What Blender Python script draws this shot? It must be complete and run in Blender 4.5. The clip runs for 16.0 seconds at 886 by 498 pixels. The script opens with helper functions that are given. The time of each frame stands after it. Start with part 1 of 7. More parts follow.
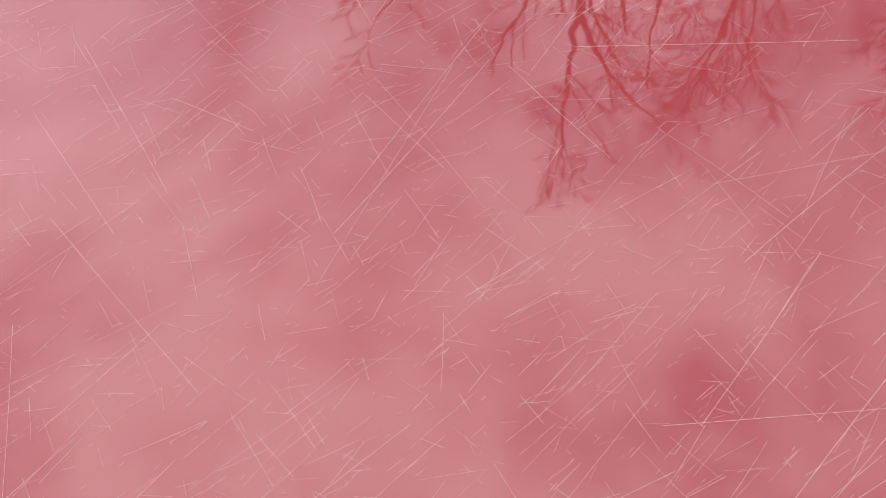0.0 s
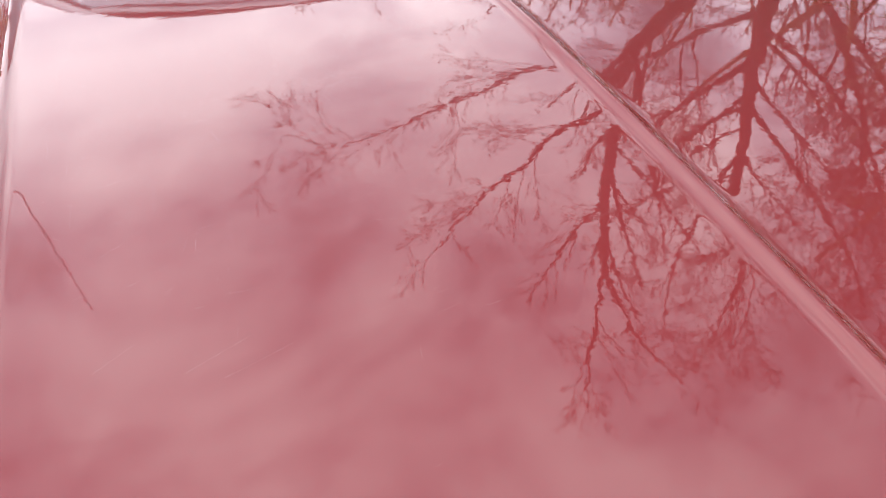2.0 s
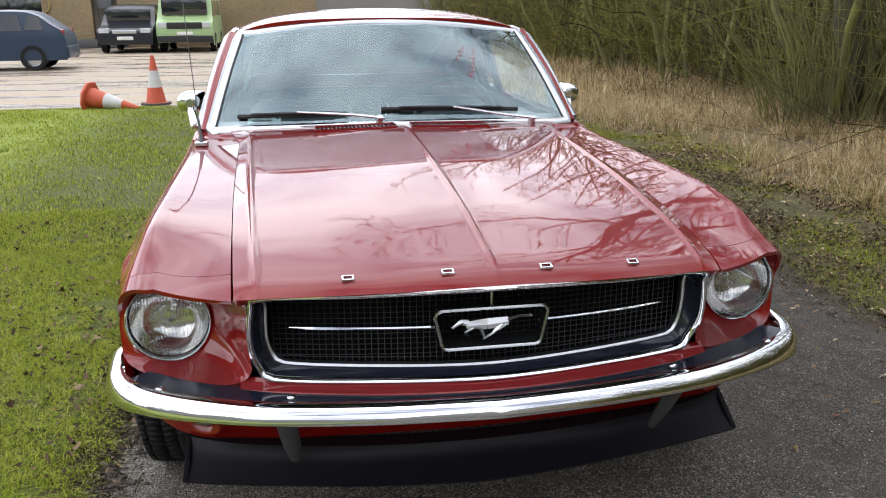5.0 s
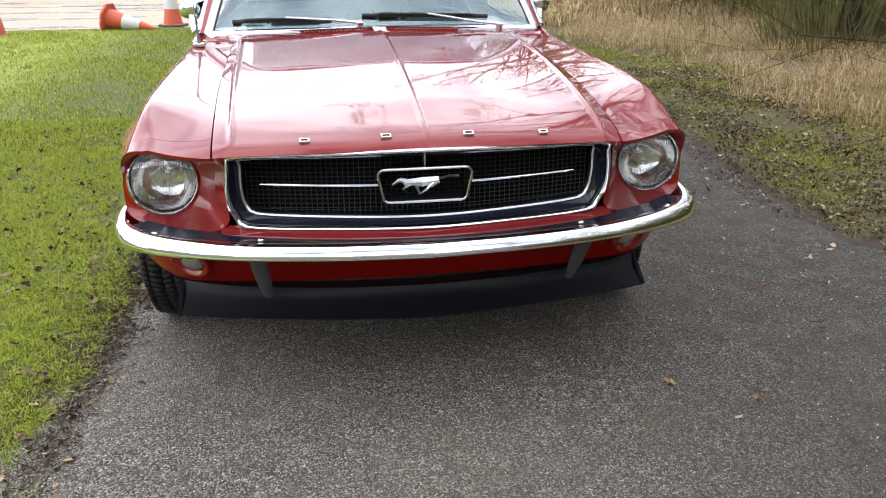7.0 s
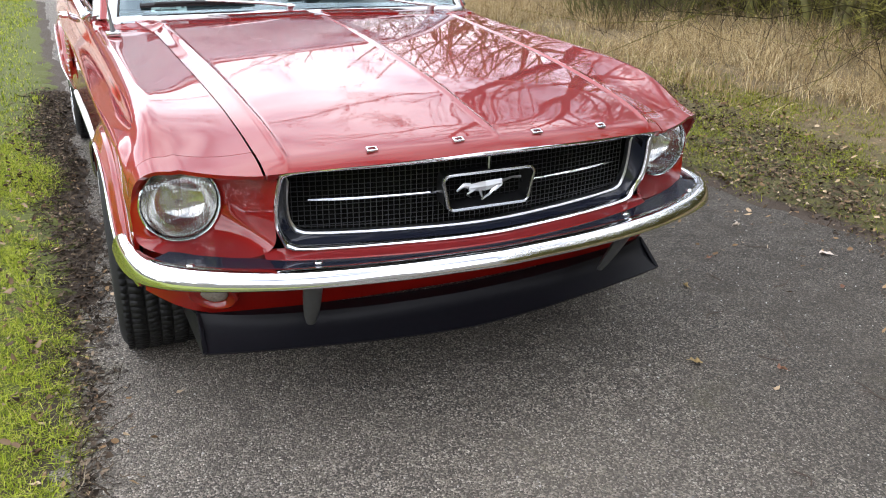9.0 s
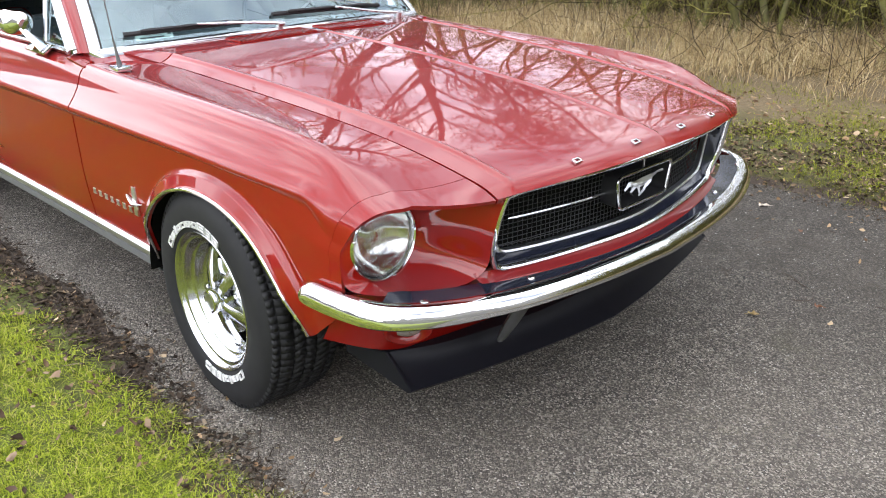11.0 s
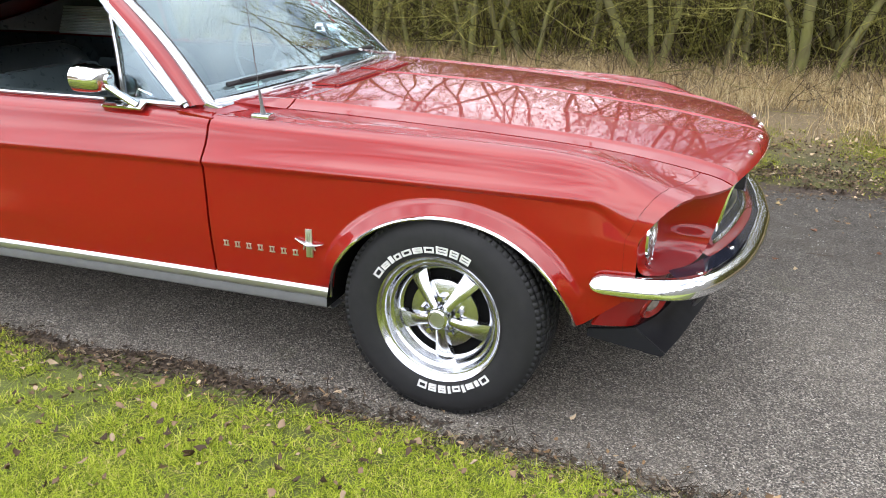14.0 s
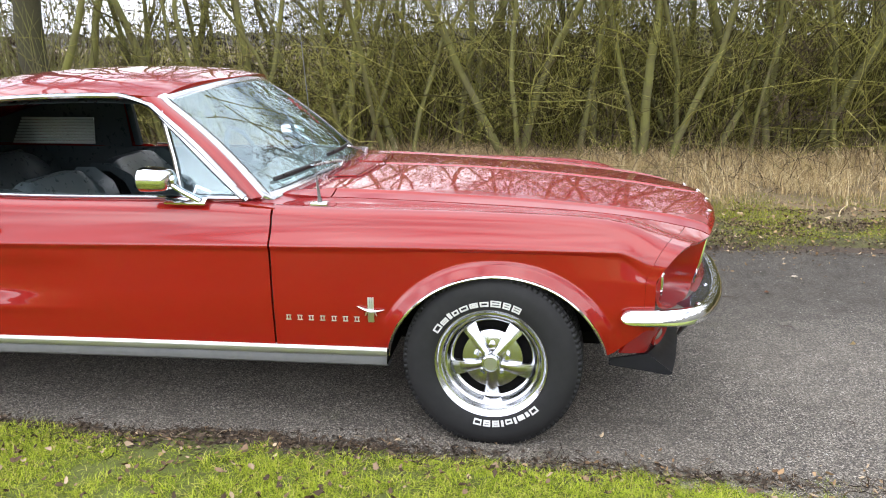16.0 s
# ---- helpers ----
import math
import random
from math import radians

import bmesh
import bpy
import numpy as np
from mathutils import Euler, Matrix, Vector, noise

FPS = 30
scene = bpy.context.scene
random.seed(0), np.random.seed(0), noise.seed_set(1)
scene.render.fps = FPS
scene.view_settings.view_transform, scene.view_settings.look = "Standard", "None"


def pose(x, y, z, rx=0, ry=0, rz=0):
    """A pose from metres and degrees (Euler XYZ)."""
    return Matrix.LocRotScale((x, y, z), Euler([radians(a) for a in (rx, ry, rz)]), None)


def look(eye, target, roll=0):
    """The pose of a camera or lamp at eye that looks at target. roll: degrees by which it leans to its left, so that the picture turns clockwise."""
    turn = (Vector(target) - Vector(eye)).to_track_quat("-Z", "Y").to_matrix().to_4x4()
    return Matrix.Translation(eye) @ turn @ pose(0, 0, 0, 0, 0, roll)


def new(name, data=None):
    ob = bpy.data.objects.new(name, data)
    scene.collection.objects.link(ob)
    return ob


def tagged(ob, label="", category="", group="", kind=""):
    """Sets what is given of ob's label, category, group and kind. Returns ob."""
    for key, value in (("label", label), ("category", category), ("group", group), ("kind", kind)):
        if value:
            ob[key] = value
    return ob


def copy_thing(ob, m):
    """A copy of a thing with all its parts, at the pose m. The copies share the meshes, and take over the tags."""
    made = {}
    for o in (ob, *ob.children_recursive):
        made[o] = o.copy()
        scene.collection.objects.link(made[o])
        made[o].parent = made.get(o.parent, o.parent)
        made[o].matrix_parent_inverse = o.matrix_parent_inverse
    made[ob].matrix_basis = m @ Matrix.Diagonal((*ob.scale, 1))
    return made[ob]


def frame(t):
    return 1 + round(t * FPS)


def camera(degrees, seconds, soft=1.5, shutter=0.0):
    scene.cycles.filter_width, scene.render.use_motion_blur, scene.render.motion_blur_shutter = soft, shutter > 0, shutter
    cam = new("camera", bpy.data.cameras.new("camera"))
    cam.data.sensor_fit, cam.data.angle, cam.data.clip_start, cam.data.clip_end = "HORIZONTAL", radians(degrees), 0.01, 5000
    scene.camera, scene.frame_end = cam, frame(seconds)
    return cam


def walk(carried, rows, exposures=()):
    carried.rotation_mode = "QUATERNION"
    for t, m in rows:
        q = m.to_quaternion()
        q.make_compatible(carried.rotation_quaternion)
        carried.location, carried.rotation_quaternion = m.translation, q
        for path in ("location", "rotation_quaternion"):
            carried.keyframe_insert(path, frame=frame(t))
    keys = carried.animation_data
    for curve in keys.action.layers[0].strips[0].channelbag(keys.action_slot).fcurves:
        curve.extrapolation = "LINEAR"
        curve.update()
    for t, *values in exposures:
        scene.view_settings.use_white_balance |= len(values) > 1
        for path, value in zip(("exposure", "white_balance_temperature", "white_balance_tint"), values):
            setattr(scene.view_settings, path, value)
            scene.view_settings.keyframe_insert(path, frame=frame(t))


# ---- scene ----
cam = camera(55.7, 16.0, soft=1.0)
PATH = [
    (0, (-0.313, 0.909, 0.993), (0.204, 1.949, -0.635), 0.6),
    (0.5, (-0.313, 0.747, 1.038), (0.254, 1.914, -0.484), 0.1),
    (1, (-0.314, 0.594, 1.105), (0.231, 1.906, -0.308), 0.3),
    (1.5, (-0.330, 0.436, 1.160), (0.171, 1.905, -0.090), 0.2),
    (2, (-0.370, 0.170, 1.203), (0.154, 1.795, 0.075), -0.6),
    (2.5, (-0.355, -0.119, 1.252), (0.126, 1.722, 0.260), -2.2),
    (3, (-0.339, -0.392, 1.281), (0.019, 1.427, 0.459), -2.5),
    (3.5, (-0.387, -0.705, 1.299), (-0.030, 1.238, 0.665), -2.6),
    (3.7, (-0.425, -0.850, 1.306), (-0.050, 1.115, 0.742), -2.4),
    (5.8, (-0.382, -1.903, 1.332), (-0.068, -0.011, 0.764), 0.5),
    (6, (-0.341, -1.963, 1.314), (-0.031, -0.085, 0.700), 0.6),
    (6.5, (-0.275, -2.054, 1.278), (0.003, -0.193, 0.599), -0.1),
    (7, (-0.276, -2.064, 1.282), (-0.000, -0.210, 0.583), -0.4),
    (7.5, (-0.387, -2.044, 1.290), (-0.027, -0.204, 0.593), 0.3),
    (8, (-0.616, -2.027, 1.322), (-0.096, -0.233, 0.606), 0.7),
    (8.5, (-0.744, -1.835, 1.291), (-0.093, -0.100, 0.540), 0.6),
    (9, (-0.965, -1.676, 1.320), (-0.177, -0.004, 0.556), 1.0),
    (9.5, (-1.302, -1.608, 1.381), (-0.367, -0.019, 0.607), 0.8),
    (9.7, (-1.379, -1.547, 1.388), (-0.412, 0.021, 0.610), 0.4),
    (11.8, (-2.228, -0.727, 1.369), (-0.741, 0.384, 0.624), -0.4),
    (12, (-2.310, -0.657, 1.375), (-0.789, 0.416, 0.643), -0.6),
    (12.5, (-2.589, -0.491, 1.389), (-0.986, 0.477, 0.686), -0.7),
    (13, (-2.665, -0.287, 1.365), (-1.003, 0.576, 0.662), -0.4),
    (13.5, (-2.777, -0.091, 1.372), (-1.057, 0.653, 0.674), 0.2),
    (14, (-3.041, 0.123, 1.403), (-1.278, 0.766, 0.711), 0.4),
    (14.5, (-3.100, 0.368, 1.388), (-1.295, 0.917, 0.723), 0.6),
    (15, (-3.239, 0.590, 1.413), (-1.391, 1.073, 0.819), -0.6),
    (15.5, (-3.468, 0.745, 1.442), (-1.566, 1.083, 0.924), -1.0),
    (16, (-3.708, 0.746, 1.452), (-1.782, 0.988, 0.970), -0.4),
]
EXPOSURES = [(0, 0.06), (1.0, 0.02), (1.5, 0.0), (2.0, -0.17), (2.5, -0.31), (3.0, -0.42), (3.7, -0.40), (5.8, -0.28), (6.0, -0.26), (6.6, -0.04), (7.0, 0.04), (8.0, 0.12), (9.5, 0.28), (12.0, 0.38), (16.0, 0.42)]
walk(cam, [(t, look(eye, target, roll)) for t, eye, target, roll in PATH], EXPOSURES)

# ---- world and light: a bright, cloudy winter day ----
SUN_EL, SUN_AZ = 30.0, -38.0
world = bpy.data.worlds.new("sky")
scene.world = world
world.use_nodes = True
wn, wl = world.node_tree.nodes, world.node_tree.links
wn.clear()
w_out = wn.new("ShaderNodeOutputWorld")
w_bg = wn.new("ShaderNodeBackground")
w_sky = wn.new("ShaderNodeTexSky")
w_sky.sky_type = "NISHITA"
w_sky.sun_disc = False
w_sky.sun_elevation = radians(SUN_EL)
w_sky.sun_rotation = radians(SUN_AZ)
w_co = wn.new("ShaderNodeTexCoord")
w_map = wn.new("ShaderNodeMapping")
w_map.inputs["Scale"].default_value = (1.0, 1.0, 1.5)
w_noise = wn.new("ShaderNodeTexNoise")
w_noise.inputs["Scale"].default_value = 2.3
w_noise.inputs["Detail"].default_value = 8
w_noise.inputs["Roughness"].default_value = 0.57
w_noise.inputs["Distortion"].default_value = 0.35
w_ramp = wn.new("ShaderNodeValToRGB")
w_ramp.color_ramp.elements[0].position = 0.29
w_ramp.color_ramp.elements[0].color = (0.0, 0.0, 0.0, 1)
w_ramp.color_ramp.elements[1].position = 0.43
w_ramp.color_ramp.elements[1].color = (1, 1, 1, 1)
w_cl = wn.new("ShaderNodeValToRGB")
w_cl.color_ramp.elements[0].position = 0.42
w_cl.color_ramp.elements[0].color = (17.5, 18.6, 22.4, 1)
w_cl.color_ramp.elements[1].position = 0.60
w_cl.color_ramp.elements[1].color = (39.2, 39.8, 42.2, 1)
w_mix = wn.new("ShaderNodeMix")
w_mix.data_type = "RGBA"
wl.new(w_co.outputs["Generated"], w_map.inputs["Vector"])
wl.new(w_map.outputs["Vector"], w_noise.inputs["Vector"])
wl.new(w_noise.outputs["Fac"], w_ramp.inputs["Fac"])
wl.new(w_noise.outputs["Fac"], w_cl.inputs["Fac"])
wl.new(w_ramp.outputs["Color"], w_mix.inputs[0])
wl.new(w_sky.outputs["Color"], w_mix.inputs[6])
# the cloud is brighter towards the veiled sun
w_dot = wn.new("ShaderNodeVectorMath")
w_dot.operation = "DOT_PRODUCT"
wl.new(w_co.outputs["Generated"], w_dot.inputs[0])
w_dot.inputs[1].default_value = (math.sin(radians(SUN_AZ)) * math.cos(radians(SUN_EL)), math.cos(radians(SUN_AZ)) * math.cos(radians(SUN_EL)), math.sin(radians(SUN_EL)))
w_glow = wn.new("ShaderNodeMapRange")
w_glow.interpolation_type = "SMOOTHSTEP"
w_glow.inputs["From Min"].default_value, w_glow.inputs["From Max"].default_value = -0.6, 1.0
w_glow.inputs["To Min"].default_value, w_glow.inputs["To Max"].default_value = 0.68, 1.10
wl.new(w_dot.outputs["Value"], w_glow.inputs["Value"])
w_mul = wn.new("ShaderNodeVectorMath")
w_mul.operation = "SCALE"
wl.new(w_cl.outputs["Color"], w_mul.inputs[0])
# and thinner, so whiter, low down than overhead
w_sep = wn.new("ShaderNodeSeparateXYZ")
wl.new(w_co.outputs["Generated"], w_sep.inputs[0])
w_low = wn.new("ShaderNodeMapRange")
w_low.interpolation_type = "SMOOTHSTEP"
w_low.inputs["From Min"].default_value, w_low.inputs["From Max"].default_value = 0.28, 0.62
w_low.inputs["To Min"].default_value, w_low.inputs["To Max"].default_value = 1.06, 0.98
wl.new(w_sep.outputs["Z"], w_low.inputs["Value"])
w_both = wn.new("ShaderNodeMath")
w_both.operation = "MULTIPLY"
wl.new(w_glow.outputs["Result"], w_both.inputs[0])
wl.new(w_low.outputs["Result"], w_both.inputs[1])
wl.new(w_both.outputs[0], w_mul.inputs["Scale"])
wl.new(w_mul.outputs["Vector"], w_mix.inputs[7])
wl.new(w_mix.outputs[2], w_bg.inputs["Color"])
w_bg.inputs["Strength"].default_value = 0.10
wl.new(w_bg.outputs["Background"], w_out.inputs["Surface"])

sun_data = bpy.data.lights.new("sun", "SUN")
sun_data.energy = 0.6
sun_data.angle = radians(150)
sun_data.color = (1.0, 0.96, 0.9)
sun = new("sun", sun_data)
a = radians(SUN_AZ)
sun.matrix_world = look((0, 0, 0), (-math.sin(a) * math.cos(radians(SUN_EL)), -math.cos(a) * math.cos(radians(SUN_EL)), -math.sin(radians(SUN_EL))))


# ---- materials ----
def mat(name, base, rough=0.5, metal=0.0, coat=0.0, spec=None):
    m = bpy.data.materials.new(name)
    m.use_nodes = True
    b = m.node_tree.nodes["Principled BSDF"]
    b.inputs["Base Color"].default_value = (*base, 1)
    b.inputs["Roughness"].default_value = rough
    b.inputs["Metallic"].default_value = metal
    b.inputs["Coat Weight"].default_value = coat
    b.inputs["Coat Roughness"].default_value = 0.02
    if spec is not None:
        b.inputs["Specular IOR Level"].default_value = spec
    return m


def nodes(m):
    return m.node_tree.nodes, m.node_tree.links, m.node_tree.nodes["Principled BSDF"]


def coords(n, l, scale=1.0, stretch=(1, 1, 1)):
    co = n.new("ShaderNodeTexCoord")
    mp = n.new("ShaderNodeMapping")
    mp.inputs["Scale"].default_value = [scale * s for s in stretch]
    l.new(co.outputs["Object"], mp.inputs["Vector"])
    return mp.outputs["Vector"]


def noise_tex(n, l, vec, scale, detail=4, rough=0.55, distort=0.0):
    t = n.new("ShaderNodeTexNoise")
    t.inputs["Scale"].default_value = scale
    t.inputs["Detail"].default_value = detail
    t.inputs["Roughness"].default_value = rough
    t.inputs["Distortion"].default_value = distort
    l.new(vec, t.inputs["Vector"])
    return t.outputs["Fac"]


def ramp(n, l, fac, stops):
    r = n.new("ShaderNodeValToRGB")
    e = r.color_ramp.elements
    while len(e) < len(stops):
        e.new(0.5)
    for k, (p, c) in enumerate(stops):
        e[k].position, e[k].color = p, (*c, 1) if len(c) == 3 else c
    l.new(fac, r.inputs["Fac"])
    return r.outputs["Color"]


def mixc(n, l, fac, a, b, mode="MIX"):
    m = n.new("ShaderNodeMix")
    m.data_type = "RGBA"
    m.blend_type = mode
    if isinstance(fac, float):
        m.inputs[0].default_value = fac
    else:
        l.new(fac, m.inputs[0])
    for k, v in ((6, a), (7, b)):
        if isinstance(v, tuple):
            m.inputs[k].default_value = (*v, 1)
        else:
            l.new(v, m.inputs[k])
    return m.outputs[2]


def bump(n, l, b, height, strength=0.3, dist=0.01, slot="Normal"):
    u = n.new("ShaderNodeBump")
    u.inputs["Strength"].default_value = strength
    u.inputs["Distance"].default_value = dist
    l.new(height, u.inputs["Height"])
    l.new(u.outputs["Normal"], b.inputs[slot])


def grey(n, l, fac, lo, hi):
    m = n.new("ShaderNodeMapRange")
    m.inputs["To Min"].default_value, m.inputs["To Max"].default_value = lo, hi
    l.new(fac, m.inputs["Value"])
    return m.outputs["Result"]


def paint_material():
    m = mat("red_paint", (0.18, 0.005, 0.003), 0.5, 0.0, 1.0, 0.05)
    n, l, b = nodes(m)
    v = coords(n, l)
    big = noise_tex(n, l, v, 2.5, 3)
    c = mixc(n, l, big, (0.192, 0.0050, 0.0028), (0.222, 0.0058, 0.0034))
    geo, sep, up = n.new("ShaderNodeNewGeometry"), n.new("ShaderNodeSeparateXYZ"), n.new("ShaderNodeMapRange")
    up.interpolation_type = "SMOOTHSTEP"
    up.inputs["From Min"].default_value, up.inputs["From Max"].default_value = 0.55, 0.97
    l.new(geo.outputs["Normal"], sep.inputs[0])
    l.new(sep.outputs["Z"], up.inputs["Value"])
    # upward faces get a paler red: the sky's haze put into the colour
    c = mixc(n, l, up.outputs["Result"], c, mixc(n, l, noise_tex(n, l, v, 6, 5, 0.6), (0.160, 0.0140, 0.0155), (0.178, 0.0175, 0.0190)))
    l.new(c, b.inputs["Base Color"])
    b.inputs["Coat IOR"].default_value = 1.52
    l.new(grey(n, l, noise_tex(n, l, v, 40, 4), 0.012, 0.035), b.inputs["Coat Roughness"])
    bump(n, l, b, mixc(n, l, 0.35, noise_tex(n, l, v, 34, 1), noise_tex(n, l, v, 130, 1)), 0.10, 0.0006, "Coat Normal")
    return m


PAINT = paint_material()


def chrome_material(name, col=(0.70, 0.71, 0.72), r0=0.03, r1=0.10):
    m = mat(name, col, 0.06, 1.0)
    n, l, b = nodes(m)
    v = coords(n, l)
    l.new(grey(n, l, noise_tex(n, l, v, 25, 5), r0, r1), b.inputs["Roughness"])
    bump(n, l, b, noise_tex(n, l, v, 70, 2), 0.03, 0.001)
    return m


CHROME = chrome_material("chrome")
RIM_CHROME = chrome_material("rim_chrome", (0.58, 0.59, 0.61), 0.13, 0.24)
TRIM = chrome_material("bright_trim", (0.42, 0.43, 0.44), 0.10, 0.24)
BRUSHED = chrome_material("brushed_sill_metal", (0.60, 0.60, 0.61), 0.34, 0.46)
SATIN = chrome_material("satin_metal", (0.62, 0.63, 0.64), 0.25, 0.4)
BLACK_TRIM = mat("black_trim", (0.012, 0.012, 0.013), 0.5)
# near-black: shade inside openings put into the colour, also for black underparts
SHADOW_BLACK = mat("shade_black", (0.006, 0.006, 0.006), 0.9, 0, 0, 0.03)
RUBBER_SEAL = mat("rubber_seal", (0.01, 0.01, 0.01), 0.6)


def speckled(name, c0, c1, scale, r0, r1, bs=0.2, bd=0.002, metal=0.0):
    m = mat(name, c0, r0, metal)
    n, l, b = nodes(m)
    v = coords(n, l)
    f = noise_tex(n, l, v, scale, 6)
    l.new(mixc(n, l, f, c0, c1), b.inputs["Base Color"])
    l.new(grey(n, l, noise_tex(n, l, v, scale * 0.3, 4), r0, r1), b.inputs["Roughness"])
    bump(n, l, b, f, bs, bd)
    return m


TYRE = speckled("tyre_rubber", (0.010, 0.010, 0.011), (0.019, 0.019, 0.019), 30, 0.6, 0.8, 0.15, 0.001)
TYRE.node_tree.nodes["Principled BSDF"].inputs["Specular IOR Level"].default_value = 0.22
SPOILER_BLACK = speckled("black_plastic", (0.004, 0.004, 0.006), (0.007, 0.007, 0.010), 60, 0.38, 0.5, 0.1, 0.001)
SPOILER_BLACK.node_tree.nodes["Principled BSDF"].inputs["Specular IOR Level"].default_value = 0.2
SILL_GREY = speckled("grey_sill_paint", (0.085, 0.088, 0.09), (0.13, 0.13, 0.13), 35, 0.4, 0.6, 0.15, 0.001)
VINYL = speckled("black_vinyl", (0.030, 0.040, 0.044), (0.046, 0.060, 0.064), 120, 0.22, 0.36, 0.3, 0.001)
WHITE_RUBBER = speckled("white_rubber", (0.50, 0.50, 0.49), (0.60, 0.60, 0.58), 50, 0.6, 0.8)


def glass_material(name, tint=(0.93, 0.97, 0.96), rough=0.0, sheen=(0.76, 0.94, 1.0)):
    m = bpy.data.materials.new(name)
    m.use_nodes = True
    n, l = m.node_tree.nodes, m.node_tree.links
    n.clear()
    o = n.new("ShaderNodeOutputMaterial")
    mixer = n.new("ShaderNodeMixShader")
    f = n.new("ShaderNodeLayerWeight")
    f.inputs["Blend"].default_value = 0.5
    p5 = n.new("ShaderNodeMath")
    p5.operation = "POWER"
    p5.inputs[1].default_value = 4.2
    l.new(f.outputs["Facing"], p5.inputs[0])
    tr = n.new("ShaderNodeBsdfTransparent")
    tr.inputs["Color"].default_value = (*tint, 1)
    gl = n.new("ShaderNodeBsdfGlossy")
    gl.inputs["Roughness"].default_value = rough
    gl.inputs["Color"].default_value = (*sheen, 1)
    mul = n.new("ShaderNodeMath")
    mul.operation = "MULTIPLY_ADD"
    mul.inputs[1].default_value = 0.85
    mul.inputs[2].default_value = 0.14
    mul.use_clamp = True
    l.new(p5.outputs[0], mul.inputs[0])
    l.new(mul.outputs[0], mixer.inputs["Fac"])
    l.new(tr.outputs[0], mixer.inputs[1])
    l.new(gl.outputs[0], mixer.inputs[2])
    l.new(mixer.outputs[0], o.inputs["Surface"])
    return m


GLASS = glass_material("car_glass", (0.78, 0.90, 0.91))


def leaf_material(name, stops, rough=0.7, trans=False, worn=(0.5, 0.45, 0.25)):
    m = mat(name, stops[0][1], rough)
    n, l, b = nodes(m)
    g = n.new("ShaderNodeNewGeometry")
    c = ramp(n, l, g.outputs["Random Per Island"], stops)
    co = n.new("ShaderNodeTexCoord")
    patch = noise_tex(n, l, co.outputs["Object"], 1.6, 4)
    c = mixc(n, l, grey(n, l, patch, -0.3, 0.8), c, mixc(n, l, 0.5, c, worn, "MULTIPLY"))
    l.new(c, b.inputs["Base Color"])
    b.inputs["Specular IOR Level"].default_value = 0.12
    if trans:
        # thin blades pass some of the light that falls on their far side
        tl, mx, out = n.new("ShaderNodeBsdfTranslucent"), n.new("ShaderNodeMixShader"), n["Material Output"]
        l.new(c, tl.inputs["Color"])
        mx.inputs["Fac"].default_value = 0.25
        l.new(b.outputs["BSDF"], mx.inputs[1])
        l.new(tl.outputs["BSDF"], mx.inputs[2])
        l.new(mx.outputs["Shader"], out.inputs["Surface"])
    return m


# ---- mesh helpers ----
def mesh_object(name, verts, faces, material, parent=None, label="", smooth=True):
    me = bpy.data.meshes.new(name)
    me.from_pydata([tuple(v) for v in verts], [], faces)
    if smooth:
        me.polygons.foreach_set("use_smooth", [True] * len(me.polygons))
    me.materials.append(material)
    me.update()
    ob = new(name, me)
    if parent is not None:
        ob.parent = parent
    if label:
        ob["label"] = label
    return ob


def part(name, bm, material, parent, label="", smooth=True):
    me = bpy.data.meshes.new(name)
    bmesh.ops.recalc_face_normals(bm, faces=bm.faces)
    bm.to_mesh(me)
    bm.free()
    if smooth:
        me.polygons.foreach_set("use_smooth", [True] * len(me.polygons))
        me.set_sharp_from_angle(angle=radians(38))
    me.materials.append(material)
    ob = new(name, me)
    ob.parent = parent
    if label:
        ob["label"] = label
    return ob


def big_mesh(name, verts, faces, material, parent=None):
    """Many triangles or quads at once: verts (n,3), faces (m,k)."""
    me = bpy.data.meshes.new(name)
    verts, faces = np.asarray(verts, np.float32), np.asarray(faces, np.int32)
    k = faces.shape[1]
    me.vertices.add(len(verts))
    me.vertices.foreach_set("co", verts.ravel())
    me.loops.add(faces.size)
    me.loops.foreach_set("vertex_index", faces.ravel())
    me.polygons.add(len(faces))
    me.polygons.foreach_set("loop_start", np.arange(0, faces.size, k, dtype=np.int32))
    me.update(calc_edges=True)
    me.validate()
    me.materials.append(material)
    ob = new(name, me)
    if parent is not None:
        ob.parent = parent
    return ob


def spline(xs, ys):
    """A natural cubic through the points, as a function of x; straight beyond the ends."""
    xs, ys = np.array(xs, float), np.array(ys, float)
    n, h = len(xs), np.diff(xs)
    A, r = np.eye(n), np.zeros(n)
    for i in range(1, n - 1):
        A[i, i - 1], A[i, i], A[i, i + 1] = h[i - 1], 2 * (h[i - 1] + h[i]), h[i]
        r[i] = 6 * ((ys[i + 1] - ys[i]) / h[i] - (ys[i] - ys[i - 1]) / h[i - 1])
    m = np.linalg.solve(A, r)

    def f(x):
        x = np.asarray(x, float)
        c = np.clip(x, xs[0], xs[-1])
        i = np.clip(np.searchsorted(xs, c) - 1, 0, n - 2)
        d, e = xs[i + 1] - c, c - xs[i]
        v = (m[i] * d**3 + m[i + 1] * e**3) / (6 * h[i]) + (ys[i] / h[i] - m[i] * h[i] / 6) * d + (ys[i + 1] / h[i] - m[i + 1] * h[i] / 6) * e
        s0 = (ys[1] - ys[0]) / h[0] - h[0] * (2 * m[0] + m[1]) / 6
        s1 = (ys[-1] - ys[-2]) / h[-1] + h[-1] * (m[-2] + 2 * m[-1]) / 6
        return v + np.where(x < xs[0], (x - xs[0]) * s0, 0) + np.where(x > xs[-1], (x - xs[-1]) * s1, 0)

    return f


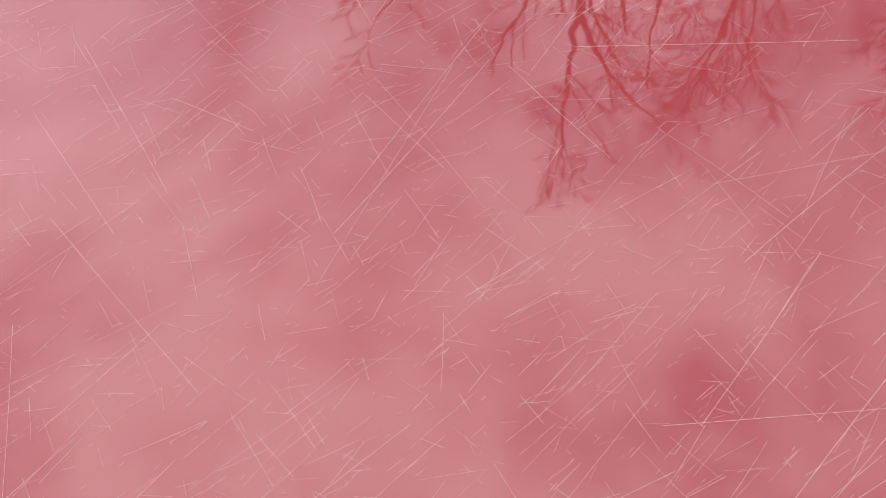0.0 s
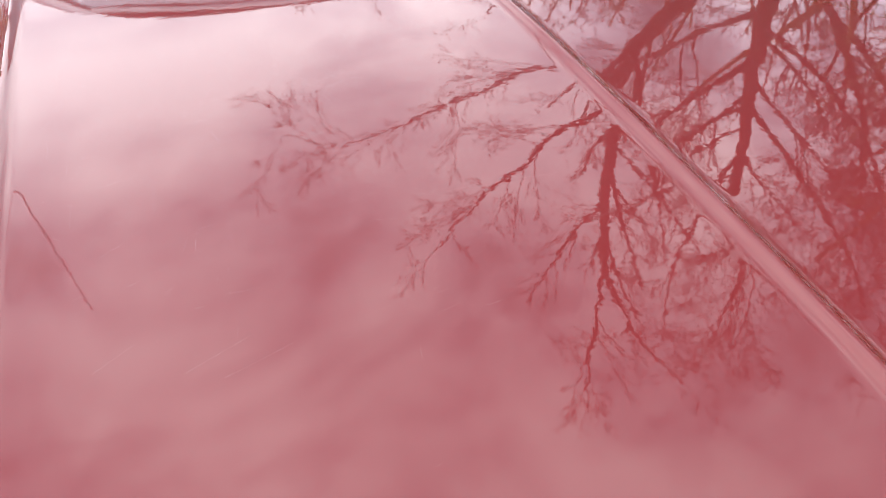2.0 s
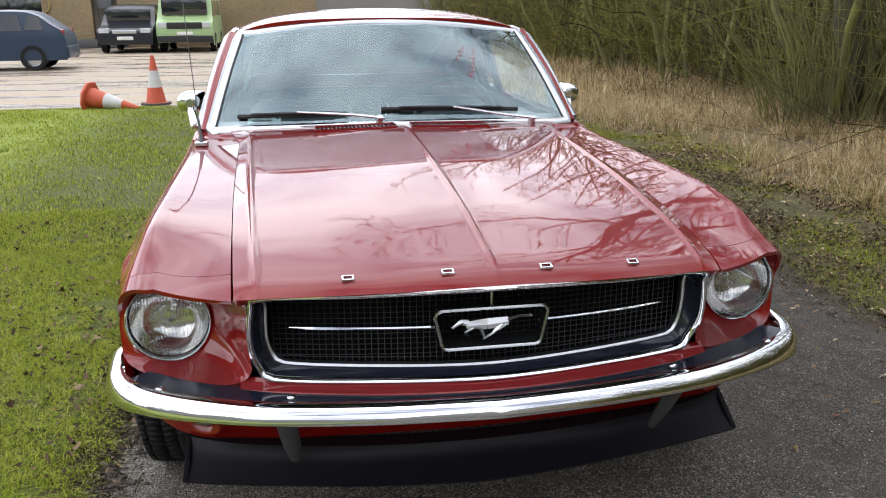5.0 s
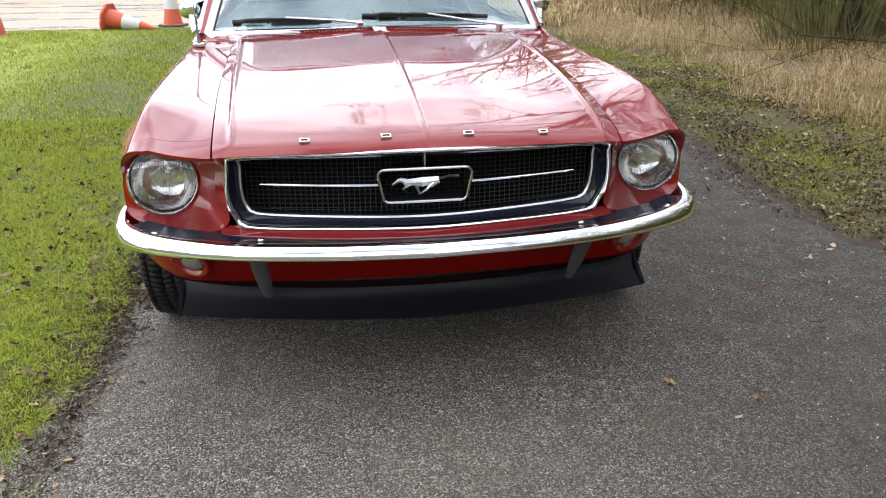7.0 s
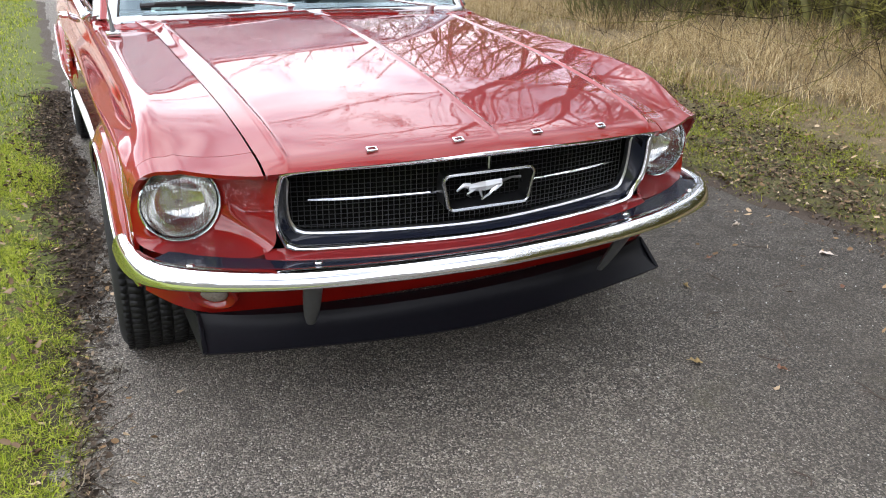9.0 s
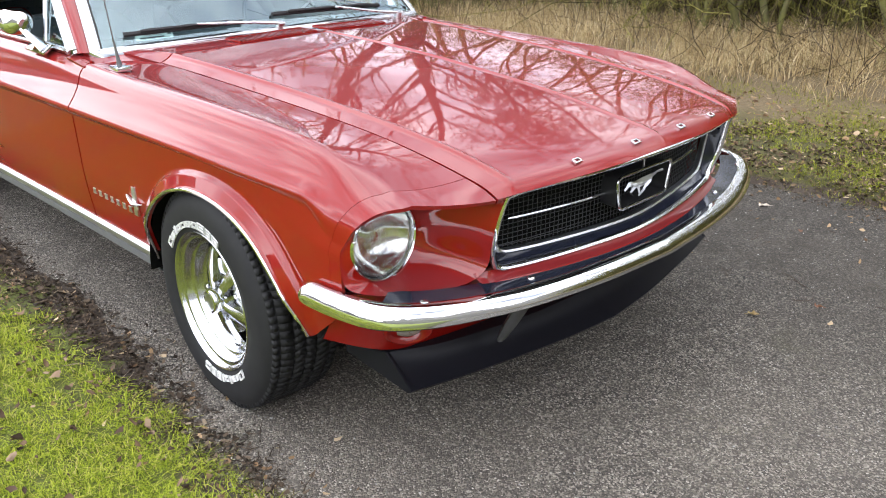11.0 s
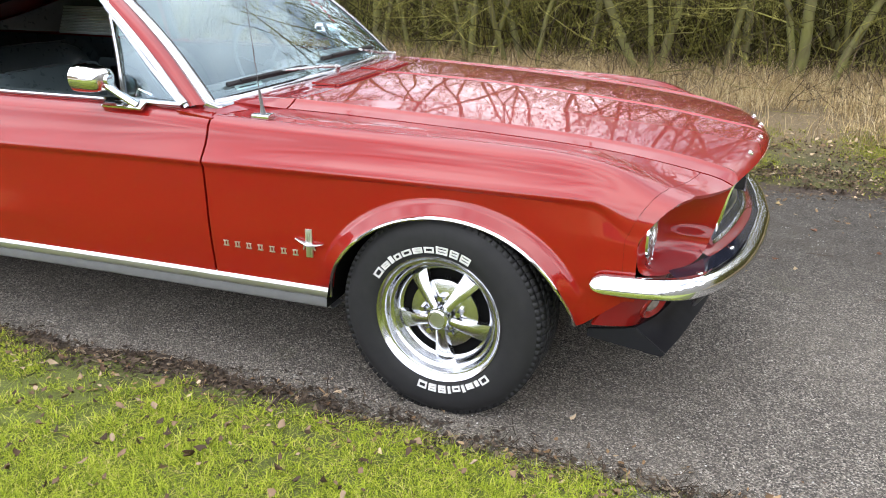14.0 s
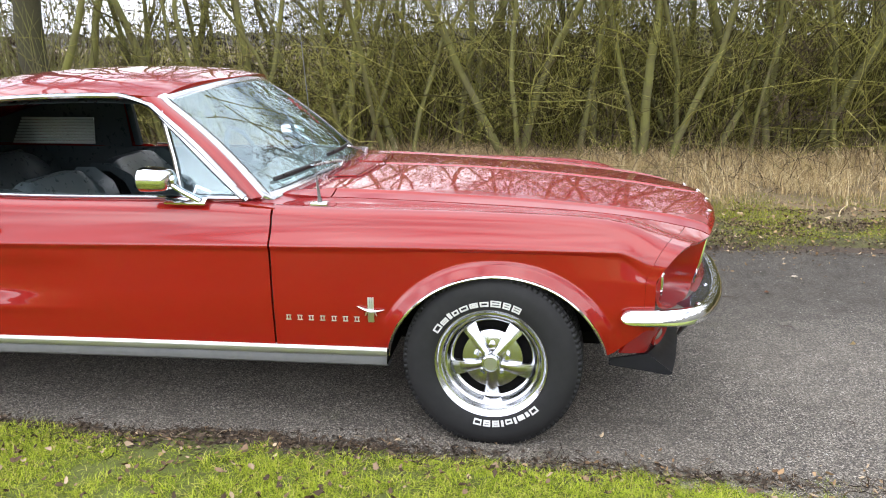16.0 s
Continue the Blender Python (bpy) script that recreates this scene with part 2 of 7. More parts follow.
def catmull(points, n, closed=False):
    """A smooth curve through the points, sampled n times evenly along it."""
    p = np.array(points, float)
    q = np.vstack([p[-1], p, p[0], p[1]]) if closed else np.vstack([2 * p[0] - p[1], p, 2 * p[-1] - p[-2]])
    out = []
    for i in range(1, len(q) - 2):
        for t in np.linspace(0, 1, 24, endpoint=False):
            a, b, c, d = q[i - 1], q[i], q[i + 1], q[i + 2]
            out.append(0.5 * (2 * b + (c - a) * t + (2 * a - 5 * b + 4 * c - d) * t**2 + (3 * b - a - 3 * c + d) * t**3))
    out.append(p[0] if closed else p[-1])
    out = np.array(out)
    s = np.r_[0, np.cumsum(np.linalg.norm(np.diff(out, axis=0), axis=1))]
    want = np.linspace(0, s[-1], n, endpoint=not closed)
    return np.stack([np.interp(want, s, out[:, k]) for k in range(3)], 1)


def sheet(name, P, material, parent, label="", lip=0.012, flip=False, closed=False):
    """A panel from a grid of points P[i, j], its rim turned inwards by lip so that gaps show depth."""
    P = np.array(P, float)
    if lip:
        du, dv = np.gradient(P, axis=0), np.gradient(P, axis=1)
        N = np.cross(du, dv)
        N /= np.linalg.norm(N, axis=2, keepdims=True) + 1e-12
        N *= lip * (1 if flip else -1)
        core = P
        P = np.pad(P, ((1, 1), (0, 0) if closed else (1, 1), (0, 0)), mode="edge")
        Np = np.pad(N, ((1, 1), (0, 0) if closed else (1, 1), (0, 0)), mode="edge")
        rim = np.ones(P.shape[:2], bool)
        rim[1:-1, slice(None) if closed else slice(1, -1)] = False
        P[rim] += Np[rim]
    nu, nv = P.shape[:2]
    faces = []
    for i in range(nu - 1):
        for j in range(nv if closed else nv - 1):
            k = (j + 1) % nv
            f = (i * nv + j, (i + 1) * nv + j, (i + 1) * nv + k, i * nv + k)
            faces.append(f[::-1] if flip else f)
    ob = mesh_object(name, P.reshape(-1, 3), faces, material, parent, label)
    ob.data.set_sharp_from_angle(angle=radians(40))
    return ob


def tube(bm, pts, radius, sides=8, cap=True, flat=1.0, up=None):
    """A round bar along pts; radius a number or one for each point; flat squashes it along its second axis."""
    pts = [Vector(p) for p in pts]
    rad = radius if hasattr(radius, "__len__") else [radius] * len(pts)
    rings = []
    prev = None
    for i, p in enumerate(pts):
        d = (pts[min(i + 1, len(pts) - 1)] - pts[max(i - 1, 0)]).normalized()
        ref = Vector(up) if up else (prev or (Vector((0, 0, 1)) if abs(d.z) < 0.9 else Vector((1, 0, 0))))
        a = d.cross(ref).normalized()
        b = a.cross(d).normalized()
        prev = b
        rings.append([bm.verts.new(p + (a * math.cos(t) + b * math.sin(t) * flat) * rad[i]) for t in [2 * math.pi * k / sides for k in range(sides)]])
    for r, s in zip(rings, rings[1:]):
        for k in range(sides):
            bm.faces.new((r[k], r[(k + 1) % sides], s[(k + 1) % sides], s[k]))
    if cap:
        bm.faces.new(rings[0][::-1])
        bm.faces.new(rings[-1])
    return bm


def box(bm, lo, hi, m=None, bevel=0.0):
    c = [(l + h) / 2 for l, h in zip(lo, hi)]
    s = [abs(h - l) for l, h in zip(lo, hi)]
    mm = Matrix.Translation(c) @ Matrix.Diagonal((*s, 1))
    r = bmesh.ops.create_cube(bm, size=1.0, matrix=(m @ mm) if m else mm)
    if bevel:
        vs = set(r["verts"])
        es = [e for e in bm.edges if e.verts[0] in vs and e.verts[1] in vs]
        bmesh.ops.bevel(bm, geom=es, offset=bevel, segments=2, affect="EDGES", profile=0.6)
    return bm


def lathe(bm, profile, n=48, axis_m=None):
    """Turn (radius, along) points round the x axis; axis_m places it."""
    rings = []
    for r, x in profile:
        ring = []
        for k in range(n):
            t = 2 * math.pi * k / n
            v = Vector((x, r * math.cos(t), r * math.sin(t)))
            ring.append(bm.verts.new(axis_m @ v if axis_m else v))
        rings.append(ring)
    for a, b in zip(rings, rings[1:]):
        for k in range(n):
            bm.faces.new((a[k], a[(k + 1) % n], b[(k + 1) % n], b[k]))
    return bm


def thing(name, label, category, group="", kind="", at=(0, 0, 0)):
    ob = tagged(new(name), label, category, group, kind)
    ob.location = at
    ob.empty_display_size = 0.2
    return ob


# ---- the car: its lines, as functions of the distance y behind the nose ----
HOOD_FRONT = lambda x: 0.045 + 0.28 * np.abs(x) ** 1.9
HOOD_REAR = lambda x: 1.466 + 0.27 * np.asarray(x) ** 2
zc_of = spline([0, 0.012, 0.035, 0.125, 0.295, 0.5, 0.8, 1.24, 1.6], [0.768, 0.785, 0.799, 0.816, 0.843, 0.867, 0.893, 0.914, 0.919])
zb_of = spline([0, 0.012, 0.04, 0.09, 0.29, 0.625, 1.03, 1.3, 1.5], [0.747, 0.762, 0.776, 0.789, 0.823, 0.856, 0.879, 0.891, 0.896])
zg_of = spline([0, 0.03, 0.075, 0.28, 0.6, 1.0, 1.3, 1.5], [0.742, 0.757, 0.770, 0.808, 0.838, 0.858, 0.869, 0.873])
gap_x = spline([0.10, 0.63, 1.2, 1.62], [0.556, 0.580, 0.597, 0.607])
bead_x = spline([0.10, 0.63, 1.2, 1.62], [0.505, 0.530, 0.553, 0.570])


def hood_z(x, y):
    x = np.abs(np.asarray(x, float))
    s = y - HOOD_FRONT(x)
    c, b, g = zc_of(s), zb_of(s), zg_of(s)
    xb, xg = bead_x(y), gap_x(y)
    k = np.clip(x / xb, 0, 1)
    main = c + (b - c) * (0.35 * k + 0.65 * k * k)
    out = b + (g - b) * np.clip((x - xb) / (xg - xb), 0, 1)
    z = np.where(x < xb, main, out)
    fade = np.clip(s / 0.06, 0, 1)
    z = z + fade * 0.006 * np.exp(-((x - xb) / 0.0075) ** 2)
    return z + np.clip(s / 0.10, 0, 1) * 0.0048 * np.exp(-((x / 0.0075) ** 2))


car = thing("car", "glossy red vintage fastback coupe with chrome trim parked on the asphalt", "car")


def build_hood():
    us = np.unique(np.r_[np.linspace(-1, 1, 61), np.linspace(-0.06, 0.06, 41), np.linspace(-0.99, -0.86, 33), np.linspace(0.86, 0.99, 33)])
    vs = np.r_[0, 0.004, 0.009, 0.015, 0.022, 0.03, 0.045, 0.06, np.linspace(0.08, 1, 70)]
    P = np.zeros((len(us), len(vs), 3))
    for j, v in enumerate(vs):
        ye = 0.8
        for _ in range(4):
            x = us * (gap_x(ye) - 0.0012)
            y = HOOD_FRONT(x) + v * (HOOD_REAR(x) - HOOD_FRONT(x))
            ye = y
        P[:, j] = np.stack([x, y, hood_z(x, y)], 1)
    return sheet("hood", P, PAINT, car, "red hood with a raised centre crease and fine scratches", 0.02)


hood = build_hood()

# side sections: fender, door and quarter share these lines
sh_x = spline([0.20, 0.30, 0.45, 0.7, 1.1, 1.75, 2.6, 3.3, 4.0, 4.6], [0.770, 0.772, 0.774, 0.776, 0.778, 0.785, 0.80, 0.815, 0.80, 0.76])
sh_z = spline([0.20, 0.27, 0.34, 0.40, 0.48, 0.6, 0.75, 1.1, 1.5, 1.75, 1.9, 2.8, 3.3, 3.9, 4.6], [0.742, 0.757, 0.780, 0.803, 0.824, 0.840, 0.848, 0.856, 0.861, 0.868, 0.874, 0.882, 0.905, 0.915, 0.90])
ch_x = spline([0.20, 0.30, 0.5, 0.9, 1.7, 2.6, 3.4, 4.0, 4.6], [0.834, 0.838, 0.845, 0.857, 0.863, 0.872, 0.885, 0.870, 0.825])
ch_z = spline([0.20, 0.33, 0.68, 1.27, 1.72, 2.1, 2.77, 3.4, 4.6], [0.718, 0.727, 0.735, 0.737, 0.732, 0.729, 0.722, 0.73, 0.76])
ARCHES = ((0.915, 0.402, 0.282, 0.365), (3.675, 0.40, 0.282, 0.355))


def arch_z(y, grow=1.0):
    z = np.full(np.shape(y), -1.0)
    for c, a, z0, h in ARCHES:
        q = 1 - ((np.asarray(y) - c) / (a * grow)) ** 2
        z = np.where(q > 0, np.maximum(z, z0 + h * grow * np.sqrt(np.maximum(q, 0))), z)
    return z


def side_x(y, z):
    """The half width of the body side below the crease."""
    y, z = np.asarray(y, float), np.asarray(z, float)
    top = ch_x(y)
    k = np.clip((ch_z(y) - 0.012 - z) / 0.40, 0, 1.2)
    x = top - 0.010 - 0.004 * np.sin(np.pi * np.clip(k, 0, 1)) - 0.030 * np.clip(k - 0.45, 0, 1) ** 1.5 * 2.2
    nose = np.clip((0.80 - y) / 0.50, 0, 1)
    x = x + 0.019 * nose * nose * (3 - 2 * nose) * np.clip(k / 0.22, 0, 1)
    scoop = np.clip((y - 2.40) / 0.50, 0, 1) * np.clip((3.11 - y) / 0.05, 0, 1)
    x = x - 0.018 * scoop * np.exp(-((z - 0.585) / 0.075) ** 4)
    x = x + 0.007 * scoop * np.exp(-((z - 0.468) / 0.018) ** 2)
    for c, a, z0, h in ARCHES:
        d = np.sqrt(((y - c) / a) ** 2 + (np.maximum(z - z0, 0) / h) ** 2)
        upper = np.clip((z - z0 - 0.06) / 0.12, 0, 1)
        x = x + upper * (0.012 * np.clip((1.135 - d) / 0.030, 0, 1) + 0.018 * np.clip((1.112 - d) / 0.10, 0, 1)) + 0.003 * np.clip((1.02 - d) / 0.02, 0, 1)
    return x


SILL_Z = 0.345


def lower_z(y):
    y = np.asarray(y, float)
    base = np.where(y < 0.52, 0.350 + 0.40 * np.clip(0.52 - y, 0, 0.26), np.where(y > 4.05, 0.36 + 0.05 * np.clip((y - 4.05) / 0.5, 0, 1), SILL_Z))
    return np.maximum(base, arch_z(y))


def side_profile(y, u_top):
    """Points of the section from the inner top edge over the shoulder to the crease; u_top: (x, z) of the inner edge."""
    sx, sz, cx, cz = float(sh_x(y)), float(sh_z(y)), float(ch_x(y)), float(ch_z(y))
    gx, gz = u_top
    pts = []
    for k in np.linspace(0, 1, 11)[:-1]:
        x = gx + (sx - 0.018 - gx) * k
        pts.append((x, gz + (sz + 0.002 - gz) * (k * k * (3 - 2 * k)) - 0.004 * math.sin(math.pi * k)))
    for t in np.linspace(0, 1, 8):
        a = (1 - t) ** 2, 2 * t * (1 - t), t * t
        fx, fz = sx + 0.022, sz - 0.030
        pts.append((a[0] * (sx - 0.018) + a[1] * (sx + 0.005) + a[2] * fx, a[0] * (sz + 0.002) + a[1] * (sz - 0.001) + a[2] * fz))
    fx, fz = pts[-1]
    for k in np.linspace(0, 1, 8)[1:]:
        pts.append((fx + (cx - 0.004 - fx) * (k - 0.14 * math.sin(math.pi * k)), fz + (cz + 0.012 - fz) * k))
    pts.append((cx, cz + 0.004))
    pts.append((cx, cz - 0.002))
    pts.append((cx - 0.006, cz - 0.010))
    w = min(1, max(0, (0.50 - y) / 0.27))
    if w > 0:
        # towards the nose the crease melts into a round corner
        w = w * w * (3 - 2 * w)
        x0, z1 = sx - 0.018, 0.650
        a_, b_ = float(side_x(y, z1)) - x0, sz + 0.002 - z1
        for i in range(10, len(pts)):
            t = math.pi / 2 * (i - 10) / (len(pts) - 11)
            e = x0 + a_ * math.sin(t) ** 0.85, z1 + b_ * math.cos(t) ** 0.85 if t < math.pi / 2 - 1e-6 else z1
            pts[i] = pts[i][0] * (1 - w) + e[0] * w, pts[i][1] * (1 - w) + e[1] * w
    return pts


def column(y, top, s, front=None, rows=44):
    prof = side_profile(y, top)
    out = [(x, y, z) for x, z in prof]
    z0, z1 = prof[-1][1], float(lower_z(y))
    for k in np.linspace(0, 1, rows + 1)[1:]:
        z = z0 + (z1 - z0) * k
        out.append((float(side_x(y, z)), y, z))
    return np.array(out) * (s, 1, 1)


def y_stations(a, b, n, arch=None):
    ys = np.linspace(a, b, n)
    if arch is not None:
        c, w = ARCHES[arch][0], ARCHES[arch][1]
        ys = np.r_[ys[(ys < c - w - 0.01) | (ys > c + w + 0.01)], c - w * np.cos(np.linspace(0, np.pi, 49)), c - w - 0.001, c + w + 0.001]
    return np.unique(ys[(ys >= a) & (ys <= b)])


def nose_y(prof_x, prof_z):
    """Where the fender ends at the lamp opening."""
    x, z = prof_x, prof_z
    top = 0.136 + 0.162 * np.clip((x - 0.556) / 0.29, 0, 1) ** 1.1
    return top + 0.066 * np.clip((0.745 - z) / 0.11, 0, 1) + 0.06 * np.clip((0.45 - z) / 0.1, 0, 1)


def build_fender(s):
    def top(y):
        return float(gap_x(y)) + 0.0012, float(zg_of(y - HOOD_FRONT(gap_x(y)))) - 0.001

    ys = y_stations(0.20, 1.738, 60, 0)
    cols = np.array([column(y, top(y), s) for y in ys])
    # the nose: slide the first columns so that they start at the opening's edge
    first = cols[0].copy()
    ny = nose_y(np.abs(first[:, 0]), first[:, 2])
    k = np.clip((ys - 0.20) / 0.30, 0, 1)
    for i in range(len(ys)):
        cols[i][:, 1] += (ny - 0.20) * (1 - k[i]) ** 1.0
    # heights follow the slid places along the top
    for i in range(len(ys)):
        for j in range(cols.shape[1]):
            x, y, z = cols[i][j]
            if j < 10:
                g = zg_of(y - HOOD_FRONT(abs(x))) - 0.001
                w = 1 - j / 10
                cols[i][j][2] = g * w + (sh_z(y) + 0.001) * (1 - w) - 0.004 * math.sin(math.pi * j / 10) if y > 0.1 else z
    seam = int(np.searchsorted(ys, 0.275))
    P = cols.transpose(1, 0, 2)
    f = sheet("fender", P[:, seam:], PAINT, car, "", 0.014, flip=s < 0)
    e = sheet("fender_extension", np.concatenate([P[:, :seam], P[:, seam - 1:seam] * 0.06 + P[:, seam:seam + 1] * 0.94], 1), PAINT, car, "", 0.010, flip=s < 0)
    return f, e, P


fender_R, ext_R, PF_R = build_fender(-1)
fender_L, ext_L, PF_L = build_fender(1)


def belt_top(y):
    return float(sh_x(y)) - 0.020, float(sh_z(y)) + 0.012


def build_door(s):
    ys = np.linspace(1.746, 2.93, 50)
    P = np.array([column(y, belt_top(y), s)[3:] for y in ys]).transpose(1, 0, 2)
    d = sheet("door", P, PAINT, car, "", 0.016, flip=s < 0)
    bm = bmesh.new()
    tube(bm, [(s * (sh_x(y) - 0.016), y, sh_z(y) + 0.014) for y in np.linspace(1.86, 2.93, 20)], 0.006, 6)
    part("window_strip", bm, TRIM, d)
    bm = bmesh.new()
    tube(bm, [(s * 0.882, 2.80 + 0.11 * k, 0.792) for k in np.linspace(0, 1, 8)], [0.008, 0.011, 0.011, 0.011, 0.011, 0.011, 0.011, 0.008], 8)
    tube(bm, [(s * 0.85, 2.815, 0.79), (s * 0.882, 2.815, 0.792)], 0.009, 8)
    tube(bm, [(s * 0.85, 2.895, 0.79), (s * 0.882, 2.895, 0.792)], 0.012, 8)
    part("door_handle", bm, CHROME, d, "chrome door handle")
    return d


door_R, door_L = build_door(-1), build_door(1)


def build_quarter(s):
    ys = y_stations(2.938, 4.56, 60, 1)
    P = np.array([column(y, (float(sh_x(y)) - 0.06, float(sh_z(y)) + 0.014), s) for y in ys]).transpose(1, 0, 2)
    q = sheet("quarter_panel", P, PAINT, car, "", 0.014, flip=s < 0)
    for z0 in (0.615, 0.505):
        sc = bmesh.new()
        box(sc, (-0.006, 2.965, z0 - 0.045), (0.012, 3.09, z0 + 0.05), None, 0.006)
        for v in sc.verts:
            v.co.x = s * (float(side_x(v.co.y, z0)) + v.co.x)
            v.co.y += 0.10 * (z0 - v.co.z)
        o = part("side_scoop", sc, PAINT, q, "red ribbed side scoop")
        for k in range(4):
            b = bmesh.new()
            zz = z0 - 0.036 + 0.024 * k
            box(b, (0.0, 2.98, zz - 0.004), (0.018, 3.08, zz + 0.004), None, 0.002)
            for v in b.verts:
                v.co.x = s * (float(side_x(v.co.y, z0)) + v.co.x)
                v.co.y += 0.10 * (z0 - v.co.z)
            part("scoop_fin", b, PAINT, o)
    return q


quarter_R, quarter_L = build_quarter(-1), build_quarter(1)

# ---- lamp buckets: from the opening's edge back to the lamp ----
LAMP = (0.725, 0.344, 0.632)


def build_bucket(s, PF):
    nose = PF[:, 0] * (s, 1, 1)
    top_edge = nose[: nose.shape[0] - 44]
    side = nose[nose.shape[0] - 44:]
    side = side[side[:, 2] > 0.53]
    loop = list(top_edge[::2]) + list(side[::6])
    loop += [(0.838, 0.350, 0.534), (0.775, 0.292, 0.520), (0.70, 0.255, 0.516), (0.62, 0.222, 0.514), (0.565, 0.202, 0.516), (0.524, 0.187, 0.548), (0.541, 0.168, 0.622), (0.535, 0.148, 0.712), (0.520, 0.134, 0.744)]
    loop = np.array(loop)
    s_ = np.r_[0, np.cumsum(np.linalg.norm(np.diff(np.vstack([loop, loop[:1]]), axis=0), axis=1))]
    cl = np.vstack([loop, loop[:1]])
    n = 96
    want = np.linspace(0, s_[-1], n, endpoint=False)
    L = np.stack([np.interp(want, s_, cl[:, k]) for k in range(3)], 1)
    low = (L[:, 2] < 0.60) | (L[:, 0] < 0.58)
    for _ in range(10):
        L = np.where(low[:, None], 0.5 * L + 0.25 * (np.roll(L, 1, 0) + np.roll(L, -1, 0)), L)
    ang = np.arctan2(L[:, 2] - LAMP[2], L[:, 0] - LAMP[0])
    ang = np.unwrap(ang)
    R = 0.0985
    C = np.stack([LAMP[0] + R * np.cos(ang), np.full(n, LAMP[1] - 0.004), LAMP[2] + R * np.sin(ang)], 1)
    rings = [L]
    for k in (0.04, 0.15, 0.3, 0.45, 0.6, 0.75, 0.88, 1.0):
        Q = L + (C - L) * k
        deep = np.sin(math.pi * k) * 0.25 * np.linalg.norm(L - C, axis=1)
        Q[:, 1] += deep * 0.55 * (1 - 0.3 * k)
        rings.append(Q)
    Cb = C.copy()
    Cb[:, 1] += 0.03
    rings.append(Cb)
    P = np.array(rings) * (s, 1, 1)
    b = sheet("headlight_bucket", P, PAINT, car, "", 0, flip=s < 0, closed=True)
    return b


bucket_R, bucket_L = build_bucket(-1, PF_R), build_bucket(1, PF_L)


def fluted_glass():
    m = glass_material("fluted_glass", (0.94, 0.94, 0.93), 0.04, (0.9, 0.9, 0.9))
    n, l = m.node_tree.nodes, m.node_tree.links
    co = n.new("ShaderNodeTexCoord")
    sep = n.new("ShaderNodeSeparateXYZ")
    l.new(co.outputs["Object"], sep.inputs[0])
    w = n.new("ShaderNodeMath")
    w.operation = "MULTIPLY"
    w.inputs[1].default_value = 900.0
    l.new(sep.outputs["X"], w.inputs[0])
    sn = n.new("ShaderNodeMath")
    sn.operation = "SINE"
    l.new(w.outputs[0], sn.inputs[0])
    bp = n.new("ShaderNodeBump")
    bp.inputs["Strength"].default_value = 0.5
    bp.inputs["Distance"].default_value = 0.002
    l.new(sn.outputs[0], bp.inputs["Height"])
    for nd in n:
        if nd.type == "BSDF_GLOSSY":
            l.new(bp.outputs["Normal"], nd.inputs["Normal"])
    return m


FLUTED = fluted_glass()
REFLECTOR = mat("lamp_reflector", (0.60, 0.60, 0.59), 0.12, 1.0)


def facing(x, y, z):
    """The x axis of a turned shape laid along -y, at a place."""
    return Matrix.Translation((x, y, z)) @ Matrix.Rotation(radians(-90), 4, "Z")


def build_headlight(s):
    m = facing(s * LAMP[0], LAMP[1], LAMP[2])
    bm = bmesh.new()
    lathe(bm, [(0.0995, -0.02), (0.0995, 0.004), (0.0985, 0.009), (0.096, 0.011), (0.0935, 0.008), (0.0925, 0.002), (0.0925, -0.02)], 64, m)
    h = part("headlight", bm, CHROME, car, "round headlight with fluted clear glass and chrome ring")
    bm = bmesh.new()
    lathe(bm, [(0.0928, -0.004), (0.080, 0.006), (0.060, 0.014), (0.040, 0.019), (0.020, 0.0215), (0.001, 0.022)], 64, m)
    g = part("headlight_glass", bm, FLUTED, h, "fluted headlight glass")
    bm = bmesh.new()
    for k in range(-9, 10):
        xx = k * 0.0085
        if abs(xx) > 0.082:
            continue
        hh = math.sqrt(0.082**2 - xx**2)
        for z0, z1 in ((-hh * 0.95, -0.012), (0.012, hh * 0.95)):
            zz = np.linspace(z0, z1, 5)
            tube(bm, [(s * LAMP[0] + xx, LAMP[1] - (0.0225 * (1 - (xx * xx + z * z) / 0.0081)) + 0.003, LAMP[2] + z) for z in zz], 0.0012, 4)
    part("lens_rib", bm, FLUTED, h)
    bm = bmesh.new()
    lathe(bm, [(0.090, -0.006), (0.078, -0.03), (0.055, -0.05), (0.03, -0.06), (0.015, -0.06), (0.013, -0.03), (0.001, -0.028)], 48, m)
    part("reflector", bm, REFLECTOR, h)
    for t in (45, 165, 285):
        bm = bmesh.new()
        c = (s * LAMP[0] + 0.096 * math.cos(radians(t)), LAMP[1] - 0.010, LAMP[2] + 0.096 * math.sin(radians(t)))
        lathe(bm, [(0.001, 0.005), (0.003, 0.004), (0.004, 0.0)], 10, facing(*c))
        part("ring_screw", bm, CHROME, h)


build_headlight(-1)
build_headlight(1)

# ---- grille ----
GRILLE = [(-0.505, 0.130, 0.744), (-0.28, 0.075, 0.757), (0, 0.046, 0.766), (0.28, 0.075, 0.757), (0.505, 0.130, 0.744), (0.528, 0.145, 0.715), (0.535, 0.165, 0.62), (0.515, 0.182, 0.556), (0.475, 0.172, 0.534), (0.25, 0.122, 0.533), (0, 0.096, 0.532), (-0.25, 0.122, 0.533), (-0.475, 0.172, 0.534), (-0.515, 0.182, 0.556), (-0.535, 0.165, 0.62), (-0.528, 0.145, 0.715)]


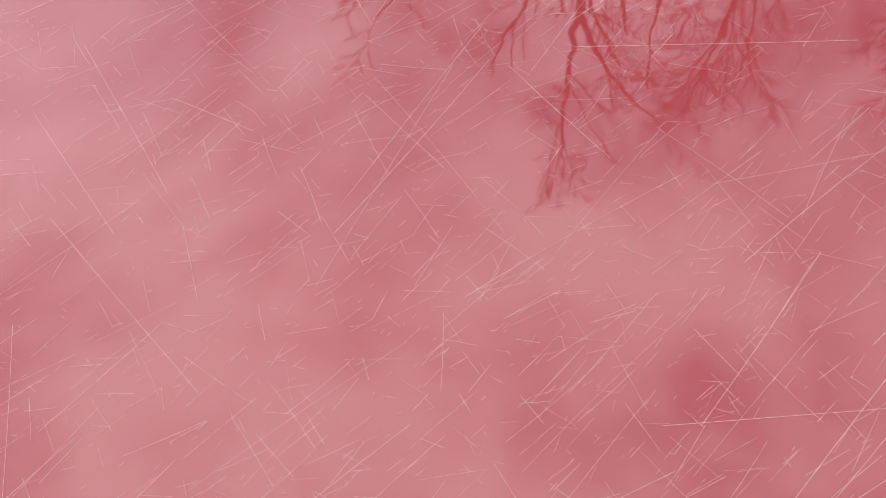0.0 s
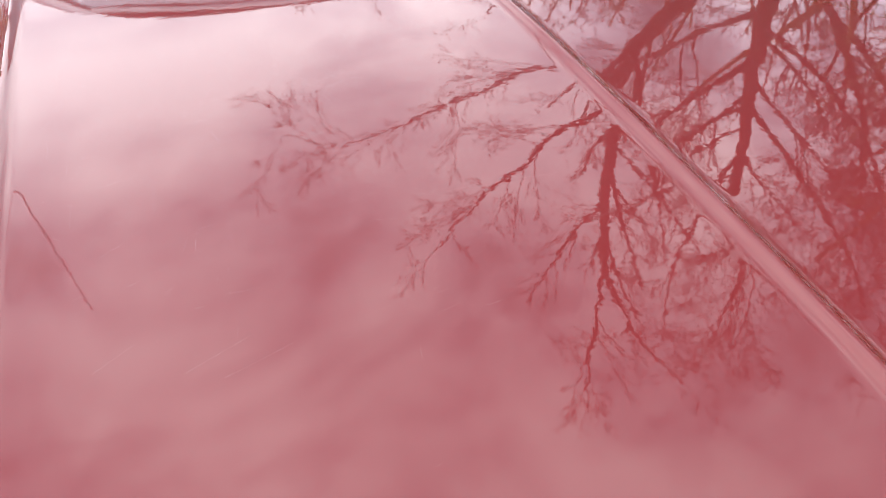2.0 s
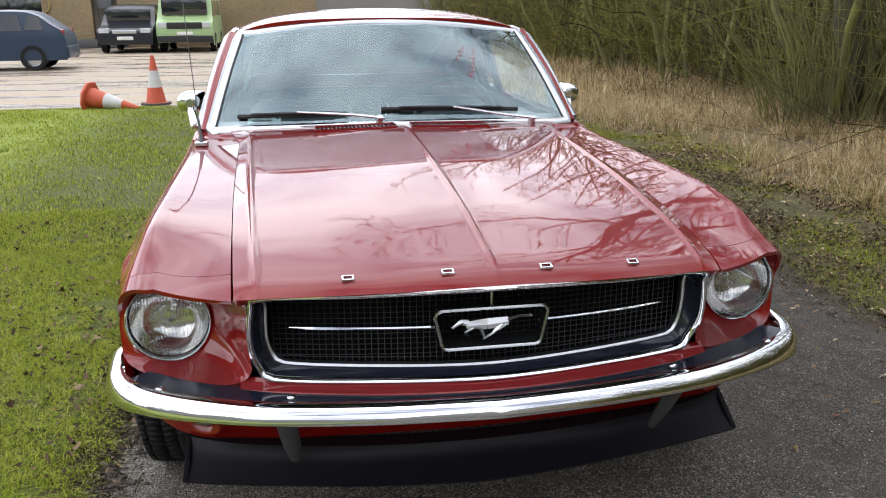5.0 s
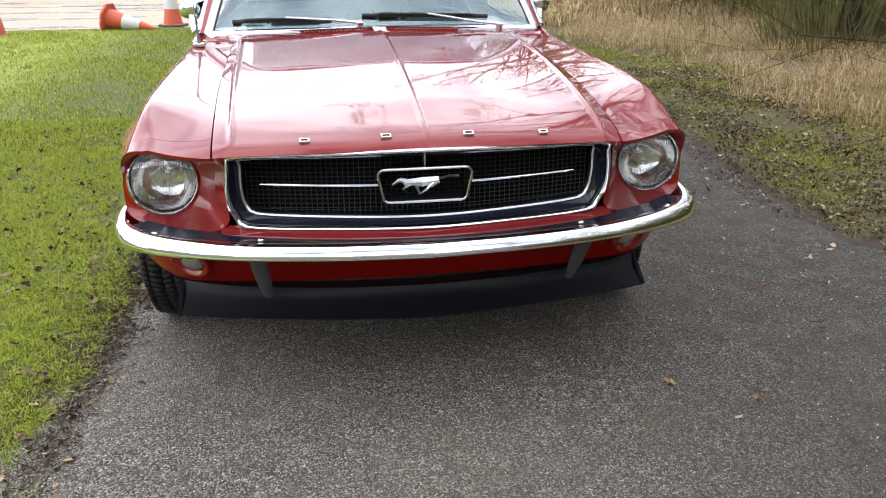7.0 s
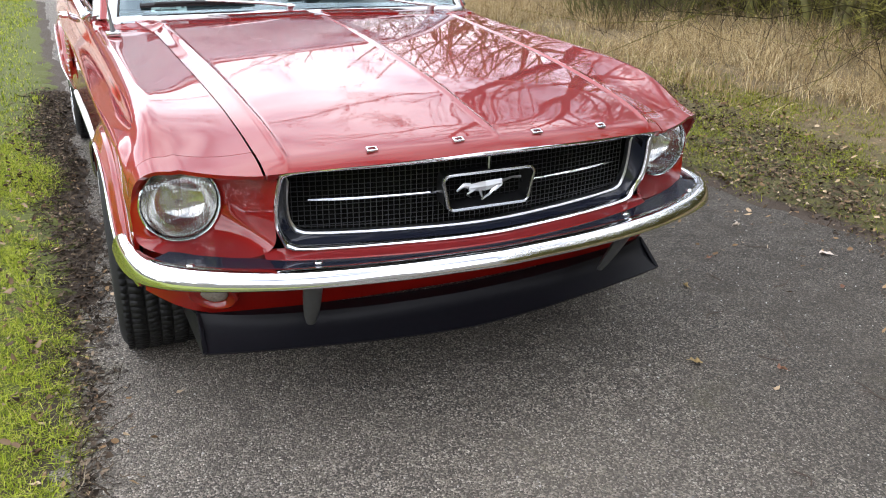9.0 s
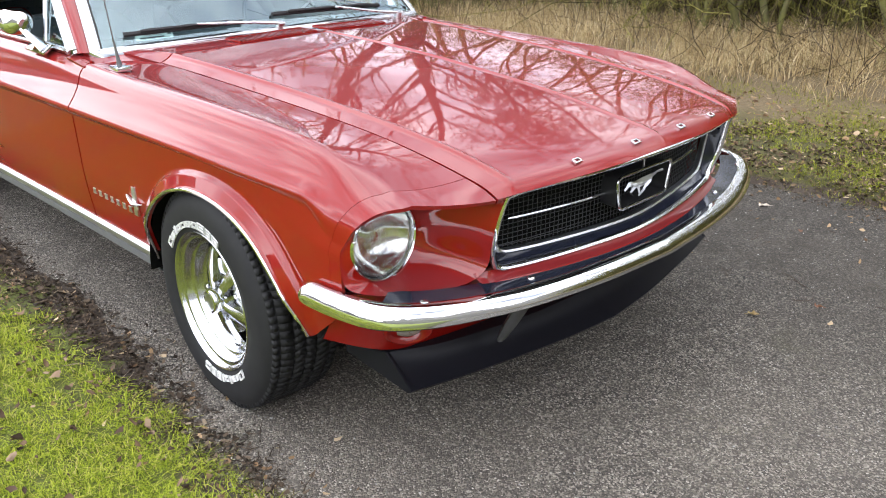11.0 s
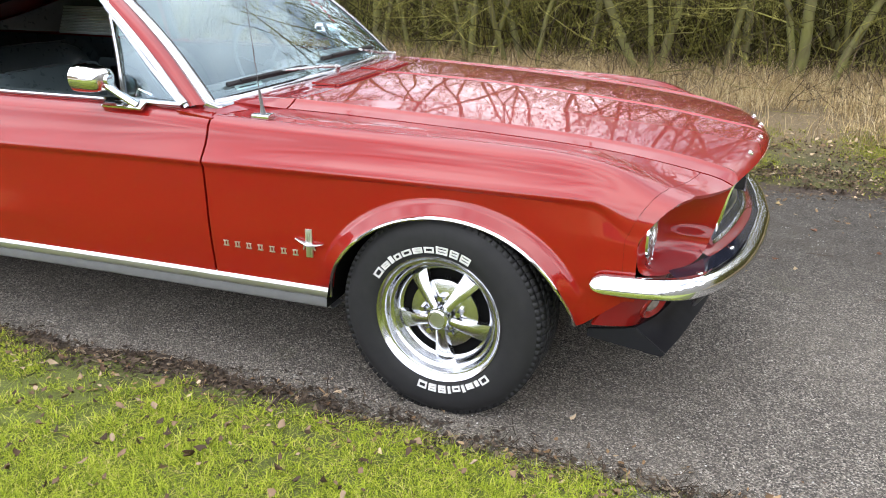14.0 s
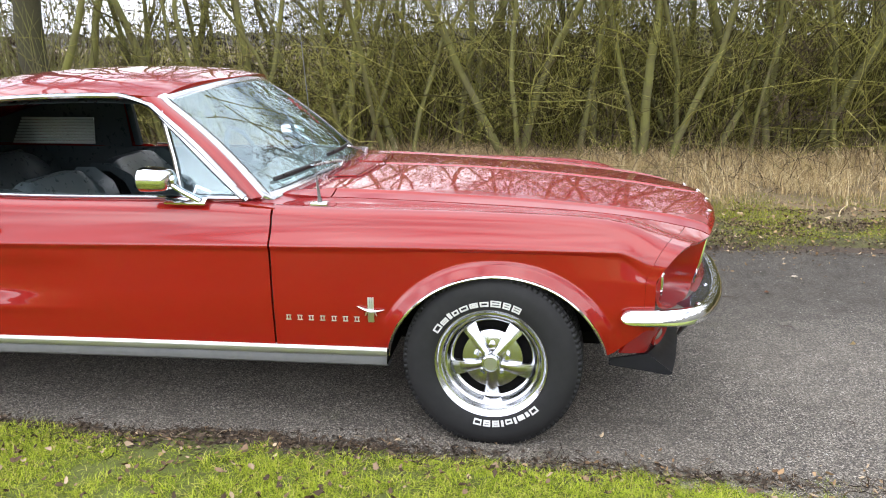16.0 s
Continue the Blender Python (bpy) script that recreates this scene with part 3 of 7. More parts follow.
def grille_ring(scale, back, n=120):
    g = catmull(GRILLE, n, True)
    c = np.array((0, 0, 0.642))
    q = g.copy()
    inset = scale
    q[:, 0] = g[:, 0] * (1 - inset / 0.53)
    q[:, 2] = c[2] + (g[:, 2] - c[2]) * (1 - inset / 0.118)
    q[:, 1] += back
    return q


def ring_sheet(name, rings, material, parent, label=""):
    P = np.array(rings)
    ob = sheet(name, P, material, parent, label, 0, flip=True, closed=True)
    return ob


grille = ring_sheet("grille_surround", [grille_ring(-0.002, 0.010), grille_ring(-0.003, 0.0), grille_ring(-0.001, -0.005), grille_ring(0.002, -0.006), grille_ring(0.007, -0.003), grille_ring(0.010, 0.004), grille_ring(0.011, 0.014)], CHROME, car, "chrome grille surround")
MOULD = [(-0.480, 0.190, 0.722), (-0.25, 0.150, 0.728), (0, 0.132, 0.730), (0.25, 0.150, 0.728), (0.480, 0.190, 0.722), (0.492, 0.196, 0.700), (0.494, 0.205, 0.630), (0.480, 0.205, 0.585), (0.440, 0.195, 0.568), (0.22, 0.152, 0.562), (0, 0.130, 0.560), (-0.22, 0.152, 0.562), (-0.440, 0.195, 0.568), (-0.480, 0.205, 0.585), (-0.494, 0.205, 0.630), (-0.492, 0.196, 0.700)]
mould = catmull(MOULD, 120, True)


def mould_ring(out, back):
    q = mould.copy()
    q[:, 0] *= 1 + out / 0.49
    q[:, 2] = 0.644 + (q[:, 2] - 0.644) * (1 + out / 0.09)
    q[:, 1] += back
    return q


WALL_DARK = mat("grille_wall_blue_black", (0.012, 0.014, 0.024), 0.10, 0, 0, 0.45)
ring_sheet("grille_wall", [grille_ring(0.010, 0.006), grille_ring(0.014, 0.016), mould_ring(0.007, 0.0)], WALL_DARK, grille, "dark glossy grille recess")
ring_sheet("grille_moulding", [mould_ring(0.008, 0.008), mould_ring(0.008, -0.003), mould_ring(0.004, -0.007), mould_ring(-0.001, -0.004), mould_ring(-0.002, 0.012)], SATIN, grille)


def grille_y(x):
    return 0.152 + 0.26 * np.abs(x) ** 1.9


bm = bmesh.new()
for k in range(-34, 35):
    x = k * 0.0146
    if abs(x) > 0.485:
        continue
    tube(bm, [(x, grille_y(x), 0.553 + 0.03 * abs(x)), (x, grille_y(x), 0.728)], 0.0012, 4)
for k in range(15):
    z = 0.556 + 0.0125 * k
    xs = np.linspace(-0.485, 0.485, 25)
    tube(bm, [(x, grille_y(x) + 0.001, z + 0.02 * abs(x) * (k < 2)) for x in xs], 0.0012, 4)
part("grille_mesh", bm, mat("grille_mesh_grey", (0.040, 0.040, 0.044), 0.35, 0.6), grille, "black wire mesh of the grille")
# black sheet that stands for the shade behind the mesh
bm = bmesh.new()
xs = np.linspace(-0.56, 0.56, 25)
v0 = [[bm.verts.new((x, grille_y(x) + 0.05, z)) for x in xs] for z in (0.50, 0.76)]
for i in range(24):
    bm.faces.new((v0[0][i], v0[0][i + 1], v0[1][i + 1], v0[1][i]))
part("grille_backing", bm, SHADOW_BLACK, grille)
for s in (-1, 1):
    bm = bmesh.new()
    tube(bm, [(s * x, grille_y(x) - 0.006, 0.646 + 0.03 * (x - 0.12) ** 2) for x in np.linspace(0.12, 0.445, 16)], [0.0055] * 14 + [0.004, 0.002], 8, True, 0.8)
    part("grille_bar", bm, CHROME, grille)
bm = bmesh.new()
tube(bm, [(0, 0.11, 0.70), (0, 0.11, 0.74)], 0.003, 6)
part("hood_catch_pin", bm, SATIN, grille)


def rounded_rect(w, h, r, n=6):
    out = []
    for cx, cz, a0 in ((w - r, h - r, 0), (-w + r, h - r, 90), (-w + r, -h + r, 180), (w - r, -h + r, 270)):
        for k in range(n):
            t = radians(a0 + 90 * k / (n - 1))
            out.append((cx + r * math.cos(t), cz + r * math.sin(t)))
    return out


bm = bmesh.new()
path = rounded_rect(0.128, 0.046, 0.018)
pts = [(x * (1 - 0.10 * (z < 0)), 0.098 + 0.25 * abs(x) ** 1.9, 0.654 + z) for x, z in path]
pts = pts + pts[:1]
tube(bm, pts, 0.0048, 8, False)
emblem = part("emblem_frame", bm, TRIM, grille, "chrome rectangular emblem frame")
bm = bmesh.new()
ring0 = [bm.verts.new((x * 0.98, 0.106, 0.654 + z * 0.95)) for x, z in path]
ring1 = [bm.verts.new((x * 0.94, 0.160, 0.654 + z * 0.9)) for x, z in path]
for i in range(len(path)):
    k = (i + 1) % len(path)
    bm.faces.new((ring0[i], ring0[k], ring1[k], ring1[i]))
part("emblem_housing", bm, BLACK_TRIM, emblem)
# the badge itself: a plain long lozenge with a slim tail and slanting strokes
bm = bmesh.new()


def badge_bar(p0, p1, w0, w1):
    """A flat tapered stroke with a raised spine."""
    d = Vector((p1[0] - p0[0], 0, p1[1] - p0[1])).normalized()
    n_ = Vector((-d.z, 0, d.x))
    a0, a1 = Vector((p0[0], 0.106, 0.655 + p0[1])), Vector((p1[0], 0.106, 0.655 + p1[1]))
    q = [bm.verts.new(v) for v in (a0 + n_ * w0, a0 + Vector((0, -0.006, 0)), a0 - n_ * w0, a1 + n_ * w1, a1 + Vector((0, -0.004, 0)), a1 - n_ * w1)]
    for f in ((0, 1, 4, 3), (1, 2, 5, 4), (2, 0, 3, 5), (0, 2, 1), (3, 4, 5)):
        bm.faces.new([q[i] for i in f])


for stroke in (((-0.058, 0.006), (-0.010, 0.006), 0.008, 0.013), ((-0.010, 0.006), (0.038, 0.010), 0.013, 0.010), ((0.036, 0.013), (0.066, 0.020), 0.004, 0.003), ((0.064, 0.020), (0.092, 0.018), 0.003, 0.004),
               ((-0.054, 0.010), (-0.070, 0.014), 0.008, 0.006), ((-0.068, 0.015), (-0.090, 0.000), 0.006, 0.003), ((-0.040, 0.000), (-0.062, -0.012), 0.004, 0.0025), ((-0.062, -0.012), (-0.050, -0.020), 0.0025, 0.002),
               ((-0.026, 0.000), (-0.016, -0.026), 0.005, 0.002), ((0.024, 0.004), (0.004, -0.016), 0.007, 0.0035), ((0.004, -0.016), (-0.020, -0.030), 0.0035, 0.002), ((0.034, 0.004), (0.016, -0.010), 0.005, 0.003)):
    badge_bar(*stroke)
part("emblem_badge", bm, SATIN, emblem, "plain silver badge of slanting strokes", False)

# ---- front bumper ----
BUMP = [(0, 0.016), (0.12, 0.0235), (0.25, 0.034), (0.40, 0.056), (0.52, 0.082), (0.62, 0.112), (0.70, 0.142), (0.765, 0.175), (0.815, 0.214), (0.846, 0.262), (0.862, 0.32), (0.870, 0.38), (0.873, 0.43), (0.874, 0.478)]


def build_bumper(parent, mirror_y=None):
    half = catmull([(x, y, 0) for x, y in BUMP], 400)
    half = half[np.r_[0:360:8, 360:400:2, 393, 395, 397, 399]]
    half = half[np.argsort(np.r_[0:360:8, 360:400:2, 393, 395, 397, 399])]
    line = np.vstack([half[::-1] * (-1, 1, 1), half[1:]])
    n = len(line)
    tang = np.gradient(line, axis=0)
    tang /= np.linalg.norm(tang, axis=1, keepdims=True)
    inward = np.stack([-tang[:, 1], tang[:, 0], 0 * tang[:, 0]], 1)
    # section: (inwards, height) with the flat top shelf and the rolled blade
    sec = [(0.034, 0.5125), (0.026, 0.515), (0.018, 0.5165), (0.010, 0.516), (0.002, 0.511), (-0.004, 0.502), (-0.0085, 0.490), (-0.012, 0.476), (-0.0145, 0.462), (-0.0150, 0.452), (-0.010, 0.4455), (0.004, 0.443), (0.022, 0.443), (0.038, 0.452)]
    deflector = [(0.088, 0.5165), (0.070, 0.5155), (0.055, 0.5145), (0.031, 0.5135)]
    ax = np.abs(line[:, 0])
    end = np.clip((line[:, 1] - 0.20) / 0.28, 0, 1)
    corner = np.clip((ax - 0.50) / 0.36, 0, 1) ** 1.4
    middle = 0.4965 + 0.0125 * corner
    half_height = (0.0205 + 0.0085 * corner) * (1 - 0.10 * end**2)
    cap = np.sqrt(1 - (1 - np.clip((0.4785 - line[:, 1]) / 0.042, 0, 1)) ** 2)
    cap = np.where(ax > 0.85, np.maximum(cap, 0.03), 1)
    shelf = np.clip(1 - end * 1.3, 0.10, 1)
    def loft(section):
        out = []
        for d, z in section:
            dd = np.where(d > 0.02, 0.02 + (d - 0.02) * shelf, d)
            zz = middle + (z - 0.4803) / 0.0362 * half_height * cap
            out.append(line + inward * dd[:, None] * np.minimum(1, cap + 0.2)[:, None] + np.stack([0 * zz, 0 * zz, zz], 1))
        return np.array(out)

    b = sheet("front_bumper", loft(sec), CHROME, parent, "chrome blade bumper", 0)
    mid = np.abs(line[:, 0]) < 0.835
    # the shelf's navy paints in the dark reflection on the bumper's top
    sheet("top_shelf", loft(deflector)[:, mid], WALL_DARK, b, "glossy shelf behind the blade, coloured as its dark reflection", 0)
    return b


bumper = build_bumper(car)
# red strip of body between the grille surround and the bumper
rows = []
for dz, dy in ((0.536, 0.006), (0.529, 0.000), (0.523, -0.012), (0.519, -0.026), (0.510, -0.030)):
    rows.append([(x, 0.096 + 0.32 * abs(x) ** 1.9 + dy, dz) for x in np.linspace(-0.56, 0.56, 41)])
sheet("grille_lower_panel", np.array(rows), PAINT, car, "", 0, False)
for x in (-0.447, 0.447, -0.735, 0.735):
    bm = bmesh.new()
    y = float(np.interp(abs(x), [b[0] for b in BUMP], [b[1] for b in BUMP])) + (0.055 if abs(x) < 0.6 else 0.035)
    bmesh.ops.create_uvsphere(bm, u_segments=16, v_segments=10, radius=0.011, matrix=Matrix.Translation((x, y, 0.516 + (0.010 if abs(x) > 0.6 else 0))) @ Matrix.Diagonal((1, 1, 0.6, 1)))
    part("bumper_bolt", bm, CHROME, bumper)

# ---- valance, parking lamps, guards and chin spoiler ----
val_y = spline([0, 0.3, 0.5, 0.65, 0.76, 0.82], [0.190, 0.204, 0.224, 0.250, 0.300, 0.374])


def build_valance():
    us = np.r_[np.linspace(-0.82, 0.82, 83)]
    rows = []
    for k in np.linspace(0, 1, 14):
        rows.append([(u, float(val_y(abs(u))) + 0.022 + 0.076 * k**1.2, 0.508 - (0.194 - 0.045 * max(0.0, (abs(u) - 0.64) / 0.18) ** 1.4) * k) for u in us])
    return sheet("front_valance", np.array(rows), PAINT, car, "red lower front panel", 0.01)


valance = build_valance()
for s in (-1, 1):
    bm = bmesh.new()
    m = Matrix.Translation((s * 0.676, 0.312, 0.382)) @ Matrix.Rotation(radians(20), 4, "X") @ Matrix.Rotation(radians(s * 26 - 90), 4, "Z") @ Matrix.Diagonal((1, 1.2, 0.84, 1))
    lathe(bm, [(0.056, -0.016), (0.054, -0.004), (0.049, 0.000), (0.042, -0.003), (0.034, -0.012), (0.030, -0.016)], 32, m)
    lampo = part("parking_lamp", bm, PAINT, car, "oval parking lamp in a red bezel")
    bm = bmesh.new()
    lathe(bm, [(0.031, -0.014), (0.029, -0.009), (0.022, -0.004), (0.012, -0.001), (0.001, 0.0)], 32, m)
    part("lamp_lens", bm, speckled("frosted_lens", (0.10, 0.085, 0.075), (0.34, 0.30, 0.27), 110, 0.1, 0.2, 0.3, 0.002), lampo)
    bm = bmesh.new()
    m2 = [(s * (0.466 - 0.018 * k), 0.108 + 0.105 * k, 0.484 - 0.174 * k) for k in np.linspace(0, 1, 9)]
    tube(bm, m2, [0.024, 0.024, 0.024, 0.024, 0.023, 0.022, 0.020, 0.017, 0.012], 10, True, 0.6)
    part("bumper_guard", bm, speckled("guard_grey", (0.040, 0.041, 0.043), (0.065, 0.065, 0.066), 40, 0.35, 0.5), car, "dark grey bumper strut")

sp_top = spline([0, 0.3, 0.5, 0.62, 0.708], [0.240, 0.258, 0.290, 0.322, 0.362])
sp_bot = spline([0, 0.25, 0.41, 0.58, 0.716], [0.158, 0.182, 0.208, 0.238, 0.268])


def build_spoiler():
    k = np.linspace(-1, 1, 81)
    top = [(0.708 * q, float(sp_top(abs(0.708 * q))), 0.303 + 0.016 * abs(q) ** 2.0) for q in k]
    low = [(0.716 * q, float(sp_bot(abs(0.716 * q))), 0.236 + 0.013 * abs(q) ** 2.0) for q in k]
    rows = [[np.array(a) + (0, 0.045, 0.005) for a in top], [np.array(a) + (0, 0.03, 0.005) for a in top]]
    for t in np.linspace(0, 1, 10):
        rows.append([np.array(a) * (1 - t) + np.array(b) * t + (0, 0.016 * math.sin(math.pi * t), 0) for a, b in zip(top, low)])
    rows.append([np.array(b) + (0, 0.003, -0.006) for b in low])
    rows.append([np.array(b) + (0, 0.010, -0.009) for b in low])
    rows.append([np.array(b) + (0, 0.06, -0.004) for b in low])
    rows.append([np.array(b) + (0, 0.14, 0.05) for b in low])
    return sheet("chin_spoiler", np.array(rows), SPOILER_BLACK, car, "matt black chin spoiler", 0)


build_spoiler()
for s in (-1, 1):
    bm = bmesh.new()
    tri = [(s * 0.730, 0.500, 0.302), (s * 0.712, 0.360, 0.320), (s * 0.715, 0.315, 0.287), (s * 0.718, 0.264, 0.250), (s * 0.718, 0.275, 0.240), (s * 0.730, 0.500, 0.276)]
    a = [bm.verts.new(p) for p in tri]
    b = [bm.verts.new((p[0] - s * 0.012, p[1] + 0.002, p[2])) for p in tri]
    bm.faces.new(a)
    bm.faces.new(b[::-1])
    for i in range(6):
        bm.faces.new((a[i], a[(i + 1) % 6], b[(i + 1) % 6], b[i]))
    bmesh.ops.bevel(bm, geom=bm.edges[:], offset=0.002, segments=2, affect="EDGES")
    part("spoiler_end", bm, SPOILER_BLACK, car)

# ---- cowl, windscreen, pillars and roof ----
ws_bot = lambda u: np.array((0.712 * u, 1.688 + 0.092 * u * u, 0.912 - 0.016 * u * u))
ws_top = lambda u: np.array((0.602 * u, 2.105 + 0.095 * u * u, 1.286 - 0.044 * u * u))


def screen_point(u, v):
    a, b = ws_bot(u), ws_top(u)
    p = a + (b - a) * v
    return p + np.array((0, -0.012, 0.012)) * math.sin(math.pi * v)


US = np.linspace(-1, 1, 33)
VS = np.linspace(0, 1, 17)
windscreen = sheet("windscreen", [[screen_point(u, v) for u in US] for v in VS], GLASS, car, "clear curved windscreen glass", 0, True)
windscreen.visible_shadow = False
rim = [screen_point(u, 0) for u in US] + [screen_point(1, v) for v in VS[1:]] + [screen_point(u, 1) for u in US[::-1][1:]] + [screen_point(-1, v) for v in VS[::-1][1:]]


def trim_strip(name, pts, width, parent, material=TRIM, centre=(0, 2.0, 1.05), lift=0.004, closed=True):
    """A flat rounded moulding round a pane."""
    p = np.array(pts)
    c = np.array(centre)
    t = np.roll(p, -1, 0) - np.roll(p, 1, 0)
    t /= np.linalg.norm(t, axis=1, keepdims=True) + 1e-9
    out = p - c
    out -= t * (out * t).sum(1, keepdims=True)
    nrm = np.array((0, -0.66, 0.75))
    side = np.cross(t, nrm)
    side *= np.sign((side * out).sum(1, keepdims=True))
    side /= np.linalg.norm(side, axis=1, keepdims=True)
    rows = [p + side * d * width + nrm * h for d, h in ((-0.35, 0.0), (-0.2, lift), (0.2, lift * 1.6), (0.7, lift), (0.9, -0.002), (0.9, -0.02))]
    return sheet(name, np.array(rows), material, parent, "", 0, flip=False, closed=closed)


trim_strip("windscreen_moulding", rim, 0.036, windscreen)
trim_strip("windscreen_seal", [np.array(p) * 1.0 + np.array((0, -0.001, 0.001)) - (np.array(p) - np.array((0, 2.0, 1.05))) * 0.012 for p in rim], 0.012, windscreen, RUBBER_SEAL, lift=0.003)


def cowl_z(x, y):
    return 0.915 - 0.040 * (abs(x) / 0.62) ** 1.4 - 0.006 * math.exp(-((abs(x) - 0.03) / 0.02) ** 2) + 0.02 * max(0, y - 1.66)


VENT_Y, VENT_X = (1.622, 1.672), ((0.055, 0.365),)


def build_cowl():
    us = np.unique(np.r_[np.linspace(-1, 1, 61)])
    rows = []
    for k in np.linspace(0, 1, 10):
        row = []
        for u in us:
            x0 = u * 0.607
            y0, z0 = float(HOOD_REAR(x0)) + 0.006, float(hood_z(x0, float(HOOD_REAR(x0))))
            x1 = u * 0.655
            e = ws_bot(max(-1, min(1, x1 / 0.712)))
            y1, z1 = e[1] + 0.004, e[2] - 0.006
            row.append((x0 + (x1 - x0) * k, y0 + (y1 - y0) * k, z0 + (z1 - z0) * k))
        rows.append(row)
    return sheet("cowl_panel", np.array(rows), PAINT, car, "red cowl panel with louvred vents", 0.012, True)


cowl = build_cowl()
for s in (-1, 1):
    # the fender's rear corner up to the screen
    a = np.array([(0.610, 1.660, 0.870), (0.70, 1.715, 0.868), (0.792, 1.735, 0.863)])
    b = np.array([(0.640, 1.772, 0.891), (0.728, 1.802, 0.890), (0.792, 1.868, 0.878)])
    rows = [[a_ + (b_ - a_) * k for a_, b_ in zip(a, b)] for k in np.linspace(0, 1, 7)]
    sheet("fender_corner", np.array(rows) * (s, 1, 1), PAINT, car, "", 0.008, flip=s > 0)
for s in (-1, 1):
    bm = bmesh.new()
    slats = []
    for k in range(21):
        x = s * (0.030 + 0.0148 * k)
        y = float(HOOD_REAR(x)) + 0.034
        z = float(hood_z(x, float(HOOD_REAR(x)))) + 0.004
        # raised vent box, its floor black as the slots' shade, crossed by red slats
        slats.append((x, y, z))
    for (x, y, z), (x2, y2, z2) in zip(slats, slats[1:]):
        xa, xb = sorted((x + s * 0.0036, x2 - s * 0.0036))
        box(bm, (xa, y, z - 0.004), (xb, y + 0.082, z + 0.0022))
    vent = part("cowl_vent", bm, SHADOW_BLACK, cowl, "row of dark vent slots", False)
    for x, y, z in slats:
        bm = bmesh.new()
        box(bm, (x - 0.0036, y, z - 0.004), (x + 0.0036, y + 0.082, z + 0.0035), None, 0.001)
        part("louvre", bm, PAINT, vent)
    for dy0, dy1 in ((-0.012, 0.0), (0.082, 0.098)):
        bm = bmesh.new()
        for (x, y, z), (x2, y2, z2) in zip(slats, slats[1:]):
            xa, xb = sorted((x, x2))
            box(bm, (xa, y + dy0, z - 0.004), (xb, y + dy1, z + (0.0012 if dy0 < 0 else 0.0045)))
        bmesh.ops.remove_doubles(bm, verts=bm.verts, dist=0.0008)
        part("vent_rim", bm, PAINT, vent, "", False)

# roof: the outer skin of a fastback
roof_c = spline([2.10, 2.25, 2.45, 2.75, 3.0, 3.3, 3.8, 4.2, 4.42], [1.303, 1.334, 1.348, 1.346, 1.330, 1.283, 1.165, 1.040, 0.955])
roof_hw = spline([2.10, 2.25, 2.6, 3.0, 3.4, 3.9, 4.42], [0.598, 0.618, 0.640, 0.650, 0.655, 0.665, 0.68])
roof_side = spline([2.20, 2.40, 2.60, 2.85, 3.2, 3.6, 4.0, 4.42], [1.250, 1.262, 1.262, 1.250, 1.205, 1.115, 1.000, 0.915])


def roof_point(u, v):
    y0 = 2.115 + 0.095 * u * u
    y = y0 + (4.42 - y0) * v
    hw, c, e = float(roof_hw(y)), float(roof_c(y)), float(roof_side(y))
    au = abs(u)
    return (hw * u, y, c + (e - c) * (0.55 * au**2 + 0.45 * au**6))


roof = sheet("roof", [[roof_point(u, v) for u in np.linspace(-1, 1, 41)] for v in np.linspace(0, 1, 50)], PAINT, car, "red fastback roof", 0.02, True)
rear = sheet("rear_window", [[(u * 0.52, y, roof_point(u * 0.8, (y - 2.13) / (4.42 - 2.13))[2] + 0.006) for u in np.linspace(-1, 1, 21)] for y in np.linspace(3.45, 4.22, 18)], mat("dark_rear_glass", (0.012, 0.014, 0.014), 0.04, 0, 1.0), car, "dark rear window", 0.01, True)


def quarter_slot(ob):
    """Opens the louvred slot in a rear quarter sheet."""
    bm = bmesh.new()
    bm.from_mesh(ob.data)
    away = [f for f in bm.faces if 3.25 < f.calc_center_median().y < 3.58 and 0.925 < f.calc_center_median().z < 1.045]
    bmesh.ops.delete(bm, geom=away, context="FACES")
    bm.to_mesh(ob.data)
    bm.free()


def side_edge(y):
    return np.array((float(roof_hw(y)), y, float(roof_side(y))))


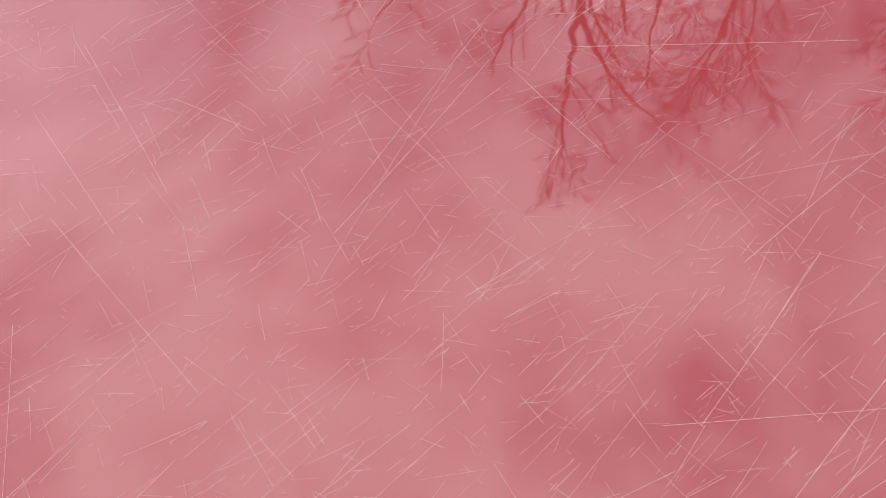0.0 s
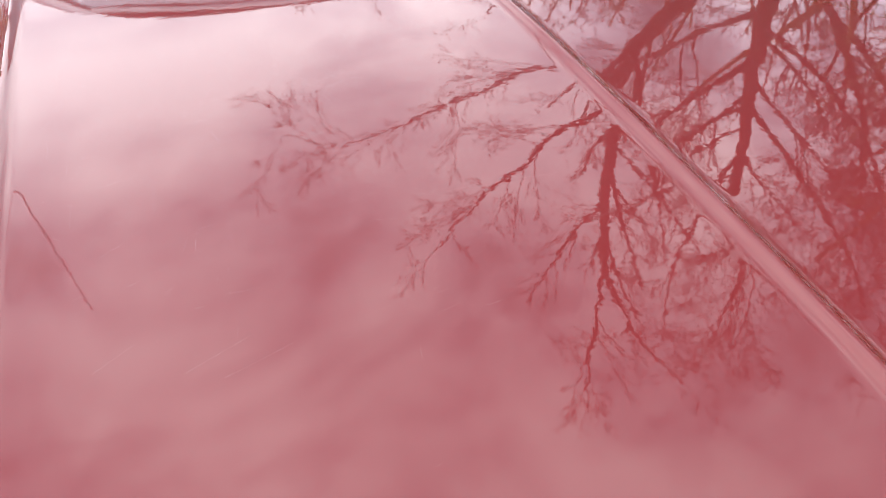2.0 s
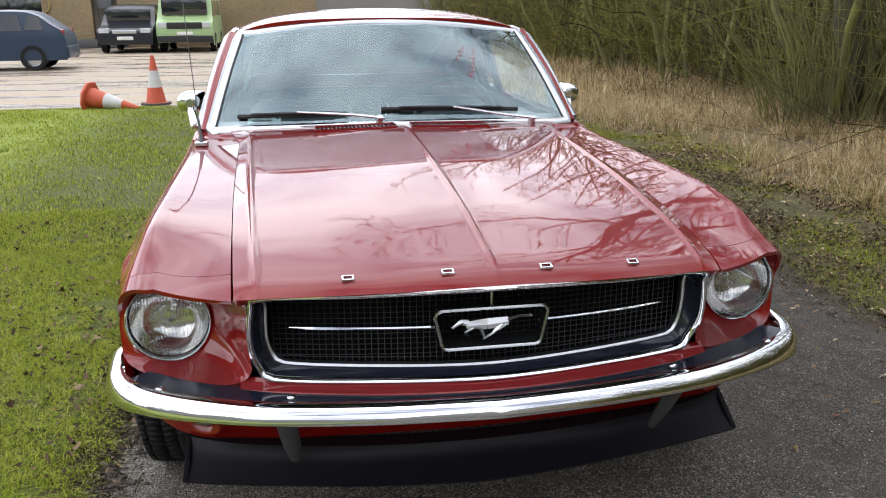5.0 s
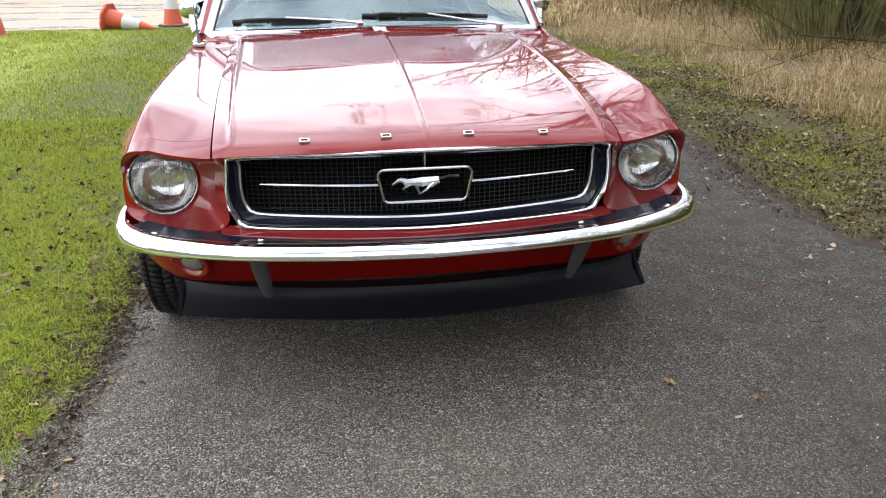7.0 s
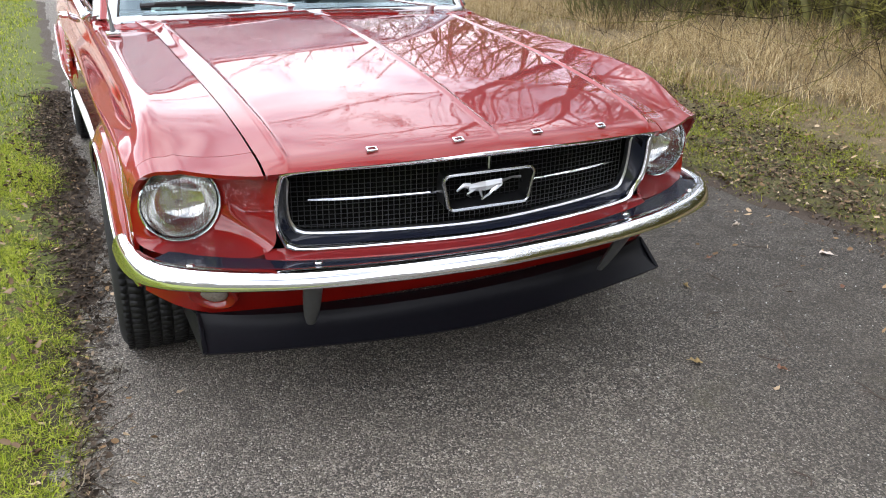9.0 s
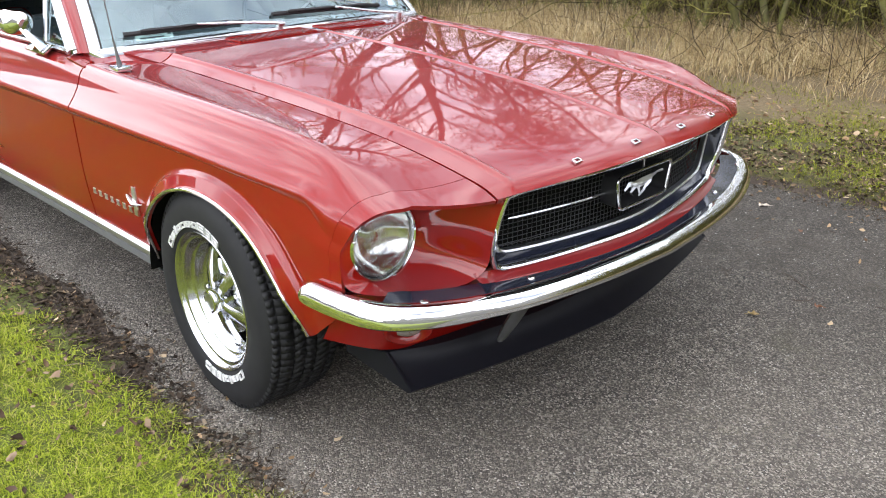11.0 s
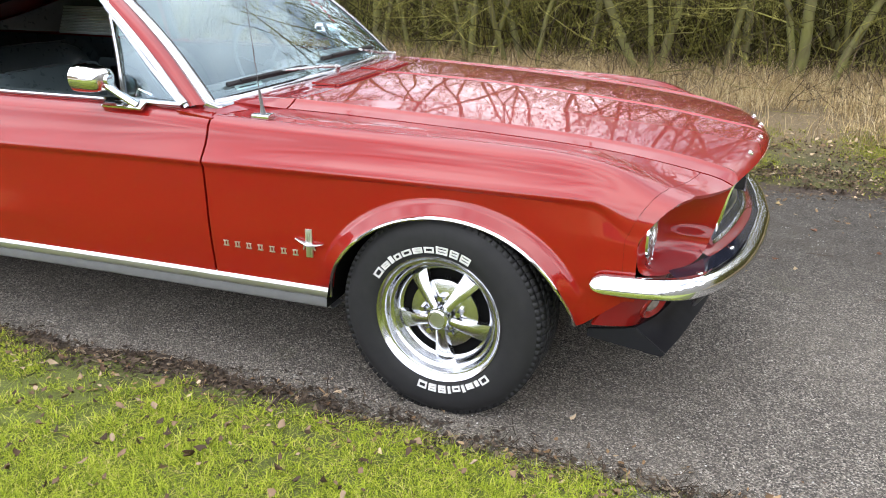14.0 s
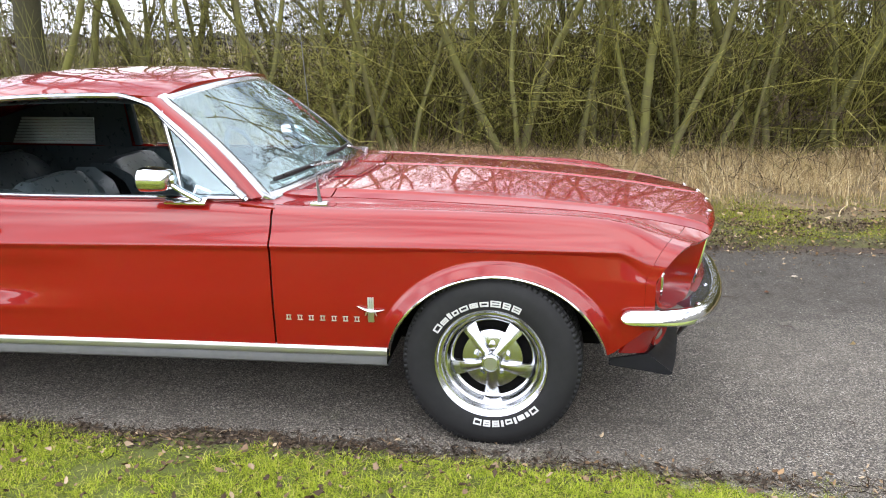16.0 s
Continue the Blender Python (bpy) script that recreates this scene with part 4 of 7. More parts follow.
for s in (-1, 1):
    # sail panel behind the side window
    rows = []
    for y in np.linspace(3.02, 4.42, 26):
        t = side_edge(y)
        b = np.array((float(sh_x(y)) - 0.055, y, float(sh_z(y)) + 0.014))
        col = [t + (b - t) * k + np.array((0.012 * math.sin(math.pi * k), 0, 0)) for k in np.linspace(0, 1, 9)]
        rows.append([(s * p[0], p[1], p[2]) for p in col])
    rows = np.array(rows)
    sail = sheet("sail_panel", rows, PAINT, car, "", 0.012, flip=s > 0)
    quarter_slot(sail)
    for i in range(5):
        bm = bmesh.new()
        y = 3.20 + 0.055 * i
        t, b = side_edge(y), np.array((float(sh_x(y)) - 0.055, y, float(sh_z(y)) + 0.014))
        p0, p1 = t + (b - t) * 0.35, t + (b - t) * 0.85
        tube(bm, [(s * (p0[0] + 0.012), p0[1], p0[2]), (s * (p1[0] + 0.012), p1[1] + 0.03, p1[2])], 0.010, 6)
        part("vent_louvre", bm, PAINT, sail)
    # A-pillar, red, with the roof's front corner
    a0, a1 = np.array((0.735, 1.790, 0.892)), np.array((0.622, 2.215, 1.248))
    b0, b1 = np.array((0.764, 1.842, 0.884)), np.array((0.657, 2.278, 1.251))
    rows = []
    for v in np.linspace(0, 1, 14):
        p, q = a0 + (a1 - a0) * v, b0 + (b1 - b0) * v
        p = p + np.array((0.0, -0.010, 0.012)) * math.sin(math.pi * v)
        q = q + np.array((0.006, -0.014, 0.016)) * math.sin(math.pi * v)
        bulge = np.array((0.014, -0.006, 0.006))
        rows.append([(s * r[0], r[1], r[2]) for r in [p + (q - p) * k + bulge * math.sin(math.pi * k) for k in np.linspace(0, 1, 7)]])
    sheet("windscreen_pillar", np.array(rows), PAINT, car, "red windscreen pillar", 0.02, flip=s > 0)
    # drip rail in chrome down the pillar and along the roof
    rail = [b0 + (b1 - b0) * v + np.array((0.010, -0.012, 0.014)) * math.sin(math.pi * v) for v in np.linspace(0, 0.92, 14)]
    rail += [side_edge(y) + np.array((0.008, 0, -0.006)) for y in np.linspace(2.36, 3.25, 16)]
    rail = catmull(rail, 60)
    bm = bmesh.new()
    tube(bm, [(s * p[0], p[1], p[2]) for p in rail], 0.016, 8, True, 0.7)
    part("drip_rail", bm, TRIM, car)
    # quarter-light: chrome frame and pane
    bm = bmesh.new()
    front = catmull([(0.768, 1.850, 0.893), (0.742, 1.960, 0.985), (0.705, 2.080, 1.090), (0.672, 2.190, 1.185)], 14)
    tube(bm, [(s * p[0], p[1], p[2]) for p in front], 0.024, 8, True, 0.6)
    tube(bm, [(s * 0.766, 1.86, 0.892), (s * 0.768, 2.10, 0.892)], 0.016, 8, True, 0.8)
    tube(bm, [(s * 0.768, 2.092, 0.89), (s * 0.728, 2.130, 1.03), (s * 0.672, 2.192, 1.20)], 0.010, 8)
    frame_ob = part("quarterlight_frame", bm, TRIM, car, "chrome quarter-light frame")
    me = mesh_object("quarterlight_pane", [(s * 0.765, 1.87, 0.897), (s * 0.765, 2.09, 0.897), (s * 0.672, 2.19, 1.19)], [(0, 1, 2)], GLASS, frame_ob, "quarter-light glass", False)
    me.visible_shadow = False
    bm = bmesh.new()
    tube(bm, [(s * 0.758, 2.05, 0.905), (s * 0.750, 2.045, 0.93), (s * 0.752, 1.99, 0.912)], 0.006, 6)
    part("quarterlight_catch", bm, CHROME, frame_ob)

# ---- tail: panel, lamps, rear bumper, boot lid ----
tail = sheet("tail_panel", [[(0.80 * u, 4.585 - 0.05 * u * u, z) for u in np.linspace(-1, 1, 21)] for z in np.linspace(0.42, 0.90, 8)], PAINT, car, "", 0.02)
deck = sheet("boot_lid", [[(0.70 * u, y, 0.958 - 0.02 * u * u - 0.05 * max(0, (y - 4.40)) / 0.18 + 0.02 * (y > 4.5)) for u in np.linspace(-1, 1, 21)] for y in np.linspace(4.40, 4.60, 8)], PAINT, car, "", 0.02, True)
for s in (-1, 1):
    for k in range(3):
        bm = bmesh.new()
        x = s * (0.48 + 0.095 * k)
        box(bm, (x - 0.036, 4.575, 0.63), (x + 0.036, 4.612, 0.80), None, 0.008)
        part("tail_lamp", bm, mat("tail_lens_red", (0.30, 0.008, 0.008), 0.12, 0, 1.0), car, "red tail lamp segment")
bm = bmesh.new()
pts = catmull([(-0.86, 4.30, 0.52), (-0.85, 4.52, 0.52), (-0.76, 4.63, 0.52), (0, 4.665, 0.52), (0.76, 4.63, 0.52), (0.85, 4.52, 0.52), (0.86, 4.30, 0.52)], 50)
tube(bm, pts, 0.032, 10, True, 1.4, (0, 0, 1))
part("rear_bumper", bm, CHROME, car, "chrome rear bumper")

# ---- sills, underbody, wheel housings ----
for s in (-1, 1):
    ys = np.linspace(1.318, 3.275, 60)
    rows = []
    for dx, z in ((-0.006, 0.352), (0.004, 0.349), (0.012, 0.341), (0.013, 0.328), (0.008, 0.318), (-0.002, 0.315)):
        rows.append([(s * (float(side_x(y, 0.345)) + dx), y, z) for y in ys])
    sill = sheet("sill_moulding", np.array(rows), BRUSHED, car, "bright sill moulding", 0.004, flip=s < 0)
    rows = []
    for dx, z in ((-0.004, 0.318), (0.002, 0.300), (-0.002, 0.280), (-0.020, 0.268), (-0.10, 0.264)):
        rows.append([(s * (float(side_x(y, 0.345)) + dx), y, z) for y in ys])
    sheet("sill_panel", np.array(rows), SILL_GREY, car, "grey painted sill", 0.004, flip=s < 0)
    for c, a, z0, h in ARCHES:
        bm = bmesh.new()
        ts = np.linspace(0.062 * np.pi, 0.965 * np.pi, 60)
        tube(bm, [(s * (float(side_x(c - a * math.cos(t) * 1.0, z0 + h * math.sin(t))) + 0.001), c - a * 0.997 * math.cos(t), z0 + h * 0.997 * math.sin(t)) for t in ts], 0.0058, 8)
        part("arch_moulding", bm, CHROME, car, "bright wheel arch moulding")
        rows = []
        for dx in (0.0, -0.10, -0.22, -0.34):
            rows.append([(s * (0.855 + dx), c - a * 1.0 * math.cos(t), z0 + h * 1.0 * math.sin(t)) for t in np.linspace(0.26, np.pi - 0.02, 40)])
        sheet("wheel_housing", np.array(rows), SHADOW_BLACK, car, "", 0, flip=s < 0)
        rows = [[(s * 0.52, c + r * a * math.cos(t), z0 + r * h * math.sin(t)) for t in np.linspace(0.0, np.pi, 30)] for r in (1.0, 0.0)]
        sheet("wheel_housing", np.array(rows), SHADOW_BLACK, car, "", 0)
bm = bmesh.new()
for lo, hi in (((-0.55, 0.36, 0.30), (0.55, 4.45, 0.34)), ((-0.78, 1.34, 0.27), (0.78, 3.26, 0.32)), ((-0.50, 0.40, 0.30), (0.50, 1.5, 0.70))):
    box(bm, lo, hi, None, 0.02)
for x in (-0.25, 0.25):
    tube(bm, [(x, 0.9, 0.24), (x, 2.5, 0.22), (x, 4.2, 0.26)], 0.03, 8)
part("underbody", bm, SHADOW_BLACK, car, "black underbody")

# ---- cabin ----
rows = []
for y, z in ((1.72, 0.895), (1.80, 0.915), (1.95, 0.91), (2.06, 0.88), (2.09, 0.82), (2.08, 0.62)):
    rows.append([(0.70 * u, y + 0.03 * u * u, z - 0.012 * u * u + (0.025 if 0.2 < u < 0.85 and 1.9 < y < 2.07 else 0)) for u in np.linspace(-1, 1, 25)])
sheet("dashboard", np.array(rows), VINYL, car, "black padded dashboard", 0)
bm = bmesh.new()
ring = [(0.34 + 0.19 * math.cos(t), 2.24 + 0.075 * math.sin(t), 0.86 + 0.175 * math.sin(t)) for t in np.linspace(0, 2 * math.pi, 41)]
tube(bm, ring, 0.011, 8, False)
for t in (0.35, math.pi - 0.35, -math.pi / 2):
    tube(bm, [(0.34, 2.21, 0.85), (0.34 + 0.18 * math.cos(t), 2.24 + 0.07 * math.sin(t), 0.86 + 0.165 * math.sin(t))], 0.008, 6, True, 0.5)
tube(bm, [(0.34, 2.22, 0.85), (0.34, 2.02, 0.80)], [0.04, 0.03], 12)
part("steering_wheel", bm, VINYL, car, "black steering wheel")


def build_seat(x, y, w, rear=False):
    rows = []
    prof = [(-0.28, 0.42), (-0.30, 0.50), (-0.24, 0.54), (-0.05, 0.52), (0.10, 0.52), (0.20, 0.58), (0.24, 0.75), (0.29, 0.85), (0.33, 0.90), (0.38, 0.90), (0.42, 0.86), (0.42, 0.5)]
    us = np.linspace(-1, 1, 17)
    for py, pz in prof:
        rows.append([(x + w * u, y + py - (0.03 * abs(u) ** 4 if py < 0.3 else 0), pz - 0.05 * abs(u) ** 6 - (0.015 * math.exp(-(u / 0.5) ** 4) if pz < 0.9 else 0)) for u in us])
    sheet("rear_seat" if rear else "front_seat", np.array(rows), VINYL, car, "black vinyl seat", 0.06)


build_seat(-0.36, 2.52, 0.26)
build_seat(0.36, 2.52, 0.26)
build_seat(0.0, 3.22, 0.60, True)
bm = bmesh.new()
box(bm, (-0.74, 1.70, 0.32), (0.74, 4.40, 0.36))
box(bm, (-0.72, 3.62, 0.36), (0.72, 3.70, 0.88), None, 0.02)
part("cabin_floor", bm, VINYL, car)
VENT_PLASTIC = leaf_material("pale_vent_plastic", [(0.0, (0.62, 0.68, 0.66)), (1.0, (0.70, 0.76, 0.74))], 0.5, True, (0.9, 0.9, 0.9))
for s in (-1, 1):
    sheet("door_lining", np.array([[(s * (0.745 - 0.02 * (z > 0.8)), y, z) for y in np.linspace(1.78, 4.4, 14)] for z in (0.36, 0.6, 0.84, 0.893)]), VINYL, car, "black interior lining", 0)
    rows = []
    for y in np.linspace(3.03, 4.35, 40):
        t = side_edge(y)
        b = np.array((float(sh_x(y)) - 0.085, y, float(sh_z(y)) + 0.010))
        rows.append([(s * (p[0] - 0.03), p[1], p[2] - 0.012) for p in [t + (b - t) * k for k in np.linspace(0, 1, 17)]])
    lining = sheet("quarter_lining", np.array(rows), VINYL, car, "black rear quarter lining", 0)
    quarter_slot(lining)
    bm = bmesh.new()
    t_, b_ = side_edge(3.02), np.array((float(sh_x(3.02)) - 0.055, 3.02, float(sh_z(3.02)) + 0.014))
    tube(bm, [(s * (p[0] - 0.016), 3.012, p[2]) for p in [t_ + (b_ - t_) * k for k in np.linspace(0, 1, 6)]], 0.024, 8, True, 0.8)
    part("pillar_trim", bm, VINYL, lining)
    # ribbed pale vent panel in the rear quarter, made paler to hold the louvres' daylight
    for k in range(9):
        bm = bmesh.new()
        y0, y1 = 3.20 + 0.004 * k, 3.62 + 0.012 * k
        z = 1.055 - 0.017 * k
        x = s * (0.622 + 0.0055 * k)
        box(bm, (x - 0.006, y0, z - 0.007), (x + 0.006, y1, z + 0.007), None, 0.003)
        part("vent_rib", bm, VENT_PLASTIC, lining)
sheet("headlining", np.array([[(p[0] * 0.97, p[1] + 0.02, p[2] - 0.035) for p in [roof_point(u, v) for u in np.linspace(-1, 1, 15)]] for v in np.linspace(0.01, 0.52, 14)]), VINYL, car, "dark headlining", 0, flip=True)

# ---- wheels ----
SPOKE_METAL = chrome_material("polished_alloy", (0.58, 0.59, 0.61), 0.13, 0.26)


def build_wheel(name):
    """A wheel about the origin, its outer face towards -x."""
    w = thing(name, "", "wheel")
    R = 0.328
    bm = bmesh.new()
    prof = [(0.196, 0.0), (0.200, 0.004), (0.212, -0.008), (0.240, -0.012), (0.272, -0.013), (0.296, -0.007), (0.312, 0.004), (0.3205, 0.016), (0.3225, 0.03), (0.3225, 0.10), (0.3225, 0.18), (0.316, 0.20), (0.295, 0.215), (0.25, 0.222), (0.21, 0.215), (0.19, 0.20)]
    lathe(bm, prof, 96)
    tyre = part("tyre", bm, TYRE, w, "black tyre with raised white letter blocks")
    # tread blocks in five rows, and shoulder lugs
    v, f = [], []
    rng = random.Random(5)

    def block(t0, t1, x0, x1, r0, r1, skew=0.0):
        base = len(v)
        for r in (r0, r1):
            for t, x in ((t0, x0), (t1, x0), (t1 + skew, x1), (t0 + skew, x1)):
                v.append((x, r * math.cos(t), r * math.sin(t)))
        f.extend([tuple(base + i for i in q) for q in ((4, 5, 6, 7), (0, 1, 5, 4), (1, 2, 6, 5), (2, 3, 7, 6), (3, 0, 4, 7))])

    n = 92
    for i in range(n):
        t = 2 * math.pi * i / n
        d = 2 * math.pi / n
        for x0, x1, sk, off in ((0.026, 0.062, 0.4, 0), (0.068, 0.098, -0.3, 0.5), (0.104, 0.132, 0.3, 0.2), (0.138, 0.176, -0.4, 0.7)):
            block(t + off * d, t + off * d + d * 0.92, x0, x1, 0.316, R, sk * d)
        block(t, t + d * 0.80, 0.005, 0.021, 0.307, R - 0.0035, 0.0)
        block(t + 0.5 * d, t + d * 1.12, 0.181, 0.205, 0.307, R - 0.003, 0.0)
    tread = big_mesh("tread", v, f, TYRE, tyre)
    # white raised marks as plain hollow blocks, along two arcs
    marks = random.Random(9)
    for word, centre, pitch in (((1, 0.9, 1.15, 1, 1, 1, 0.8, 0.5, 0.95, 1), 73.5, 9.6), ((1.1, 1, 1, 0.5, 1, 0.5, 1.0, 0.6, 1.1), 254, 8.2)):
        a0 = centre + sum(word) * pitch / 2
        for k, wd in enumerate(word):
            t1, t0 = a0 - 0.9, a0 - wd * pitch + 0.9
            a0 -= wd * pitch
            tall = k in (0, 1, 2) or wd < 0.6 or k == len(word) - 1
            r0, r1 = 0.219, 0.242 if tall else 0.237
            bm = bmesh.new()
            st, sa = 0.0049, math.degrees(0.0050 / 0.23)
            bars = [(t0, t1, r0, r1)] if wd < 0.65 else [(t0, t1, r0, r0 + st), (t0, t1, r1 - st, r1), (t0, t0 + sa, r0, r1), (t1 - sa, t1, r0, r1)]
            if wd >= 0.65 and marks.random() < 0.5:
                bars.append((t0, t1, (r0 + r1) / 2 - st / 2, (r0 + r1) / 2 + st / 2))
            for b0, b1, q0, q1 in bars:
                inner, outer = [], []
                for t in np.linspace(radians(b0), radians(b1), 5):
                    inner.append(bm.verts.new((-0.0145, q0 * math.cos(t), q0 * math.sin(t))))
                    outer.append(bm.verts.new((-0.0155, q1 * math.cos(t), q1 * math.sin(t))))
                fs = [bm.faces.new((inner[i], inner[i + 1], outer[i + 1], outer[i])) for i in range(4)]
                r = bmesh.ops.extrude_face_region(bm, geom=fs)
                for e in r["geom"]:
                    if isinstance(e, bmesh.types.BMVert):
                        e.co.x += 0.005
            part("letter_block", bm, WHITE_RUBBER, tyre)
    bm = bmesh.new()
    lathe(bm, [(0.186, 0.20), (0.196, 0.19), (0.182, 0.15), (0.180, 0.10), (0.186, 0.05), (0.196, 0.010), (0.206, 0.004), (0.208, -0.004), (0.205, -0.008), (0.199, -0.005), (0.195, 0.003), (0.190, 0.007), (0.184, 0.008), (0.180, 0.014), (0.177, 0.026), (0.172, 0.032), (0.166, 0.034), (0.162, 0.042), (0.158, 0.056), (0.152, 0.062), (0.146, 0.064), (0.144, 0.085)], 72)
    rim_ob = part("rim", bm, RIM_CHROME, w, "deep polished chrome rim")
    bm = bmesh.new()
    lathe(bm, [(0.150, 0.080), (0.12, 0.085), (0.06, 0.085), (0.001, 0.085)], 48)
    part("brake_drum", bm, SHADOW_BLACK, w)
    bm = bmesh.new()
    lathe(bm, [(0.114, 0.075), (0.111, 0.054), (0.085, 0.047), (0.06, 0.044), (0.001, 0.044)], 48)
    part("wheel_centre", bm, SPOKE_METAL, w)
    for k in range(5):
        t = radians(126 + 72 * k)
        bm = bmesh.new()
        c, s_ = math.cos(t), math.sin(t)
        ring = []
        for r, hw, x in ((0.036, 0.017, 0.016), (0.06, 0.019, 0.020), (0.095, 0.024, 0.030), (0.125, 0.030, 0.042), (0.150, 0.035, 0.054)):
            row = []
            for q, dx in ((-1, 0.020), (-0.86, 0.004), (-0.5, 0.0), (0, -0.003), (0.5, 0.0), (0.86, 0.004), (1, 0.020)):
                row.append(bm.verts.new((x + dx, r * c - hw * q * s_, r * s_ + hw * q * c)))
            ring.append(row)
        for a_, b_ in zip(ring, ring[1:]):
            for i in range(6):
                bm.faces.new((a_[i], a_[i + 1], b_[i + 1], b_[i]))
        part("spoke", bm, SPOKE_METAL, w)
        bm = bmesh.new()
        tt = t + radians(36)
        tube(bm, [(0.05, 0.062 * math.cos(tt), 0.062 * math.sin(tt)), (0.014, 0.062 * math.cos(tt), 0.062 * math.sin(tt))], [0.012, 0.009], 6)
        part("lug_nut", bm, CHROME, w)
    bm = bmesh.new()
    lathe(bm, [(0.036, 0.03), (0.036, 0.0), (0.033, -0.006), (0.028, -0.008), (0.0265, -0.004), (0.026, -0.002), (0.001, -0.003)], 36)
    cap = part("hub_cap", bm, CHROME, w, "chrome hub cap")
    bm = bmesh.new()
    lathe(bm, [(0.024, -0.0015), (0.0235, -0.005), (0.001, -0.0055)], 30)
    part("cap_badge", bm, SATIN, cap)
    return w


wheel = build_wheel("wheel")
wheel.matrix_basis = pose(-0.866, 0.932, 0.318, 0, 0, -3)
tagged(wheel, "front wheel with five-spoke polished alloy rim and white-lettered tyre", "wheel")
w2 = copy_thing(wheel, pose(-0.862, 3.66, 0.318, 40))
w3 = copy_thing(wheel, pose(0.866, 0.932, 0.318, 0, 0, 177))
w4 = copy_thing(wheel, pose(0.862, 3.66, 0.318, 20, 0, 180))
for w in (wheel, w2, w3, w4):
    w.parent = car
    for key in ("category", "label", "group", "kind"):
        if key in w:
            del w[key]

# ---- badges, letter shapes, mirror, aerial, wipers, sticker ----
for x, y, wdt in ((-0.315, 0.101, 0.034), (-0.105, 0.075, 0.035), (0.112, 0.075, 0.036), (0.322, 0.101, 0.033)):
    bm = bmesh.new()
    z = float(hood_z(x, y))
    sl = math.degrees(math.atan2(float(hood_z(x, y + 0.01) - z), 0.01))
    m = pose(x, y, z + 0.004, sl)
    for x0, x1, y0, y1 in ((-0.5, 0.5, -0.0080, -0.0048), (-0.5, 0.5, 0.0048, 0.0080), (-0.5, -0.34, -0.005, 0.005), (0.34, 0.5, -0.005, 0.005)):
        box(bm, (x0 * wdt * 0.78, y0, -0.004), (x1 * wdt * 0.78, y1, 0.0035), m, 0.0012)
    part("hood_badge", bm, CHROME, hood, "small chrome badge block")
for s in (-1, 1):
    for k in range(7):
        y = 1.684 - 0.043 * k
        bm = bmesh.new()
        z = 0.462
        x = float(side_x(y, z))
        for y0, y1, z0, z1 in ((-0.010, 0.010, -0.010, -0.0065), (-0.010, 0.010, 0.0065, 0.010), (-0.0075, -0.0035, -0.0075, 0.0075), (0.0035, 0.0075, -0.0075, 0.0075)):
            box(bm, (s * (x - 0.002), y + y0, z + z0), (s * (x + 0.003), y + y1, z + z1), None, 0.0006)
        part("side_badge", bm, SATIN, fender_R if s < 0 else fender_L, "small chrome badge block")
    bm = bmesh.new()
    y, z = 1.372, 0.502
    x = float(side_x(y, z))
    for k, (dy) in enumerate((-0.008, 0.0, 0.008)):
        box(bm, (s * (x - 0.002), y + dy - 0.0035, z - 0.047), (s * (x + 0.006), y + dy + 0.0035, z + 0.047), None, 0.001)
    tube(bm, [(s * (x + 0.006), y - 0.050, z + 0.002), (s * (x + 0.008), y - 0.025, z - 0.003), (s * (x + 0.010), y, z - 0.004), (s * (x + 0.008), y + 0.026, z + 0.004), (s * (x + 0.006), y + 0.048, z + 0.012)], [0.002, 0.006, 0.010, 0.007, 0.003], 8, True, 0.6)
    tube(bm, [(s * (x + 0.007), y - 0.014, z - 0.006), (s * (x + 0.006), y - 0.022, z - 0.022)], [0.004, 0.002], 6)
    tube(bm, [(s * (x + 0.007), y + 0.014, z - 0.006), (s * (x + 0.006), y + 0.020, z - 0.022)], [0.004, 0.002], 6)
    part("fender_emblem", bm, SATIN, fender_R if s < 0 else fender_L, "chrome upright bar emblem")

